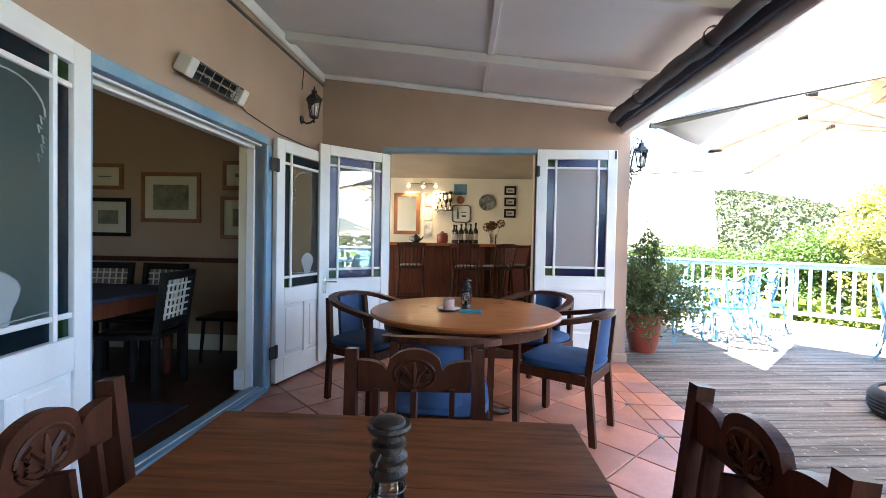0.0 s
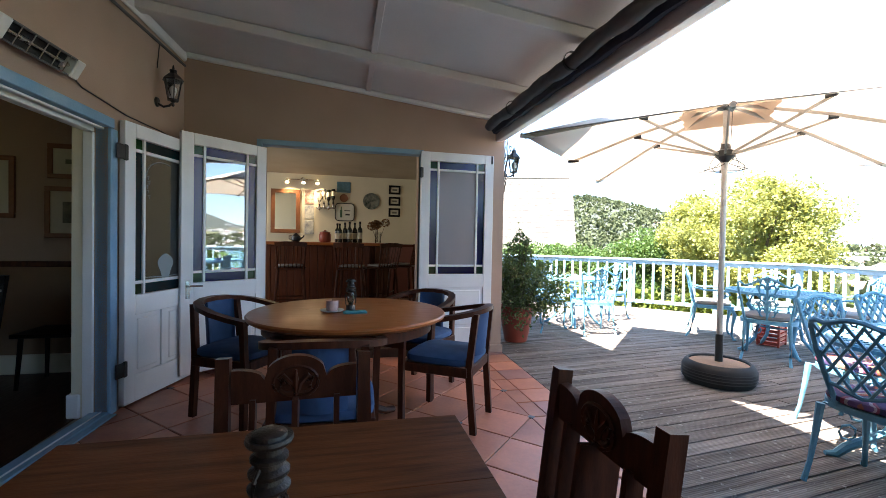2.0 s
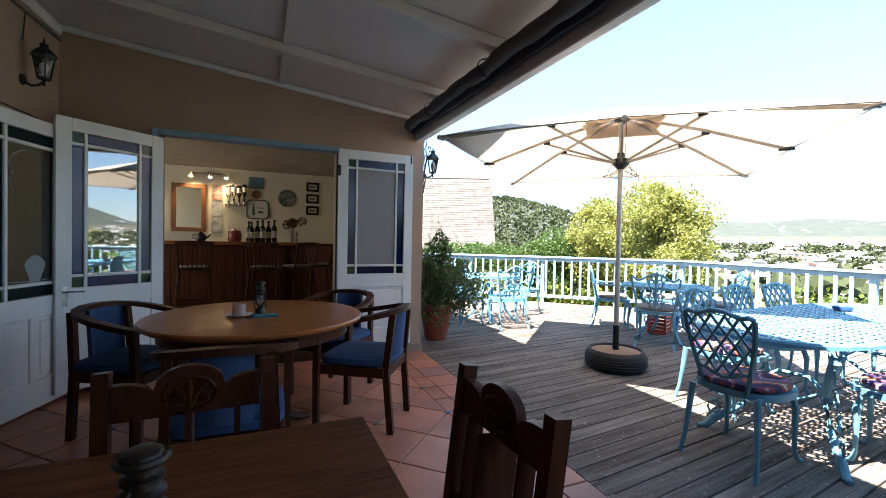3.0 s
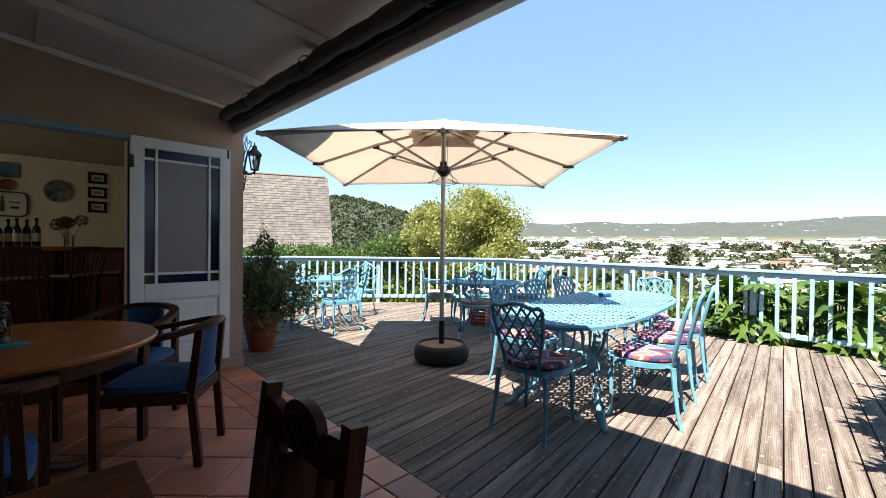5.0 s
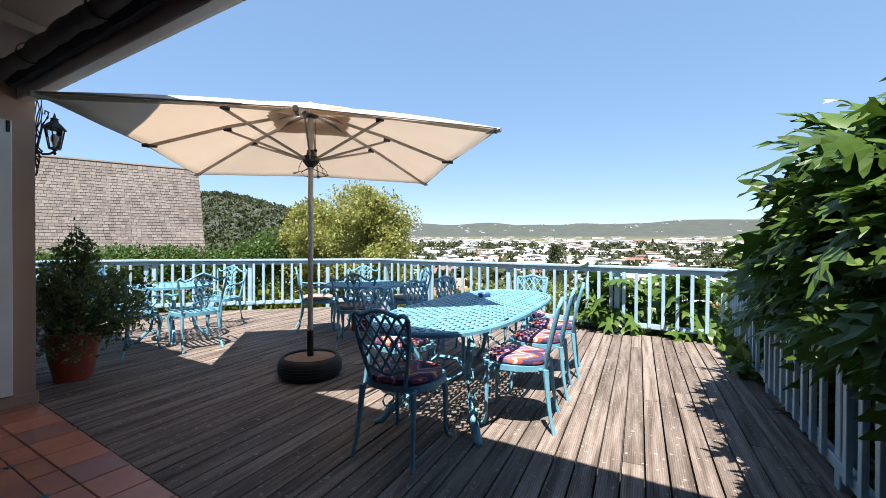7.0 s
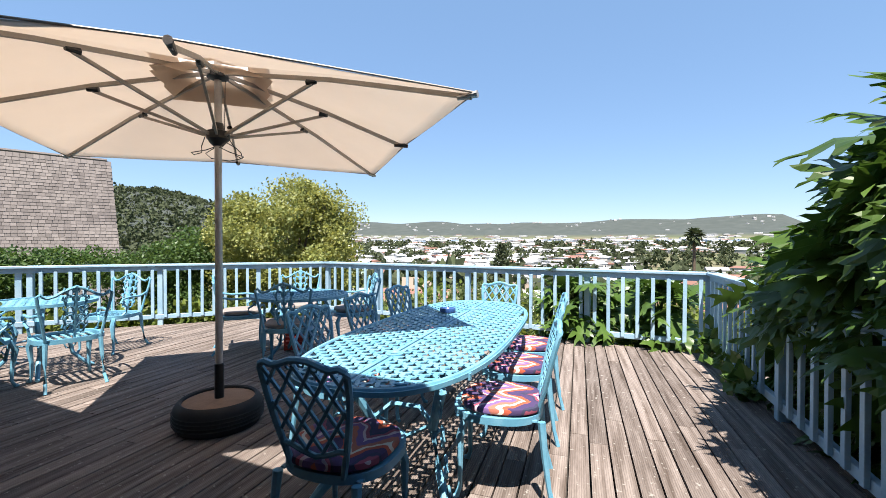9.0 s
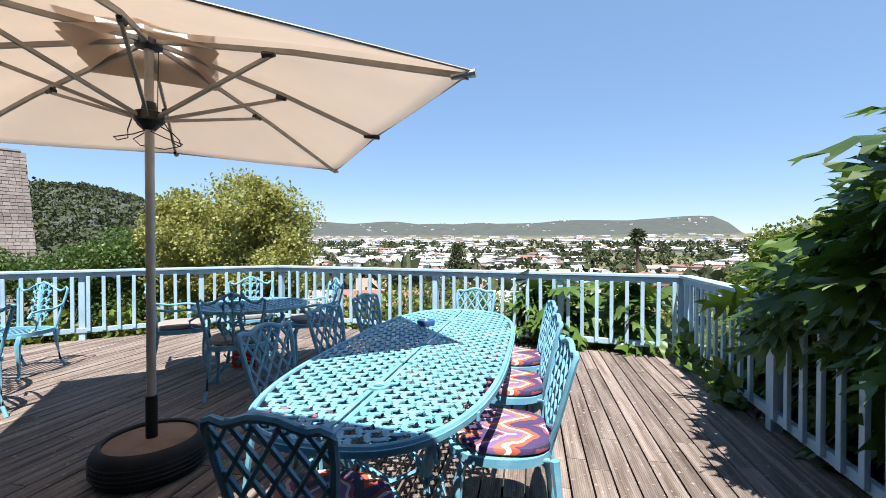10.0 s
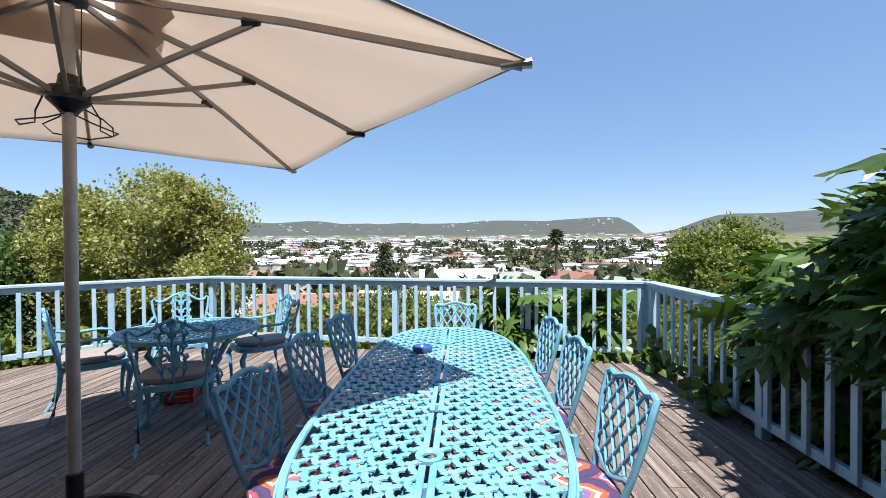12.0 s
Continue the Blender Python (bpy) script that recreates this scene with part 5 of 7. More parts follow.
table = thing("oak_table", pose(-0.035, 0.76, 0), "worn rectangular oak table with dark stained legs", "table")
for k in range(3):
    y0 = -0.45 + 0.30 * k
    ob = part("plank", box(B(), -0.455, y0 + 0.0002, 0.722, 0.43, y0 + 0.2998, 0.75, 0.0012), M_OAK, table, sm=0)
for sx in (-1, 1):
    part("apron", box(B(), sx * 0.39 - 0.011, -0.36, 0.63, sx * 0.39 + 0.011, 0.36, 0.72, 0.002), M_DARK, table, sm=0)
    part("apron", box(B(), -0.37, sx * 0.38 - 0.011, 0.63, 0.37, sx * 0.38 + 0.011, 0.7205, 0.002), M_DARK, table, sm=0)
    for sy in (-1, 1):
        part("leg", lathe(B(), [(0.025, 0), (0.032, 0.06), (0.022, 0.1), (0.034, 0.3), (0.024, 0.5), (0.036, 0.56), (0.036, 0.72)], 14, (sx * 0.37, sy * 0.36, 0)), M_DARK, table)


def lantern(m, label):
    """A small hurricane lantern."""
    l = thing("hurricane_lantern", m, label, "lantern", "table lanterns")
    part("fuel_tank", lathe(B(), [(0.045, 0.0), (0.052, 0.006), (0.052, 0.03), (0.042, 0.045), (0.022, 0.05)], 24), M_RUST, l)
    part("burner", lathe(B(), [(0.022, 0.05), (0.026, 0.058), (0.014, 0.07)], 16), M_RUST, l)
    part("globe", lathe(B(), [(0.024, 0.06), (0.037, 0.08), (0.041, 0.105), (0.036, 0.128), (0.031, 0.139)], 24, close=False), M_LAMPG, l, "clear glass globe")
    part("chimney", lathe(B(), [(0.030, 0.136), (0.048, 0.141), (0.050, 0.146), (0.036, 0.153), (0.034, 0.160), (0.047, 0.165), (0.048, 0.171), (0.034, 0.178), (0.033, 0.185), (0.044, 0.189), (0.044, 0.194), (0.032, 0.198), (0.030, 0.216), (0.018, 0.218)], 24), M_RUST, l, "ribbed tin chimney")
    part("cap", lathe(B(), [(0.030, 0.213), (0.052, 0.214), (0.056, 0.219), (0.054, 0.225), (0.042, 0.223), (0.040, 0.229), (0.030, 0.233), (0.010, 0.235)], 24), M_RUST, l)
    for sx in (-1, 1):
        part("side_tube", tube(B(), [(sx * 0.046, 0, 0.03), (sx * 0.058, 0, 0.06), (sx * 0.058, 0, 0.12), (sx * 0.052, 0, 0.165), (sx * 0.034, 0, 0.18)], 0.0055, 7), M_RUST, l)
    for z in (0.09, 0.118):
        part("guard_wire", tube(B(), [(0.045 * math.cos(q), 0.045 * math.sin(q), z) for q in [2 * math.pi * i / 20 for i in range(20)]], 0.0016, 4, closed=True), M_RUST, l)
    part("bail", tube(B(), [(0.058, 0, 0.13)] + [(0.066 * math.cos(q), 0.02 + 0.035 * math.sin(q), 0.12 - 0.055 * math.sin(q)) for q in [math.pi * i / 8 for i in range(1, 8)]] + [(-0.058, 0, 0.13)], 0.002, 5), M_RUST, l, "wire bail handle")
    return l


ln = lantern(pose(0.012, 0.745, 0.75, 0, 0, 60) @ Matrix.Diagonal((0.56, 0.56, 0.85, 1.0)), "rusty tin hurricane lantern on the oak table")
copy_thing(ln, pose(0.145, 2.82, 0.76, 0, 0, 20))
M_NAPKIN = mat("teal_napkin", (0.06, 0.28, 0.30), 0.85, var=0.1, fine=300, bump=0.3)


def napkin(m, label):
    bm = box(B(), -0.07, -0.035, 0.0, 0.07, 0.035, 0.004, 0.001)
    box(bm, -0.066, -0.032, 0.0045, 0.07, 0.03, 0.008, 0.001, pose(0, 0, 0, 0, 0, 4))
    box(bm, -0.06, -0.03, 0.0085, 0.064, 0.032, 0.012, 0.001, pose(0, 0, 0, 0, 0, -3))
    ob = part("napkin", bm, M_NAPKIN, None, "", sm=0)
    ob.matrix_world = m
    return tagged(ob, label, "napkin", "folded napkins")


napkin(pose(-0.075, 0.735, 0.7505, 0, 0, 20), "folded teal cloth napkin on the oak table")
napkin(pose(0.17, 2.745, 0.7605, 0, 0, 5), "folded teal cloth napkin on the round table")

rt = thing("round_table", pose(0.14, 2.86, 0), "round polished cherry-wood pedestal table", "table")
part("tabletop", lathe(B(), [(0.50, 0.715), (0.575, 0.72), (0.60, 0.735), (0.603, 0.748), (0.595, 0.757), (0.57, 0.76), (0.0001, 0.76)], 64), M_CHERRY, rt, "glossy cherry-wood top")
part("apron_ring", lathe(B(), [(0.50, 0.65), (0.515, 0.65), (0.515, 0.716), (0.50, 0.716)], 48), M_DARK, rt)
part("pedestal", lathe(B(), [(0.055, 0.08), (0.075, 0.12), (0.05, 0.2), (0.065, 0.35), (0.04, 0.5), (0.07, 0.62), (0.09, 0.66)], 20), M_DARK, rt)
for k in range(4):
    a = 0.6 + k * math.pi / 2
    c, s = math.cos(a), math.sin(a)
    part("foot", tube(B(), [(0.04 * c, 0.04 * s, 0.16), (0.16 * c, 0.16 * s, 0.10), (0.30 * c, 0.30 * s, 0.035), (0.38 * c, 0.38 * s, 0.025)], [0.035, 0.03, 0.026, 0.022], 8), M_DARK, rt)
sc = thing("saucer", pose(0.035, 2.80, 0.76), "white saucer under the pink candle cup", "saucer")
part("plate", lathe(B(), [(0.03, 0), (0.06, 0.006), (0.072, 0.012), (0.073, 0.014), (0.055, 0.009), (0.02, 0.005)], 28), M_WHITE, sc)
mug = thing("candle_cup", pose(0.035, 2.80, 0.767), "pink candle in a small cup on a saucer", "candle")
part("candle", lathe(B(), [(0.032, 0.0), (0.036, 0.004), (0.037, 0.06), (0.034, 0.064), (0.02, 0.061)], 24), mat("pink_wax", (0.55, 0.33, 0.28), 0.5), mug)
part("wick", rod(B(), (0, 0, 0.06), (0.001, 0, 0.07), 0.0012, n=5), M_IRON, mug)


def tub_chair(m, label):
    """Open armchair with one bent rail for arms and back; faces local +x."""
    c = thing("armchair", m, label, "chair", "armchairs round the cherry table")
    for sx, sy in ((1, 1), (1, -1)):
        bm = B()
        tube(bm, [(0.22, sy * 0.25, 0), (0.225, sy * 0.25, 0.40), (0.215, sy * 0.255, 0.67)], 0, flat=(0.036, 0.036))
        part("leg", bm, M_DARK, c, sm=0)
    for sy in (-1, 1):
        bm = B()
        tube(bm, [(-0.25, sy * 0.19, 0), (-0.215, sy * 0.20, 0.40), (-0.25, sy * 0.185, 0.755)], 0, flat=(0.034, 0.04))
        part("leg", bm, M_DARK, c, sm=0)
    bm = B()
    pts = [(0.245, 0.262, 0.672), (0.12, 0.27, 0.69), (-0.02, 0.268, 0.715), (-0.14, 0.24, 0.74), (-0.22, 0.185, 0.757), (-0.262, 0.10, 0.768), (-0.275, 0.0, 0.772)]
    pts += [(x, -y, z) for x, y, z in pts[-2::-1]]
    tube(bm, pts, 0, flat=(0.052, 0.03))
    part("arm_rail", bm, M_DARK, c, "bent wooden arm and back rail", sm=60)
    bm = B()
    box(bm, -0.21, -0.235, 0.36, 0.235, -0.215, 0.42, 0.003)
    part("seat_rail", bm, M_DARK, c, sm=0)
    part("seat_rail", box(B(), -0.21, 0.215, 0.36, 0.235, 0.235, 0.42, 0.003), M_DARK, c, sm=0)
    part("seat_rail", box(B(), 0.205, -0.214, 0.36, 0.235, 0.214, 0.42, 0.003), M_DARK, c, sm=0)
    part("seat_rail", box(B(), -0.235, -0.18, 0.36, -0.211, 0.18, 0.42, 0.003), M_DARK, c, sm=0)
    part("seat_cushion", cushion_mesh(0.235, 0.235, 0.415, 0.065, 5.0), M_SEAT, c, "blue upholstered seat")
    bm = B()
    inner = []
    for i in range(9):
        q = -1.0 + 2.0 * i / 8
        y = 0.115 * q
        x = -0.245 + 0.045 * q * q
        inner.append((x, y))
    vs = []
    for off in (0.014, -0.014):
        for z in (0.47, 0.61, 0.755):
            vs.append([bm.verts.new((x - (z - 0.47) * 0.08 + off, y, z)) for x, y in inner])
    for k in (0, 1, 3, 4):
        for i in range(8):
            f = (vs[k][i], vs[k][i + 1], vs[k + 1][i + 1], vs[k + 1][i])
            bm.faces.new(f if k < 2 else f[::-1])
    for i in range(8):
        bm.faces.new((vs[2][i], vs[2][i + 1], vs[5][i + 1], vs[5][i]))
        bm.faces.new((vs[3][i], vs[3][i + 1], vs[0][i + 1], vs[0][i]))
    for i in (0, 8):
        for k in (0, 1):
            bm.faces.new((vs[k][i], vs[k + 1][i], vs[k + 4][i], vs[k + 3][i]))
    part("back_pad", bm, M_SEAT, c, "blue upholstered back panel", sm=60)
    return c


TC = "dark wooden open armchair upholstered in blue at the round table"
tc = tub_chair(pose(0.80, 2.93, 0, 0, 0, 146), TC)
for x, y, a in ((-0.56, 3.28, -30), (0.70, 3.55, -132), (0.02, 2.22, 88)):
    copy_thing(tc, pose(x, y, 0, 0, 0, a))


# ---- bar ----
bar = thing("bar_counter", pose(0, 0, 0.09), "reddish wooden bar counter with boarded front", "bar")
part("carcass", slab(B(), [(-2.6, 6.62), (0.55, 6.62), (0.80, 6.9), (0.80, 7.25), (-2.6, 7.25)], 0.0, 1.02), M_DARK, bar, sm=0)
part("counter_top", slab(B(), [(-2.6, 6.52), (0.6, 6.52), (0.9, 6.85), (0.9, 7.32), (-2.6, 7.32)], 1.022, 1.065), M_CHERRY, bar, "polished wooden top", sm=0)
plank = mesh("plank", box(B(), -0.052, -0.012, 0.0, 0.052, 0.012, 1.0, 0.004))
for k in range(28):
    ob = part("plank", plank, M_BAR, bar, sm=0)
    ob.location = (-2.5 + 0.108 * k, 6.606, 0.01)
for k in range(3):
    ob = part("plank", plank, M_BAR, bar, sm=0)
    ob.location = (0.59 + 0.072 * k, 6.66 + 0.081 * k, 0.01)
    ob.rotation_euler = (0, 0, radians(48))


def bar_stool(m):
    """High wooden stool with a spindle back; faces local +y."""
    s = thing("bar_stool", m, "dark wooden bar stool with spindle back and patterned seat", "stool", "bar stools")
    for sx in (-1, 1):
        for sy in (-1, 1):
            part("leg", rod(B(), (sx * 0.21, sy * 0.19, 0), (sx * 0.16, sy * 0.14, 0.70), 0.016, 0.02, 8), M_DARK, s)
        part("back_post", rod(B(), (sx * 0.165, -0.16, 0.70), (sx * 0.185, -0.23, 1.03), 0.014, 0.012, 8), M_DARK, s)
        part("stretcher", rod(B(), (sx * 0.195, -0.17, 0.25), (sx * 0.195, 0.17, 0.25), 0.011, n=6), M_DARK, s)
    part("foot_rail", rod(B(), (-0.19, 0.17, 0.3), (0.19, 0.17, 0.3), 0.012, n=6), M_DARK, s)
    part("foot_rail", rod(B(), (-0.19, -0.17, 0.3), (0.19, -0.17, 0.3), 0.012, n=6), M_DARK, s)
    part("seat", cushion_mesh(0.2, 0.19, 0.70, 0.03, 4), M_DARK, s)
    part("seat_pad", cushion_mesh(0.17, 0.16, 0.735, 0.025, 4), M_GREYPAD, s, "small patterned pad")
    part("crest_rail", tube(B(), [(-0.20, -0.228, 1.03), (-0.08, -0.25, 1.045), (0.08, -0.25, 1.045), (0.20, -0.228, 1.03)], 0, flat=(0.02, 0.06)), M_DARK, s, sm=0)
    for k in range(6):
        x = -0.125 + 0.05 * k
        part("spindle", rod(B(), (x, -0.165, 0.72), (x * 1.05, -0.238, 1.02), 0.007, n=6), M_DARK, s)
    return s


st = bar_stool(pose(-0.62, 6.22, 0.09, 0, 0, 8))
for x, y, a in ((0.20, 6.15, -12), (0.62, 6.35, 35), (0.98, 6.75, 70)):
    copy_thing(st, pose(x, y, 0.09, 0, 0, a))

BACK = 8.2
M_FRAMEW = mat("brown_frame_wood", (0.22, 0.085, 0.035), 0.4, var=0.2, fine=30)
M_BLACKF = mat("black_frame", (0.015, 0.013, 0.012), 0.4, spec=0.12)


def picture(x0, z0, x1, z1, y, frame_m, board, label, rim=0.03, name="framed_picture", inner=None, inset_w=0.0):
    """A framed picture hung on a wall that faces -y."""
    t = thing(name, pose((x0 + x1) / 2, y, (z0 + z1) / 2), label, "picture", "framed pictures")
    w, h = (x1 - x0) / 2, (z1 - z0) / 2
    for a in (((-w, -0.025, -h), (w, -0.001, -h + rim)), ((-w, -0.025, h - rim), (w, -0.001, h)), ((-w, -0.025, -h + rim), (-w + rim, -0.001, h - rim)), ((w - rim, -0.025, -h + rim), (w, -0.001, h - rim))):
        part("frame_side", box(B(), *a[0], *a[1], 0.004), frame_m, t, sm=0)
    part("board", box(B(), -w + rim, -0.012, -h + rim, w - rim, -0.003, h - rim), board, t, sm=0)
    if inner:
        part("print", box(B(), -w + rim + inset_w, -0.0145, -h + rim + inset_w, w - rim - inset_w, -0.0125, h - rim - inset_w), inner, t, sm=0)
    return t


M_PAPER = mat("aged_paper", (0.55, 0.50, 0.40), 0.7, var=0.06)
M_PRINT = mat("landscape_print", (0.22, 0.20, 0.15), 0.7, var=0.35, scale=9, fine=30, bump=0, second=(0.07, 0.07, 0.05))
mirror_t = picture(-1.20, 1.30, -0.70, 2.09, BACK, M_FRAMEW, M_MIRROR, "wall mirror in a wide reddish wooden frame", 0.07, "wall_mirror")
tagged(mirror_t, category="mirror")
M_POSTER = mat("printed_tin", (0.30, 0.10, 0.08), 0.5, var=0.4, scale=16, fine=60, bump=0, second=(0.6, 0.55, 0.45), amount=0.7)
M_POSTER2 = mat("pale_printed_tin", (0.55, 0.55, 0.50), 0.5, var=0.35, scale=14, fine=60, bump=0, second=(0.2, 0.22, 0.25), amount=0.7)
for z0, z1, pm in ((1.84, 2.09, M_POSTER), (1.57, 1.81, M_POSTER2), (1.29, 1.54, M_POSTER2)):
    sgn = part("tin_sign", box(B(), -0.62, BACK - 0.014, z0, -0.46, BACK - 0.002, z1, 0.004), pm, None, "", sm=0)
    tagged(sgn, "printed tin sign on the bar wall", "sign", "tin signs")
M_TRAY = mat("tray_print", (0.62, 0.62, 0.55), 0.4, var=0.1)
tray = thing("drinks_tray", pose(0.09, BACK - 0.004, 1.71), "pale metal drinks tray with bottle picture hung on wall", "tray")
part("tray_face", slab(B(), [(0.17 * math.copysign(abs(math.cos(q)) ** 0.35, math.cos(q)), 0.16 * math.copysign(abs(math.sin(q)) ** 0.35, math.sin(q))) for q in [2 * math.pi * i / 32 for i in range(32)]], 0, 0.008, pose(0, 0, 0, 90, 0, 0)), M_TRAY, tray, sm=0)
part("rim", tube(B(), [(0.172 * math.copysign(abs(math.cos(q)) ** 0.35, math.cos(q)), -0.014, 0.162 * math.copysign(abs(math.sin(q)) ** 0.35, math.sin(q))) for q in [2 * math.pi * i / 32 for i in range(32)]], 0.009, 5, closed=True), M_IRON, tray)
part("bottle_picture", box(box(B(), -0.085, -0.012, -0.10, -0.045, -0.0095, 0.04), -0.075, -0.012, 0.04, -0.055, -0.0095, 0.1), mat("green_print", (0.03, 0.10, 0.05), 0.5), tray, sm=0)
part("print_bars", box(box(B(), -0.01, -0.012, 0.02, 0.1, -0.0095, 0.035), 0.01, -0.012, -0.06, 0.09, -0.0095, -0.03), M_IRON, tray, sm=0)
sq = part("tile_plaque", box(B(), -0.06, BACK - 0.016, 2.07, 0.19, BACK - 0.002, 2.27, 0.006), mat("blue_plaque", (0.10, 0.22, 0.28), 0.4, var=0.3, scale=14), None, "", sm=0)
tagged(sq, "square blue tile plaque on the bar wall", "plaque")
for x, z, r, pm, lab in ((0.575, 1.93, 0.155, mat("dark_plate", (0.05, 0.07, 0.06), 0.3, var=0.6, scale=14, fine=40, second=(0.3, 0.3, 0.25)), "round dark decorated plate on the bar wall"), (0.07, 1.97, 0.075, M_FRAMEW, "small round wooden plaque on the bar wall")):
    p = part("wall_plate", lathe(B(), [(r * 0.6, 0), (r, 0.012), (r, 0.018), (r * 0.85, 0.012), (r * 0.4, 0.01)], 32), pm, None)
    p.matrix_world = pose(x, BACK - 0.002, z, 90, 0, 0)
    tagged(p, lab, "plate")
for k in range(3):
    picture(0.90, 2.08 - 0.215 * k, 1.12, 2.245 - 0.215 * k, BACK, M_BLACKF, M_PAPER, "small black-framed print on the bar wall", 0.035, inner=M_PRINT, inset_w=0.03)

spot = thing("spotlight_bar", pose(-0.66, BACK - 0.003, 2.27), "three lit spotlights on a metal bar above the mirror", "lamp")
part("bar", rod(B(), (-0.28, -0.04, 0), (0.28, -0.04, 0), 0.008, n=8), M_CHROME, spot)
part("mount", rod(B(), (0, 0, 0), (0, -0.04, 0), 0.045, 0.04, 16), M_CHROME, spot)
M_LIT = glow("lit_bulb", (1.0, 0.78, 0.48), 8)
for x in (-0.26, 0.02, 0.26):
    sh = part("spot_head", lathe(B(), [(0.014, 0.0), (0.022, 0.02), (0.034, 0.06)], 14, close=False), M_CHROME, spot)
    sh.matrix_local = pose(x, -0.05, -0.01, 150, 0, 0)
    part("bulb", lathe(B(), [(0.012, 0.03), (0.024, 0.045), (0.014, 0.056)], 12), M_LIT, sh, "lit warm bulb")
for i, x in enumerate((-0.92, -0.40)):
    lamp = new("bar_spot", bpy.data.lights.new("bar_spot", "SPOT"))
    lamp.data.energy, lamp.data.color, lamp.data.spot_size, lamp.data.spot_blend, lamp.data.shadow_soft_size = 3.0, (1.0, 0.76, 0.48), radians(125), 0.6, 0.03
    lamp.matrix_world = look((x, BACK - 0.17, 2.2), (x + 0.2, BACK - 0.12, 1.1))


def bottle(m, r, h, mt, label, cap=M_BLACKF):
    b = thing("bottle", m, label, "bottle", "bar bottles")
    part("glass", lathe(B(), [(r * 0.95, 0), (r, 0.01), (r, h * 0.58), (r * 0.9, h * 0.66), (r * 0.38, h * 0.76), (r * 0.34, h * 0.92), (r * 0.42, h * 0.93), (r * 0.42, h)], 16), mt, b)
    part("paper_label", lathe(B(), [(r * 1.015, h * 0.18), (r * 1.015, h * 0.48)], 16, close=False), M_PAPER, b, "pale paper label")
    part("cap", lathe(B(), [(r * 0.45, h * 0.9), (r * 0.45, h * 1.01)], 12), cap, b)
    return b


M_BOTTLE = mat("dark_bottle_glass", (0.012, 0.016, 0.01), 0.08, var=0.1, bump=0)
TOPZ = 1.156
for x, y, h in ((0.02, 6.9, 0.29), (0.10, 6.95, 0.31), (0.17, 6.88, 0.32), (0.25, 6.93, 0.31), (0.33, 6.9, 0.33), (-0.02, 7.1, 0.3)):
    bottle(pose(x, y, TOPZ), 0.038, h, M_BOTTLE, "dark wine bottle with pale label on the bar")
for x, z in ((-0.36, 1.80), (-0.28, 1.83), (-0.20, 1.82), (-0.12, 1.84)):
    o = bottle(pose(x, BACK - 0.09, z + 0.28, 180, 0, 0), 0.036, 0.27, M_BOTTLE if x > -0.25 else M_LAMPG, "upside-down spirit bottle in a wall optic")
    part("optic", lathe(B(), [(0.012, 0.27), (0.02, 0.29), (0.02, 0.34), (0.006, 0.36)], 10), M_CHROME, o, "chrome optic measure")
shelf = part("optic_rack", box(box(B(), -0.42, BACK - 0.05, 1.76, -0.06, BACK - 0.002, 1.785, 0.003), -0.42, BACK - 0.03, 2.08, -0.06, BACK - 0.002, 2.1, 0.003), M_CHROME, None, "", sm=0)
tagged(shelf, "metal wall rack holding spirit optics", "rack")
jar = thing("lidded_pot", pose(-0.20, 6.9, TOPZ), "reddish brown lidded pot on the bar", "pot")
part("body", lathe(B(), [(0.075, 0), (0.09, 0.02), (0.09, 0.12), (0.075, 0.14)], 20), M_POT, jar)
part("lid", lathe(B(), [(0.082, 0.14), (0.08, 0.155), (0.02, 0.17), (0.02, 0.185)], 20), M_POT, jar)
pot2 = thing("teapot", pose(-0.62, 6.85, TOPZ), "small black metal teapot on the bar", "teapot")
part("body", lathe(B(), [(0.045, 0), (0.07, 0.03), (0.065, 0.08), (0.03, 0.11), (0.012, 0.13)], 18), M_IRON, pot2)
part("spout", tube(B(), [(0.06, 0, 0.04), (0.1, 0, 0.07), (0.115, 0, 0.1)], [0.016, 0.011, 0.008], 7), M_IRON, pot2)
part("handle", tube(B(), [(-0.055, 0, 0.09), (-0.1, 0, 0.085), (-0.1, 0, 0.04), (-0.06, 0, 0.03)], 0.007, 6), M_IRON, pot2)
vase = thing("flower_vase", pose(0.62, 7.0, TOPZ), "glass vase of dried brown hydrangea heads on the bar", "vase")
part("glass", lathe(B(), [(0.045, 0), (0.05, 0.02), (0.045, 0.1), (0.06, 0.17)], 18, close=False), M_LAMPG, vase)
M_DRIED = mat("dried_petals", (0.26, 0.13, 0.06), 0.9, var=0.3, island=0.3)
rnd = random.Random(3)
for k in range(6):
    cx, cy, cz = rnd.uniform(-0.12, 0.12), rnd.uniform(-0.08, 0.08), rnd.uniform(0.24, 0.34)
    part("stem", rod(B(), (cx * 0.2, cy * 0.2, 0.02), (cx, cy, cz), 0.003, n=5), M_BARK, vase)
    verts, faces = [], []
    for q in range(90):
        d = Vector((rnd.gauss(0, 1), rnd.gauss(0, 1), rnd.gauss(0, 1))).normalized() * 0.062 + Vector((cx, cy, cz))
        u = Vector((rnd.gauss(0, 1), rnd.gauss(0, 1), rnd.gauss(0, 1))).normalized() * 0.014
        w = u.cross(Vector((rnd.gauss(0, 1), rnd.gauss(0, 1), rnd.gauss(0, 1)))).normalized() * 0.014
        n0 = len(verts)
        verts += [d - u, d + w, d + u, d - w]
        faces.append((n0, n0 + 1, n0 + 2, n0 + 3))
    me = bpy.data.meshes.new("bloom")
    me.from_pydata(verts, [], faces)
    part("bloom", me, M_DRIED, vase, "dried flower head", sm=0)

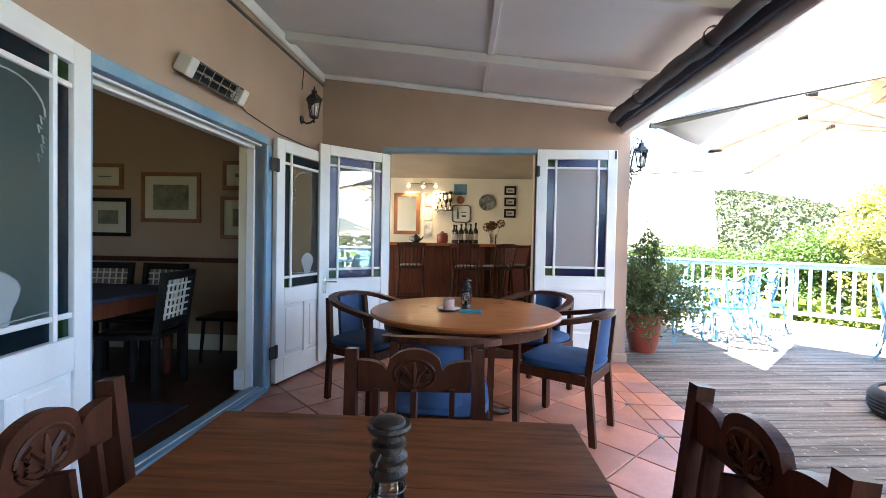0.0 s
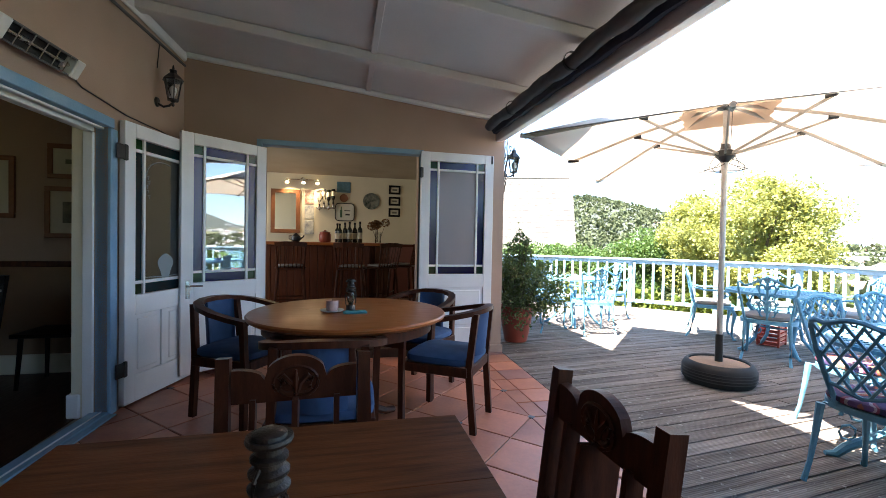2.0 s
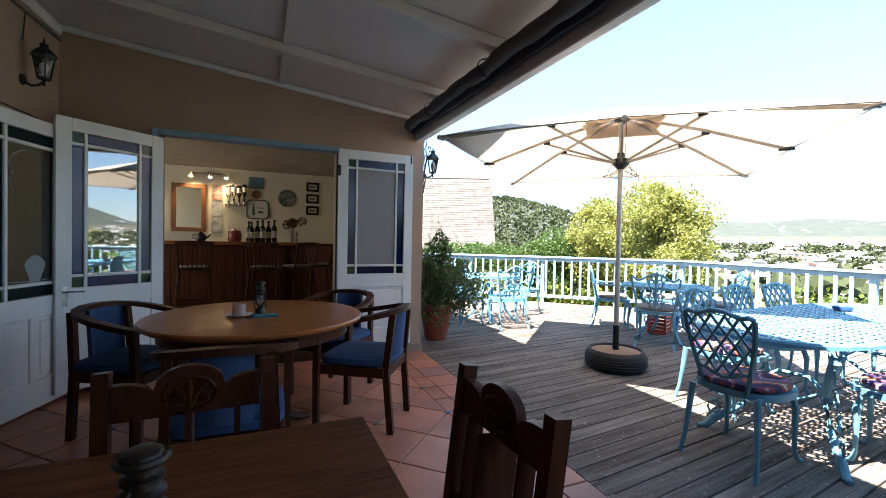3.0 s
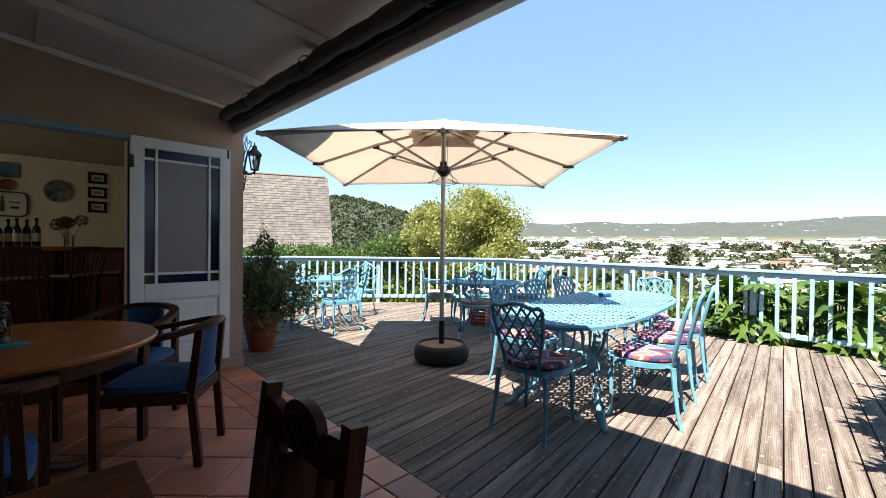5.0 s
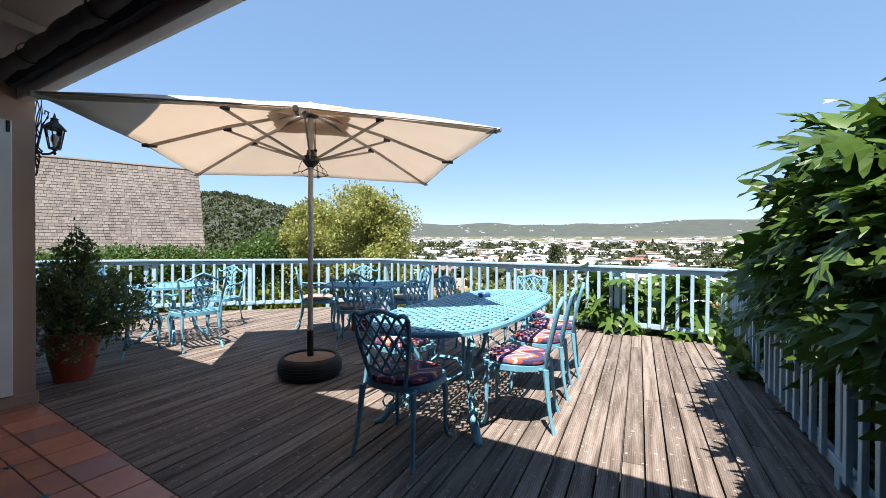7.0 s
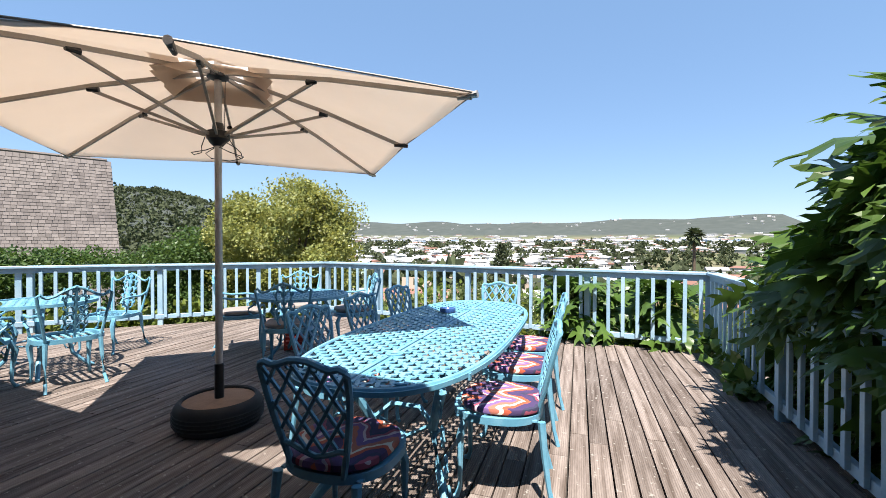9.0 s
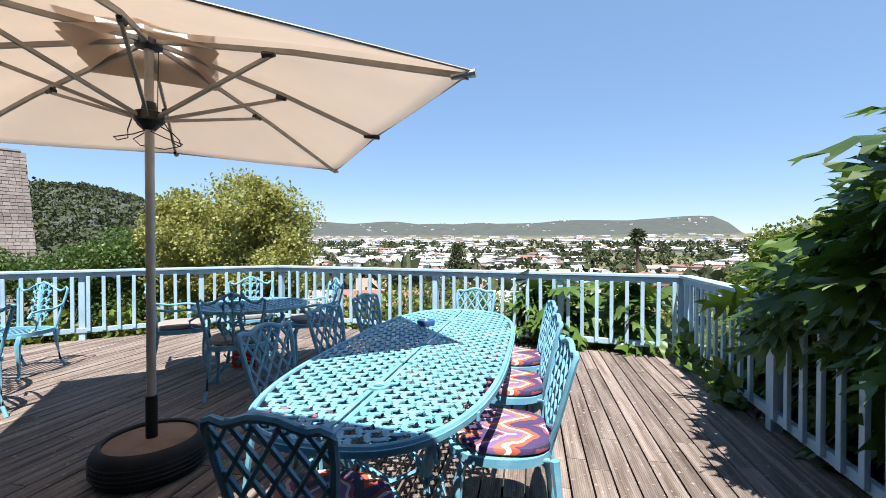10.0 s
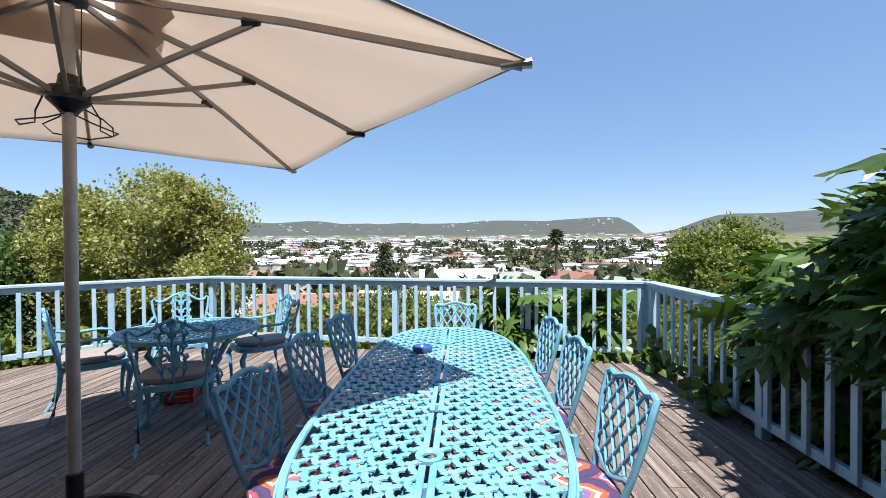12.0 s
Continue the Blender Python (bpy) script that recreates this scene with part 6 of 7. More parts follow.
# ---- dining room ----
for x0, z0, x1, z1, fm, lab in ((-3.25, 1.331, -2.61, 1.853, M_FRAMEW, "landscape print in a wide wooden frame"), (-2.398, 1.17, -1.97, 1.612, M_FRAMEW, "print in a wooden frame"), (-2.378, 1.68, -1.99, 1.978, M_FRAMEW, "small print in a wooden frame"),
                              (-3.85, 1.175, -3.368, 1.578, M_BLACKF, "print in a heavy black frame"), (-3.85, 1.665, -3.445, 1.937, M_FRAMEW, "small print in a wooden frame")):
    picture(x0, z0, x1, z1, FAR - 0.062, fm, M_PAPER, lab + " on the dining room wall", 0.04, inner=M_PRINT, inset_w=0.09)
dt = thing("dining_table", pose(-3.05, 3.25, 0.005), "dark wooden dining table under a dark cloth", "table")
part("tabletop", box(B(), -0.75, -0.5, 0.72, 0.75, 0.5, 0.755, 0.006), M_NAVY, dt, "dark cloth-covered top", sm=0)
part("apron", box(B(), -0.68, -0.43, 0.6, 0.68, 0.43, 0.719, 0.003), M_BAR, dt, sm=0)
for sx in (-1, 1):
    for sy in (-1, 1):
        part("leg", lathe(B(), [(0.03, 0), (0.045, 0.05), (0.03, 0.15), (0.05, 0.4), (0.045, 0.6)], 12, (sx * 0.65, sy * 0.4, 0)), M_BAR, dt)
M_STRAP = mat("pale_hide_strap", (0.62, 0.58, 0.5), 0.7, var=0.1)


def strap_chair(m):
    """Dark chair with a woven hide-strap back; faces local +y."""
    c = thing("strap_chair", m, "black wooden dining chair with pale woven strap back", "chair", "strap-backed dining chairs")
    for sx in (-1, 1):
        part("back_post", tube(B(), [(sx * 0.2, 0, 0), (sx * 0.2, 0, 0.45), (sx * 0.205, -0.06, 0.92)], 0, flat=(0.04, 0.04)), M_BLACKF, c, sm=0)
        part("leg", box(B(), sx * 0.2 - 0.02, 0.37, 0, sx * 0.2 + 0.02, 0.41, 0.44, 0.003), M_BLACKF, c, sm=0)
    part("seat", box(B(), -0.23, -0.02, 0.43, 0.23, 0.43, 0.47, 0.008), M_BLACKF, c, sm=0)
    part("seat_pad", cushion_mesh(0.2, 0.2, 0.47, 0.03, 5), M_BLACKF, c, "black leather seat pad").location = (0, 0.2, 0)
    part("top_rail", box(B(), -0.19, -0.075, 0.86, 0.19, -0.04, 0.92, 0.008), M_BLACKF, c, sm=0)
    part("low_rail", box(B(), -0.19, -0.03, 0.52, 0.19, 0.0, 0.56, 0.004), M_BLACKF, c, sm=0)
    for k in range(5):
        x = -0.12 + 0.06 * k
        part("strap", tube(B(), [(x, -0.012, 0.56), (x, -0.054, 0.86)], 0, flat=(0.014, 0.006)), M_STRAP, c, "pale hide strap", sm=0)
    for k in range(5):
        z = 0.60 + 0.055 * k
        part("strap", tube(B(), [(-0.18, -0.02 - (z - 0.56) * 0.14, z), (0.18, -0.02 - (z - 0.56) * 0.14, z)], 0, flat=(0.006, 0.014)), M_STRAP, c, "pale hide strap", sm=0)
    return c


sc1 = strap_chair(pose(-2.12, 3.30, 0.005, 0, 0, 98))
for x, y, a in ((-2.75, 4.05, 176), (-3.3, 4.05, 184)):
    copy_thing(sc1, pose(x, y, 0.005, 0, 0, a))
side = thing("side_table", pose(-2.1, 4.15, 0.005), "small dark wooden side table against the wall", "table")
part("tabletop", box(B(), -0.25, -0.2, 0.40, 0.25, 0.2, 0.43, 0.005), M_BLACKF, side, sm=0)
for sx in (-1, 1):
    for sy in (-1, 1):
        part("leg", rod(B(), (sx * 0.22, sy * 0.17, 0), (sx * 0.2, sy * 0.15, 0.4), 0.014, 0.018, 8), M_BLACKF, side)
rug = part("door_mat", box(B(), -2.4, 2.1, 0.006, -1.78, 3.0, 0.018, 0.004), M_NAVY, None, "", sm=0)
tagged(rug, "dark blue door mat inside the doorway", "mat")


# ---- plants ----
def leaf_cloud(points, sizes, rng, up=0.3, ratio=0.42, fold=0.25):
    """One mesh of small folded leaves at those points."""
    n = len(points)
    d = rng.normal(size=(n, 3)) + np.array([0, 0, up])
    d /= np.linalg.norm(d, axis=1)[:, None]
    s = np.cross(d, rng.normal(size=(n, 3)))
    s /= np.linalg.norm(s, axis=1)[:, None] + 1e-9
    u = np.cross(s, d)
    L = sizes[:, None]
    base, tip = points, points + d * L
    mid = points + d * L * 0.45
    l = mid + s * L * ratio - u * L * fold * 0.5
    r = mid - s * L * ratio - u * L * fold * 0.5
    v = np.stack([base, l, tip, r], 1).reshape(-1, 3)
    i = np.arange(n)[:, None] * 4
    f = np.concatenate([i + np.array([[0, 1, 2]]), i + np.array([[0, 2, 3]])], 0)
    me = bpy.data.meshes.new("leaves")
    me.from_pydata(v.tolist(), [], f.tolist())
    return me


def blob_points(blobs, per, rng, shell=0.45):
    """Points through clumps: (x, y, z, rx, ry, rz) each, thicker towards the outside."""
    out = []
    for x, y, z, rx, ry, rz in blobs:
        d = rng.normal(size=(per, 3))
        d /= np.linalg.norm(d, axis=1)[:, None]
        r = 1 - shell * rng.random(per) ** 1.5
        out.append(np.array([x, y, z]) + d * r[:, None] * np.array([rx, ry, rz]))
    return np.concatenate(out)


def clumps(cx, cy, cz, rx, ry, rz, count, size, rng, low=-0.5):
    """Sub-clumps spread over an uneven crown."""
    res = []
    while len(res) < count:
        d = rng.normal(size=3)
        d /= np.linalg.norm(d)
        if d[2] < low:
            continue
        f = 0.55 + 0.5 * rng.random()
        s = size * (0.6 + 0.8 * rng.random())
        res.append((cx + d[0] * rx * f, cy + d[1] * ry * f, cz + d[2] * rz * f, s, s, s * 0.8))
    return res


def tree(name, x, y, zbase, zc, rx, rz, leaf, nclump, per, lsize, label, seed, csize=0.4, low=-0.5):
    rng = np.random.default_rng(seed)
    t = thing(name, pose(x, y, zbase), label, "tree")
    hc = zc - zbase
    part("trunk", tube(B(), [(0, 0, 0), (0.05, 0.02, hc * 0.35), (-0.03, 0.05, hc * 0.7)], [0.16, 0.12, 0.08], 9), M_BARK, t)
    for k in range(9):
        a = k * 0.7 + rng.random()
        e = Vector((math.cos(a) * rx * 0.75, math.sin(a) * rx * 0.75, hc + rz * (0.1 + 0.6 * rng.random())))
        s = Vector((0, 0.03, hc * (0.4 + 0.03 * k)))
        part("limb", tube(B(), [s, s.lerp(e, 0.4) + Vector((0, 0, 0.15)), s.lerp(e, 0.75) + Vector((0, 0, 0.1)), e], [0.06, 0.04, 0.025, 0.008], 6), M_BARK, t)
    pts = blob_points(clumps(0, 0, hc, rx, rx, rz, nclump, csize, rng, low), per, rng, 0.8)
    me = leaf_cloud(pts, lsize * (0.6 + 0.8 * rng.random(len(pts))), rng)
    part("crown", me, leaf, t, "crown of many small leaves", sm=0)
    return t


tree("tree", 8.2, 7.2, -2.2, 1.1, 1.5, 1.6, M_LEAFY, 150, 380, 0.058, "bushy yellow-green tree beyond the corner of the deck", 1, 0.36, -0.95)
tree("tree", 7.75, 6.55, -1.9, 0.72, 0.75, 0.5, M_LEAFY, 30, 380, 0.05, "low bushy tree branch mass hanging over the rail", 7, 0.22, -0.95)
tree("tree", 16.4, -5.6, -5.0, 0.4, 2.0, 1.65, M_LEAFI, 80, 240, 0.12, "rounded pale green tree below the deck", 2, 0.5, -0.9)

# clipped hedge along the garden
rng = np.random.default_rng(11)
hedge = thing("hedge", pose(6.2, 10.3, -1.6), "dense dark green hedge behind the deck rail", "hedge")
hb = []
for k in range(90):
    f = rng.random()
    x, y = 2.8 + 6.2 * f, 11.6 - 3.0 * f
    hb.append((x - 6.2 + rng.normal() * 0.5, y - 10.3 + rng.normal() * 0.5, 1.6 + 1.15 - 2.0 * rng.random() ** 1.8 + 0.2 * math.sin(f * 9) - 0.75 * (1 - f) ** 2, 0.5, 0.5, 0.4))
pts = blob_points(hb, 780, rng, 0.6)
part("foliage", leaf_cloud(pts, 0.07 * (0.6 + 0.7 * rng.random(len(pts))), rng), M_LEAFD, hedge, sm=0)
for k in range(7):
    part("stem", rod(B(), (-3 + k, 1.4 - 0.5 * k, -0.6), (-3 + k, 1.4 - 0.5 * k, 1.4), 0.05, 0.02, 6), M_BARK, hedge)

# ground cover creeping at the foot of the rails
pts = []
ax, ay = RB[0] - RL[0], RB[1] - RL[1]
ln_ = math.hypot(ax, ay)
for k in range(4200):
    f, o = rng.uniform(-0.15, 1.05), abs(rng.normal()) * 0.5 + 0.1
    pts.append((RL[0] + ax * f - ay / ln_ * o, RL[1] + ay * f + ax / ln_ * o, rng.uniform(-0.35, 0.05) + 0.28 * math.sin(f * 17) ** 2 * rng.random()))
for k in range(1400):
    f = rng.uniform(0.0, 1.0)
    pts.append((RC[0] + 0.15 + abs(rng.normal()) * 0.35 + 0.38 * f, RC[1] + 5.6 * f, rng.uniform(-0.4, 0.0)))
pts = np.array(pts)
ivy = part("ground_cover", leaf_cloud(pts, 0.11 * (0.6 + 0.7 * rng.random(len(pts))), rng, up=0.8, ratio=0.5), M_LEAFI, None, sm=0)
tagged(ivy, "bright green creeping ground cover along the deck edge", "ground cover", "", "stuff")

# bushes on the slope below the deck
P4, S4 = [], []
for k in range(230):
    r, a = 8.5 + 60 * rng.random() ** 1.6, radians(rng.uniform(-32, 50))
    x, y = 3 + r * math.cos(a), 2 + r * math.sin(a)
    s_ = rng.uniform(0.35, 0.9) * (1 + r / 35)
    cnt = 420
    d = rng.normal(size=(cnt, 3))
    d /= np.linalg.norm(d, axis=1)[:, None]
    lump = 1 + 0.25 * np.sin(5 * d[:, 0] + k) * np.cos(4 * d[:, 1])
    P4.append(np.array([x, y, ground_z(x, y) + s_ * 0.6]) + d * s_ * np.array([1, 1, 0.85]) * (lump * (0.6 + 0.4 * rng.random(cnt)))[:, None])
    S4.append(np.full(cnt, 0.05 + s_ * 0.085))
P4, S4 = np.concatenate(P4), np.concatenate(S4)
half = len(P4) // 2
for nm, sl, mt in (("bushes", slice(0, half), M_LEAFI), ("shrubbery", slice(half, None), M_LEAFS)):
    tagged(part(nm, leaf_cloud(P4[sl], S4[sl] * (0.6 + 0.7 * rng.random(len(S4[sl]))), rng, ratio=0.45), mt, None, sm=0), "mixed green bushes on the slope below the deck", "bushes", "", "stuff")
fence = thing("picket_fence", pose(0, 0, 0), "dark wooden picket fence on the slope below", "fence")
f0, f1 = Vector((17.5, 15.5)), Vector((22.5, 8.5))
picket = mesh("picket", box(B(), -0.05, -0.012, 0.0, 0.05, 0.012, 1.15, 0.004))
for k in range(46):
    q = f0.lerp(f1, k / 45)
    ob = part("picket", picket, M_DARK, fence, sm=0)
    ob.matrix_world = pose(q.x, q.y, ground_z(q.x, q.y) - 0.05, 0, 0, -54)
for z in (0.25, 0.85):
    tube_pts = [(q.x, q.y, ground_z(q.x, q.y) + z) for q in (f0.lerp(f1, k / 6) for k in range(7))]
    part("fence_rail", tube(B(), tube_pts, 0, flat=(0.03, 0.07)), M_DARK, fence, sm=0)

# potted shrub at the house corner
shrub = thing("potted_shrub", pose(2.16, 4.95, 0), "leafy upright shrub in a red glazed pot", "plant")
part("pot", lathe(B(), [(0.12, 0), (0.135, 0.01), (0.175, 0.2), (0.20, 0.38), (0.215, 0.40), (0.215, 0.44), (0.195, 0.44), (0.185, 0.38)], 32), M_POT, shrub, "red glazed pot")
part("soil", lathe(B(), [(0.187, 0.385), (0.02, 0.40)], 24), M_UNDER, shrub)
rng = np.random.default_rng(21)
tips, lp = [], []
for k in range(46):
    a, spread = rng.uniform(0, 2 * math.pi), rng.random()
    e = np.array([math.cos(a) * 0.47 * spread, math.sin(a) * 0.47 * spread, 0.58 + (1.0 - 0.72 * spread) * 0.82 * rng.uniform(0.7, 1.05)])
    s = np.array([e[0] * 0.2, e[1] * 0.2, 0.34])
    m_ = (s + e) / 2 + np.array([e[0] * 0.15, e[1] * 0.15, 0.1])
    tips.append((s, m_, e))
    cnt = 95
    w = rng.random(cnt) ** 0.7
    lp.append((1 - w)[:, None] ** 2 * s + (2 * w * (1 - w))[:, None] * m_ + w[:, None] ** 2 * e + rng.normal(size=(cnt, 3)) * 0.022)
for k in range(42):
    a = rng.uniform(0, 2 * math.pi)
    e = np.array([math.cos(a) * rng.uniform(0.2, 0.58), math.sin(a) * rng.uniform(0.2, 0.58), rng.uniform(0.32, 0.85)])
    lp.append(e + rng.normal(size=(90, 3)) * 0.07)
bm = B()
for s, m_, e in tips:
    tube(bm, [tuple(s), tuple(m_), tuple(e)], [0.006, 0.004, 0.002], 4)
tagged(part("stem_cluster", bm, M_BARK, shrub), kind="stuff")
lp = np.concatenate(lp)
part("leaves", leaf_cloud(lp, 0.042 * (0.6 + 0.7 * rng.random(len(lp))), rng, up=0.5, ratio=0.3), M_LEAFS, shrub, sm=0)


def split_leaf(length, seed):
    """A large, deeply cut leaf: base at the origin, midrib along +x, drooping to the tip, with wavy fingers."""
    r = random.Random(seed)
    bm = B()
    lobes = 6
    droop = r.uniform(0.25, 0.5)

    def bend(x, y):
        u = x / length
        return Vector((x, y, 0.10 * length * u - droop * length * u * u - 0.55 * y * y / length + 0.022 * length * math.sin(13 * u + 5 * y + seed) + 0.02 * length * math.sin(40 * y / length + 9 * u)))

    def width(u):
        return length * 0.46 * (math.sin(math.pi * min(1.0, 0.14 + 0.84 * u)) ** 0.8)

    mid = [bm.verts.new(bend(length * i / lobes, 0) - Vector((0, 0, 0.006 * length))) for i in range(lobes + 1)]
    for sy in (-1, 1):
        inner = [bm.verts.new(bend(length * (i / lobes) + 0.02 * length, sy * width(i / lobes) * r.uniform(0.28, 0.40))) for i in range(lobes)] + [mid[-1]]
        for i in range(lobes):
            u = (i + 0.5) / lobes
            w = width(u) * r.uniform(0.88, 1.14)
            x0, sweep = length * i / lobes, length * (0.04 + 0.12 * u)
            wob = r.uniform(-0.03, 0.03) * length
            a = bm.verts.new(bend(x0 + length / lobes * 0.22 + sweep * 0.45, sy * w * 0.64) + Vector((0, 0, wob)))
            b = bm.verts.new(bend(x0 + length / lobes * 0.86 + sweep * 0.42, sy * w * 0.62) + Vector((0, 0, -wob)))
            c = bm.verts.new(bend(x0 + length / lobes * 0.30 + sweep * 0.8, sy * w * 0.90))
            d = bm.verts.new(bend(x0 + length / lobes * 0.84 + sweep * 0.8, sy * w * 0.88))
            e = bm.verts.new(bend(x0 + length / lobes * 0.62 + sweep * 1.15, sy * w * 1.08))
            f1 = (mid[i], mid[i + 1], inner[i + 1], inner[i]) if i < lobes - 1 else (mid[i], mid[i + 1], inner[i])
            for f in (f1, (inner[i], inner[i + 1], b, a), (a, b, d, c), (c, d, e)):
                bm.faces.new(f if sy > 0 else f[::-1])
    return smooth(mesh("leaf", bm), 170)


LEAVES = [split_leaf(0.42, k) for k in range(4)]
LEAFMESH = {}


def philodendron(base, dome, count, label, seed, face, leaf_scale=1.0, keep_out=None):
    """A mass of large split leaves on arching stalks. dome: centre and radii."""
    r = random.Random(seed)
    t = thing("philodendron", pose(*base), label, "plant")
    cx, cy, cz, rx, ry, rz = dome
    made, verts, polys = 0, [], []
    while made < count:
        d = Vector((r.gauss(0, 1), r.gauss(0, 1), r.gauss(0, 1))).normalized()
        if d.dot(face) < -0.25 and d.z < 0.4:
            continue
        f = r.uniform(0.62, 1.0)
        p = Vector((cx + d.x * rx * f, cy + d.y * ry * f, cz + d.z * rz * f)) - Vector(base)
        out = Vector((d.x + r.uniform(-0.5, 0.5), d.y + r.uniform(-0.4, 0.4), d.z * 0.4 + r.uniform(-0.6, 0.25)))
        out = out.normalized()
        side = out.cross(Vector((0, 0, 1))).normalized()
        up = side.cross(out).normalized()
        m = Matrix((out, -side, up)).transposed().to_4x4()
        m.translation = p - out * 0.15
        s = r.uniform(0.7, 1.25) * leaf_scale * r.choice((0.8, 1.0, 1.0, 1.35, 1.8))
        tip = p + Vector(base) + out * 0.28 * s
        if keep_out and tip.y > keep_out(tip.x) - 0.04 and (min(tip.z, p.z + base[2]) < 0.72 or tip.y > keep_out(tip.x) + 0.34):
            continue
        place = m @ Matrix.Rotation(r.uniform(-0.9, 0.9), 4, "X") @ Matrix.Diagonal((s * 1.15, s * 0.9, s, 1))
        if made < 300:
            ob = part("leaf", LEAVES[made % 4], M_LEAFP, t, sm=0)
            ob.matrix_local = place
            LEAFMESH[made % 4] = ob.data
        else:
            data, first = LEAFMESH[made % 4], len(verts)
            verts.extend(place @ v.co for v in data.vertices)
            polys.extend(tuple(first + i for i in f.vertices) for f in data.polygons)
        made += 1
        if made % 3 == 0:
            a = Vector((r.uniform(-0.15, 0.15) * rx, r.uniform(-0.15, 0.15) * ry, 0.0))
            q = p - out * 0.15
            part("stalk", tube(B(), [a, a.lerp(q, 0.5) + Vector((0, 0, 0.18)), q], [0.014, 0.011, 0.006], 5), M_LEAFD, t)
    if verts:
        data = bpy.data.meshes.new("foliage")
        data.from_pydata(verts, [], polys)
        ob = part("foliage", data, M_LEAFP, t, sm=0)
        tagged(ob, kind="stuff")
    part("trunk", tube(B(), [(0, 0, -0.4), (0.05, 0, 0.3), (0, 0.03, max(0.4, (cz - base[2]) * 0.9))], [0.07, 0.06, 0.045], 8), M_BARK, t)
    return t


def rail_y(x):
    """The line of the side rail."""
    return -0.62 + (x - 1.85) * (RC[1] + 0.62) / (RC[0] - 1.85)


philodendron((3.75, -1.05, -0.8), (3.58, -0.97, 0.72, 1.52, 0.84, 1.36), 1700, "large philodendron with glossy split leaves overhanging the rail", 4, Vector((0.3, 0.9, 0.3)), 0.54, rail_y)
philodendron((5.15, -0.95, -1.0), (4.95, -0.95, 0.62, 0.85, 0.70, 0.80), 480, "philodendron with glossy split leaves behind the rail", 5, Vector((0.3, 0.9, 0.3)), 0.5, rail_y)
philodendron((7.6, 1.25, -1.0), (7.42, 1.25, 0.32, 0.42, 0.5, 0.55), 130, "philodendron with bright split leaves outside the front rail", 6, Vector((-1, 0, 0.2)), 0.6)
philodendron((7.75, 0.25, -1.0), (7.5, 0.30, 0.34, 0.45, 0.45, 0.52), 110, "philodendron with bright split leaves outside the front rail", 8, Vector((-1, 0, 0.2)), 0.6)

# ---- neighbour's shingled roof ----
nb = thing("neighbour_house", pose(11.1, 19.0, -4.9) @ Matrix.Scale(1.5, 4), "neighbouring house with a steep grey shingled roof", "house")
ux, uy = -0.91, 0.41
TOPN, LEAN = 3.35, 0.24


def roof_pt(u, z, out=0.0):
    """u along the eaves, z world height; the face leans back with height."""
    b = (z - 0.0) * LEAN
    return (ux * u + 0.41 * (b - out) * 1.0, uy * u + 0.91 * (b - out), z + 3)


M_SHING = mat("weathered_shingle", (0.18, 0.157, 0.147), 0.9, var=0.2, scale=1.2, fine=25, bump=0.3, second=(0.145, 0.125, 0.12), island=0.25)
verts, faces = [], []
rr = random.Random(9)
row_h, sw = 0.085, 0.12
for i in range(int((TOPN + 1.2) / row_h)):
    z0 = -1.2 + i * row_h
    z1 = z0 + row_h + 0.03
    edge = 0.055 * (z0 + 1.2) - 0.25
    k = 0
    u = edge - (0.1 if i % 2 else 0.0)
    while u < 8.2:
        w = sw * rr.uniform(0.85, 1.12)
        a, b = max(u + 0.003, edge), u + w - 0.003
        if b - a > 0.03:
            n0 = len(verts)
            j = rr.uniform(0, 0.012)
            for (uu, zz, oo) in ((a, z0 + j, 0.016), (b, z0 + j, 0.016), (b, z1, 0.004), (a, z1, 0.004), (a, z0 + j, 0.0), (b, z0 + j, 0.0)):
                verts.append(roof_pt(uu, zz, oo + 0.01))
            faces += [(n0 + 1, n0, n0 + 3, n0 + 2), (n0, n0 + 1, n0 + 5, n0 + 4)]
        u += w
me = bpy.data.meshes.new("shingles")
me.from_pydata(verts, [], faces)
tagged(part("shingles", me, M_SHING, nb, "rows of weathered grey shingles", sm=0), kind="stuff")
bm = B()
vs = [bm.verts.new(roof_pt(u, z)) for u, z in ((-0.25, -1.2), (8.2, -1.2), (8.2, TOPN), (0.0, TOPN))]
ws = [bm.verts.new(Vector(v.co) + Vector((0.41, 0.91, 0)) * 5) for v in vs]
for i in range(4):
    bm.faces.new((vs[i], vs[(i + 1) % 4], ws[(i + 1) % 4], ws[i]))
bm.faces.new(vs[::-1])
bm.faces.new(ws)
part("roof_body", bm, M_SHING, nb, sm=0)
bm = B()
tube(bm, [roof_pt(0.08, TOPN + 0.02, -0.02), roof_pt(8.2, TOPN + 0.02, -0.02)], 0.05, 6)
part("ridge", bm, M_SHING, nb, "grey ridge capping")
bm = B()
a, b = roof_pt(0.1, -1.25), roof_pt(8.1, -1.25)
slab(bm, [(b[0], b[1]), (a[0], a[1]), (a[0] + 2, a[1] + 4.4), (b[0] + 2, b[1] + 4.4)][::-1], -3.0, 1.74)
part("wall", bm, M_CREAM, nb, sm=0)

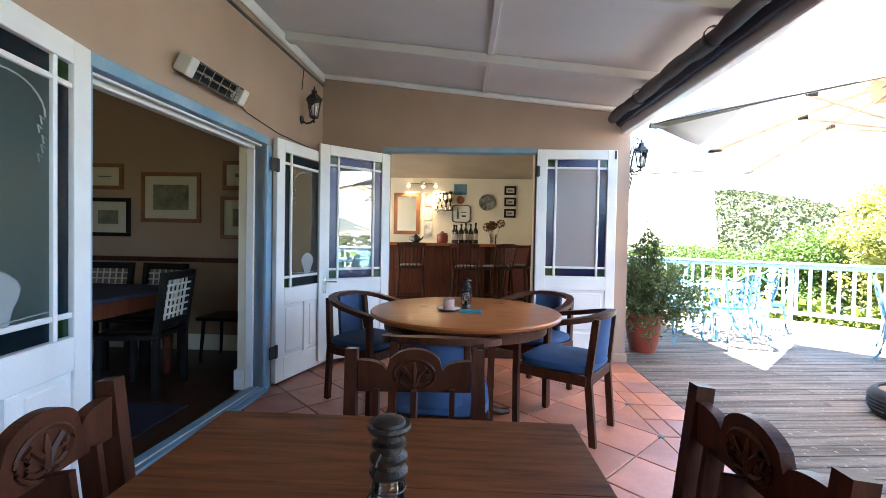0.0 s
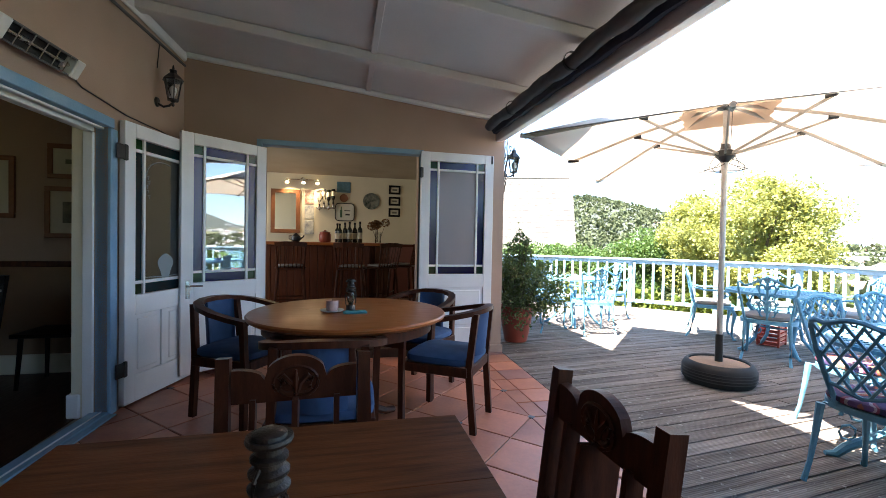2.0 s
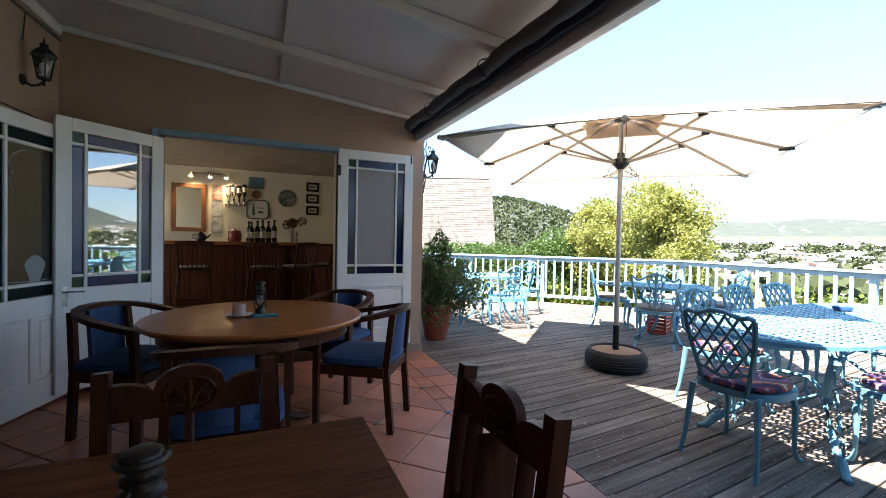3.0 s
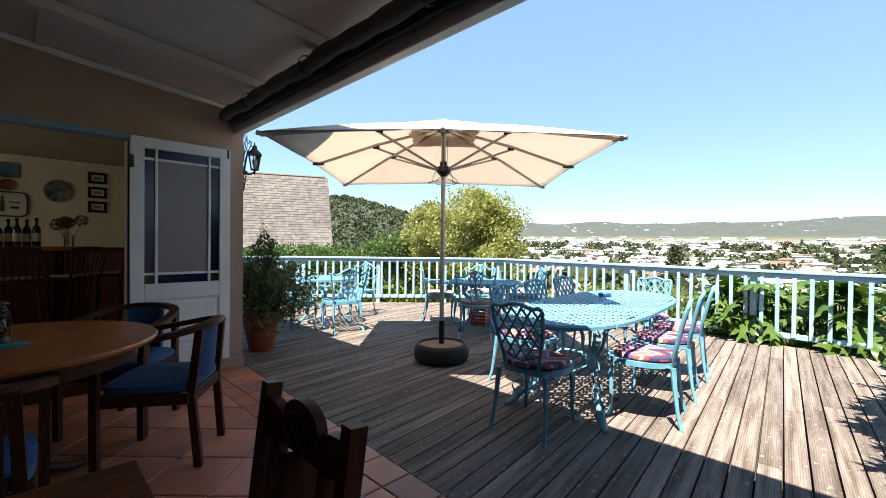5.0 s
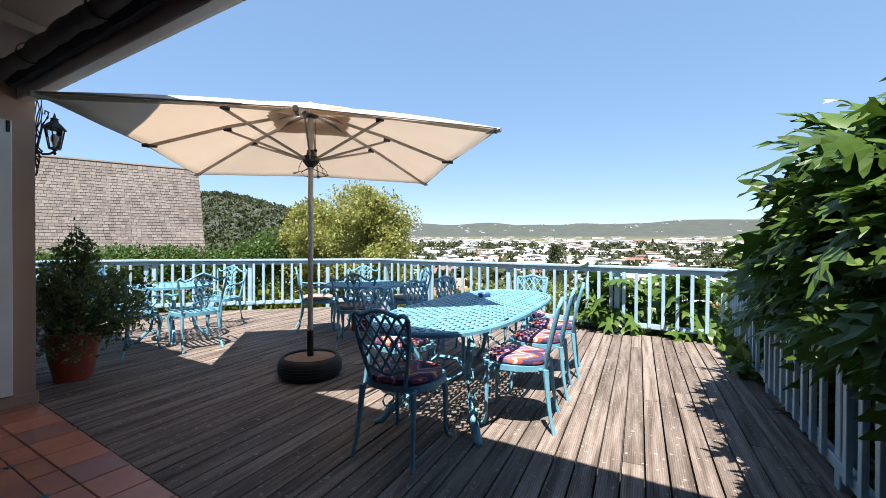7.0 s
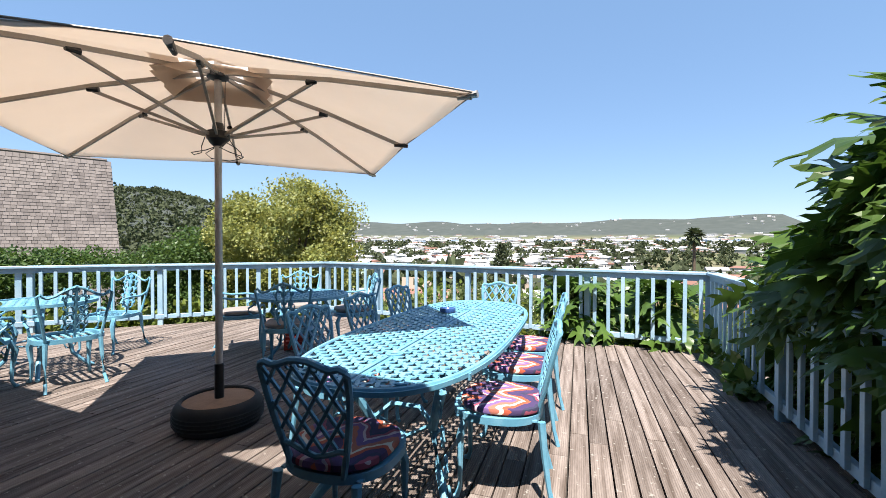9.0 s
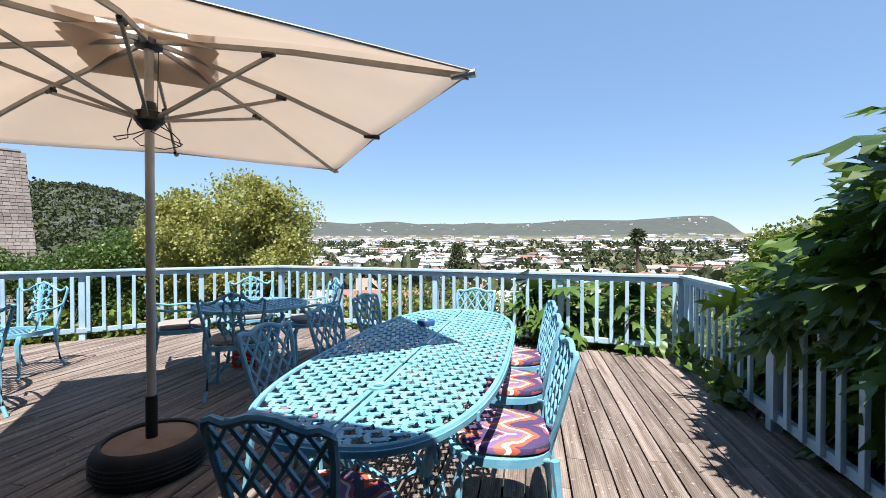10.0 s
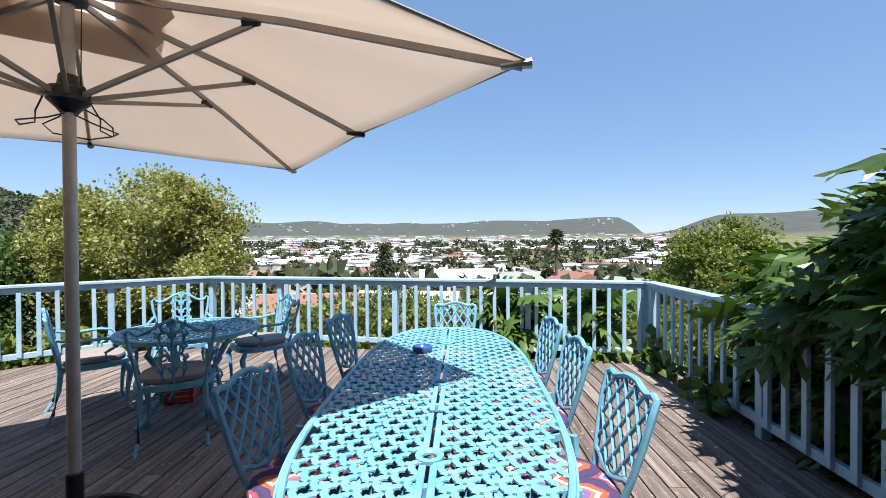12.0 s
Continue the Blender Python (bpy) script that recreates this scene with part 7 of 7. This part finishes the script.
# ---- town ----
M_TW = mat("town_white_wall", (0.42, 0.41, 0.40), 0.85, var=0.1, island=0.12, rand=0.1, bump=0)
M_TR = [mat("town_roof_white", (0.44, 0.45, 0.46), 0.7, var=0.08, bump=0, rand=0.1, island=0.1), mat("town_roof_grey", (0.25, 0.25, 0.26), 0.8, var=0.1, bump=0, rand=0.1, island=0.12),
        mat("town_roof_red", (0.23, 0.115, 0.085), 0.8, var=0.1, bump=0, rand=0.1, island=0.12), mat("town_roof_green", (0.20, 0.27, 0.20), 0.8, var=0.1, bump=0, rand=0.1), mat("town_roof_brown", (0.22, 0.17, 0.13), 0.8, var=0.1, bump=0, rand=0.1)]
M_PANE = mat("dark_window", (0.03, 0.04, 0.05), 0.15, var=0.1, bump=0)


def gable(w, d, h, rise, eave=0.4):
    bm = B()
    e = eave
    v = [bm.verts.new(p) for p in ((-w / 2 - e, -d / 2 - e, h), (w / 2 + e, -d / 2 - e, h), (w / 2 + e, d / 2 + e, h), (-w / 2 - e, d / 2 + e, h), (-w / 2 - e, 0, h + rise), (w / 2 + e, 0, h + rise))]
    for f in ((0, 1, 5, 4), (2, 3, 4, 5), (3, 0, 4), (1, 2, 5), (3, 2, 1, 0)):
        bm.faces.new([v[i] for i in f])
    return bm


def house(m, w, d, h, rise, roof, label):
    t = thing("house", m, label, "house", "town houses")
    part("wall", box(B(), -w / 2, -d / 2, -6, w / 2, d / 2, h), M_TW, t, sm=0)
    part("roof", gable(w, d, h, rise), roof, t, sm=0)
    for k in range(max(2, int(w / 3.5))):
        x = -w / 2 + (k + 0.5) * w / max(2, int(w / 3.5))
        for s in (-1, 1):
            part("window", box(B(), x - 0.6, s * d / 2 - 0.05, h * 0.35, x + 0.6, s * d / 2 + 0.05, h * 0.75), M_PANE, t, sm=0)
    return t


kinds = []
spec = [(12, 9, 3.0, 2.2, 0), (15, 9, 3.2, 2.4, 1), (11, 8, 5.4, 2.0, 2), (14, 10, 3.0, 2.6, 3), (18, 10, 5.6, 2.2, 0), (13, 9, 3.2, 2.4, 4), (30, 18, 6.0, 1.4, 0)]
names = ["white", "grey", "red tiled", "green", "white", "brown", "low-pitched white"]
rt_ = random.Random(17)
spots = []


def free(x, y, gap):
    if any((x - a) ** 2 + (y - b) ** 2 < gap * gap for a, b in spots):
        return False
    spots.append((x, y))
    return True


for i, (w, d, h, rise, c) in enumerate(spec):
    while True:
        r, a = rt_.uniform(150, 330), radians(rt_.uniform(-22, 44))
        x, y = 3 + r * math.cos(a), 2 + r * math.sin(a)
        if free(x, y, 24):
            break
    kinds.append(house(pose(x, y, ground_z(x, y), 0, 0, rt_.uniform(0, 180)), w, d, h, rise, M_TR[c], "white-walled town house with a %s roof" % names[i]))
for r, a, kd in ((42, 24, 2), (52, 12, 0), (47, 2, 5), (60, -8, 2), (64, 20, 4), (58, 33, 1), (70, 6, 0), (72, 28, 3), (78, -3, 4), (66, -16, 0)):
    x, y = 3 + r * math.cos(radians(a)), 2 + r * math.sin(radians(a))
    if free(x, y, 12):
        copy_thing(kinds[kd], pose(x, y, ground_z(x, y) - (4.6 if kd in (2, 4) else 2.2), 0, 0, a + 80))
made = tries = 0
while made < 110 and tries < 4000:
    tries += 1
    r, a = rt_.uniform(75, 400), radians(rt_.uniform(-26, 46))
    x, y = 3 + r * math.cos(a), 2 + r * math.sin(a)
    if r < 160 and (rt_.random() < 0.5 or land_z(x, y) > -9):
        continue
    big = r > 230 and rt_.random() < 0.10
    if free(x, y, 34 if big else 19):
        copy_thing(kinds[6 if big else rt_.randrange(6)], pose(x, y, ground_z(x, y) + 0.2, 0, 0, rt_.choice((10, 100, 35, 125)) + rt_.uniform(-8, 8)))
        made += 1

# the far town, joined
far_v, far_f = [[], [], []], [[], [], []]


def add_far(kind, x, y, z, w, d, h, rise, a):
    c, s = math.cos(a), math.sin(a)
    for half, (v, f) in enumerate(((far_v[2], far_f[2]), (far_v[kind], far_f[kind]))):
        n0 = len(v)
        pts = [(-w, -d, -3), (w, -d, -3), (w, d, -3), (-w, d, -3), (-w, -d, h), (w, -d, h), (w, d, h), (-w, d, h)] if half == 0 else [(-w - .5, -d - .5, h), (w + .5, -d - .5, h), (w + .5, d + .5, h), (-w - .5, d + .5, h), (-w - .5, 0, h + rise), (w + .5, 0, h + rise)]
        v += [(x + px * c - py * s, y + px * s + py * c, z + pz) for px, py, pz in pts]
        f += [tuple(n0 + q for q in g) for g in (((0, 1, 5, 4), (1, 2, 6, 5), (2, 3, 7, 6), (3, 0, 4, 7)) if half == 0 else ((0, 1, 5, 4), (2, 3, 4, 5), (3, 0, 4), (1, 2, 5)))]


for k in range(2600):
    r = 400 + 1900 * rt_.random() ** 1.3
    a = radians(rt_.uniform(-24, 50))
    x, y = 3 + r * math.cos(a), 2 + r * math.sin(a)
    z = ground_z(x, y)
    if land_z(x, y) > -18 and rt_.random() < 0.8 or noise.noise((x * 0.006, y * 0.006, 4.0)) < -0.12:
        continue
    g = 1 + r / 1600
    big = rt_.random() < 0.08
    add_far(0 if rt_.random() < 0.84 else 1, x, y, max(z, -31 + climb_at(r)), rt_.uniform(5, 9) * g * (2.2 if big else 1), rt_.uniform(4, 6) * g * (1.6 if big else 1), rt_.uniform(2.6, 6), rt_.uniform(0.8, 2.4), rt_.uniform(0, 3.14))
for k in range(260):
    a = radians(rt_.uniform(-17, 42) if k % 3 else rt_.uniform(30, 42))
    r = rt_.uniform(2500, 3200)
    x, y = 3 + r * math.cos(a), 2 + r * math.sin(a)
    if noise.noise((x * 0.004, y * 0.004, 9.0)) < 0.05:
        continue
    add_far(0, x, y, ground_z(x, y), rt_.uniform(6, 11), 5, 4, 1.6, rt_.uniform(0, 3.14))
for nm, i, mt, lab in (("far_pale_roofs", 0, M_TR[0], "pale roofs of the far town"), ("far_dark_roofs", 1, M_TR[2], "dull red roofs of the far town"), ("far_walls", 2, M_TW, "white walls of the far town")):
    me = bpy.data.meshes.new(nm)
    me.from_pydata(far_v[i], [], far_f[i])
    tagged(part(nm, me, mt, None, sm=0), lab, "buildings", "", "stuff")

# trees through the town, on the wooded hill and along the ridges
rng = np.random.default_rng(31)
P3, S3 = [], []
for k in range(6400):
    u = k / 6400
    if u < 0.2:
        r, a = 60 + 1100 * rng.random() ** 1.2, radians(rng.uniform(-28, 50))
    else:
        r, a = rng.uniform(260, 900), radians(rng.uniform(40, 100))
    x, y = 3 + r * math.cos(a), 2 + r * math.sin(a)
    if any((x - p) ** 2 + (y - q) ** 2 < 64 for p, q in spots) and u < 0.2:
        continue
    z, s = ground_z(x, y), rng.uniform(1.8, 4.2) * ((1 + r / 900) if u < 0.2 else 1.25)
    cnt = 34 if u < 0.2 else 16
    d = rng.normal(size=(cnt, 3))
    d /= np.linalg.norm(d, axis=1)[:, None]
    P3.append(np.array([x, y, z + s * 0.8]) + d * np.array([s, s, s * 0.85]) * (0.55 + 0.45 * rng.random(cnt))[:, None])
    S3.append(np.full(cnt, s * 0.75))
P3, S3 = np.concatenate(P3), np.concatenate(S3)
tagged(part("far_trees", leaf_cloud(P3, S3 * (0.6 + 0.7 * rng.random(len(S3))), rng, ratio=0.5), M_LEAFT, None, sm=0), "dark green trees scattered through the town and hill", "trees", "", "stuff")

# tall palm and layered conifer standing over the roofs
gx, gy = 101.0, -11.5
palm = thing("palm_tree", pose(gx, gy, ground_z(gx, gy)), "tall fan palm with a shaggy head above the roofs", "tree")
ph = 3.2 - ground_z(gx, gy)
part("trunk", tube(B(), [(0, 0, 0), (0.15, 0, ph * 0.5), (0, 0, ph)], [0.4, 0.3, 0.28], 8), M_BARK, palm)
verts, faces = [], []
for k in range(70):
    a, el = rng.uniform(0, 6.28), rng.uniform(-1.1, 1.2)
    d = Vector((math.cos(a) * math.cos(el), math.sin(a) * math.cos(el), math.sin(el)))
    s = d.cross(Vector((0, 0, 1))).normalized() * 0.45
    o = Vector((0, 0, ph))
    n0 = len(verts)
    verts += [o + d * 0.3, o + d * 1.4 + s, o + d * 2.3 - Vector((0, 0, 0.5)), o + d * 1.4 - s]
    faces += [(n0, n0 + 1, n0 + 2), (n0, n0 + 2, n0 + 3)]
me = bpy.data.meshes.new("fronds")
me.from_pydata(verts, [], faces)
part("fronds", me, M_LEAFT, palm, "stiff fan fronds", sm=0)
gx, gy = 104.0, 30.0
pine = thing("conifer", pose(gx, gy, ground_z(gx, gy)), "dark layered conifer above the roofs", "tree")
ph = 1.8 - ground_z(gx, gy)
part("trunk", rod(B(), (0, 0, 0), (0, 0, ph), 0.35, 0.05, 8), M_BARK, pine)
pp = []
for k in range(15):
    f = k / 15
    z, w = ph * (0.28 + 0.7 * f), 3.6 * (1 - f) ** 0.8 + 0.3
    for q in range(11):
        a = q * 0.571 + k
        for e in range(12):
            g = (e + 1) / 12
            pp.append((math.cos(a) * w * g + rng.normal() * 0.12, math.sin(a) * w * g + rng.normal() * 0.12, z + 0.25 * g + rng.normal() * 0.1))
pp = np.array(pp)
part("needles", leaf_cloud(pp, 0.6 * (0.6 + 0.7 * rng.random(len(pp))), rng), M_LEAFT, pine, sm=0)

# white church and a cypress on the left
ax_, ay_ = 3 + 190 * math.cos(radians(52.5)), 2 + 190 * math.sin(radians(52.5))
church = thing("church", pose(ax_, ay_, ground_z(ax_, ay_), 0, 0, 20), "small white church with a pointed spire", "church")
ch_h = 0.5 - ground_z(ax_, ay_)
part("tower", box(B(), -2, -2, -2, 2, 2, ch_h), M_TW, church, sm=0)
part("spire", rod(B(), (0, 0, ch_h), (0, 0, ch_h + 7), 2.2, 0.05, 4), M_TR[1], church, sm=0)
part("nave", box(B(), 2.02, -4, -2, 16, 4, ch_h - 7), M_TW, church, sm=0)
part("nave_roof", gable(14, 8, ch_h - 7, 3), M_TR[1], church, sm=0).location = (9.05, 0, 0.02)
rng = np.random.default_rng(41)
cx_, cy_ = 3 + 62 * math.cos(radians(54.2)), 2 + 62 * math.sin(radians(54.2))
cyp = thing("cypress", pose(cx_, cy_, ground_z(cx_, cy_)), "narrow dark cypress beyond the hedge", "tree")
ch2 = 2.6 - ground_z(cx_, cy_)
part("trunk", rod(B(), (0, 0, 0), (0, 0, ch2 * 0.9), 0.2, 0.03, 7), M_BARK, cyp)
w_ = rng.random(1800)
ang_ = rng.uniform(0, 6.28, 1800)
rad_ = 0.95 * np.sin(np.pi * (0.12 + 0.86 * w_)) ** 0.7 * (0.7 + 0.3 * rng.random(1800))
pp = np.stack([rad_ * np.cos(ang_), rad_ * np.sin(ang_), ch2 * (0.1 + 0.9 * w_)], 1)
part("foliage", leaf_cloud(pp, 0.32 * (0.6 + 0.7 * rng.random(1800)), rng, up=1.2), M_LEAFT, cyp, sm=0)

# creeper sprigs at the foot of the side rail
sp_ = []
for k in range(34):
    f = rng.random() ** 1.2
    x = 6.75 - 1.5 * f
    sp_.append(np.array([x, rail_y(x) + rng.uniform(-0.12, 0.14), rng.uniform(0.04, 0.42) * (1 - 0.5 * f)]) + rng.normal(size=(7, 3)) * 0.04)
sp_ = np.concatenate(sp_)
tagged(part("creeper", leaf_cloud(sp_, 0.11 * (0.6 + 0.8 * rng.random(len(sp_))), rng, ratio=0.5), M_LEAFP, None, sm=0), "leafy creeper at the foot of the side rail", "creeper", "", "stuff")


# ---- floor pieces ----
def clip_poly(poly, inside_pts):
    """Sutherland-Hodgman: poly clipped by a convex counter-clockwise outline."""
    out = poly
    for i in range(len(inside_pts)):
        a, b = inside_pts[i], inside_pts[(i + 1) % len(inside_pts)]
        ex, ey = b[0] - a[0], b[1] - a[1]
        side = [ex * (p[1] - a[1]) - ey * (p[0] - a[0]) for p in out]
        nxt = []
        for j in range(len(out)):
            p, q, sp, sq = out[j], out[(j + 1) % len(out)], side[j], side[(j + 1) % len(out)]
            if sp >= 0:
                nxt.append(p)
            if sp * sq < 0:
                t = sp / (sp - sq)
                nxt.append((p[0] + (q[0] - p[0]) * t, p[1] + (q[1] - p[1]) * t))
        out = nxt
        if len(out) < 3:
            return []
    return out


def edge_x(y):
    """The line where the tiles meet the deck."""
    return 1.70 + 0.04 * (y - 2.0)


DECK_EDGE = [(edge_x(-2.6) + 0.006, -2.6), (1.9, -2.6), (RC[0] + 0.03, RC[1] - 0.06), (RB[0] + 0.03, RB[1]), (RL[0], RL[1] + 0.05), (RE[0], RE[1] + 0.1), (edge_x(9.3) + 0.006, 9.3)]
deck = structure("deck", slab(B(), [(x + 0.01, y) for x, y in DECK_EDGE], -0.2, -0.06), M_UNDER, "weathered grey timber deck")
ang = radians(6.0)
ca, sa = math.cos(ang), math.sin(ang)
WB = 0.119
rnd = random.Random(5)
for i in range(-19, 97):
    v0, v1 = i * WB, i * WB + WB - 0.011
    cut = [1.2 + rnd.random() * 1.5]
    while cut[-1] < 8.5:
        cut.append(cut[-1] + rnd.choice((2.4, 3.0, 3.6)))
    u0 = -1.0
    for u1 in cut:
        raw = [(u0 + 0.003, v0), (u1 - 0.003, v0), (u1 - 0.003, v1), (u0 + 0.003, v1)]
        u0 = u1
        quad = [(2.0 + u * ca - v * sa, u * sa + v * ca) for u, v in raw]
        cl = clip_poly(quad, DECK_EDGE)
        if len(cl) < 3:
            continue
        cx, cy = sum(p[0] for p in cl) / len(cl), sum(p[1] for p in cl) / len(cl)
        loc = [((x - cx) * ca + (y - cy) * sa, -(x - cx) * sa + (y - cy) * ca) for x, y in cl]
        if max(p[0] for p in loc) - min(p[0] for p in loc) < 0.04:
            continue
        bm = slab(B(), loc, -0.035, 0.0)
        ob = part("deck_board", bm, M_DECK, deck, sm=0)
        ob.matrix_world = pose(cx, cy, rnd.uniform(-0.002, 0.0015), rnd.uniform(-0.3, 0.3), 0, 6.0)

# terrace tiles: a diagonal field, small slate insets and a straight border beside the deck
floor = structure("floor", box(B(), -1.5, -2.4, -0.03, 1.6, FAR - 0.02, -0.012), M_GROUT, "terracotta tiled terrace floor")
P = 0.519
S = P / math.sqrt(2)
BORDER = 1.374


def tile_mesh(poly, h=0.004, g=0.004):
    """A tile of that outline with a softened edge."""
    bm = B()
    cx, cy = sum(p[0] for p in poly) / len(poly), sum(p[1] for p in poly) / len(poly)
    rings = []
    for shrink, z in ((g, -0.008), (g, h - 0.003), (g + 0.004, h)):
        ring = []
        for x, y in poly:
            d = math.hypot(x - cx, y - cy) or 1
            k = max(0.05, 1 - shrink * 1.4 / d)
            ring.append(bm.verts.new((cx + (x - cx) * k, cy + (y - cy) * k, z)))
        rings.append(ring)
    c = len(poly)
    for a, b in zip(rings, rings[1:]):
        for j in range(c):
            bm.faces.new((a[j], a[(j + 1) % c], b[(j + 1) % c], b[j]))
    bm.faces.new(rings[-1])
    return mesh("tile", bm)


INS = 0.032
whole = tile_mesh([(P / 2, 0), (0, P / 2), (-P / 2, 0), (0, -P / 2)])
inset = tile_mesh([(INS, 0), (0, INS), (-INS, 0), (0, -INS)], 0.0045, 0.002)
Y0 = 3.331
field = [(-1.42, -2.4), (BORDER, -2.4), (BORDER, FAR), (-1.40, FAR)]
for i in range(-7, 1):
    for j in range(-13, 5):
        for hx, hy in ((0, 0), (0.5, 0.5)):
            cx, cy = BORDER + (i + hx) * P, Y0 + (j + hy) * P + P / 2
            quad = [(cx + P / 2, cy), (cx, cy + P / 2), (cx - P / 2, cy), (cx, cy - P / 2)]
            cl = clip_poly(quad, field)
            if len(cl) < 3:
                continue
            xs = [p[0] for p in cl]
            if max(xs) - min(xs) < 0.05:
                continue
            same = len(cl) == 4 and max(abs(a[0] - b[0]) + abs(a[1] - b[1]) for a, b in zip(sorted(cl), sorted(quad))) < 1e-4
            me = whole if same else tile_mesh([(x - cx, y - cy) for x, y in cl])
            ob = part("tile", me, M_TILE, floor, sm=0)
            ob.matrix_world = pose(cx, cy, rnd.uniform(-0.001, 0.001), rnd.uniform(-0.15, 0.15), rnd.uniform(-0.15, 0.15), 0)
for i in range(-5, 1):
    for j in range(-10, 3):
        if i == 0 or (i + j) % 2 == 0:
            ob = part("inset_tile", inset, M_INSET, floor, sm=0)
            ob.matrix_world = pose(BORDER + i * P, Y0 + j * P, 0.0035)
for j in range(-11, 3):
    y0, y1 = Y0 + j * P, Y0 + (j + 1) * P
    for a, b in ((y0, (y0 + y1) / 2), ((y0 + y1) / 2, y1)):
        for k, (x0, x1) in enumerate(((BORDER, BORDER + 0.13), (BORDER + 0.13, None))):
            q = [(x0, a), (x1 or edge_x(a), a), (x1 or edge_x(b), b), (x0, b)]
            q = clip_poly(q, [(-2, -2.4), (3, -2.4), (3, FAR - 0.03), (-2, FAR - 0.03)])
            if len(q) < 3:
                continue
            cx, cy = sum(p[0] for p in q) / len(q), sum(p[1] for p in q) / len(q)
            ob = part("border_tile", tile_mesh([(x - cx, y - cy) for x, y in q]), M_TILE2 if k and rnd.random() < 0.6 else M_TILE, floor, sm=0)
            ob.matrix_world = pose(cx, cy, rnd.uniform(-0.001, 0.001))
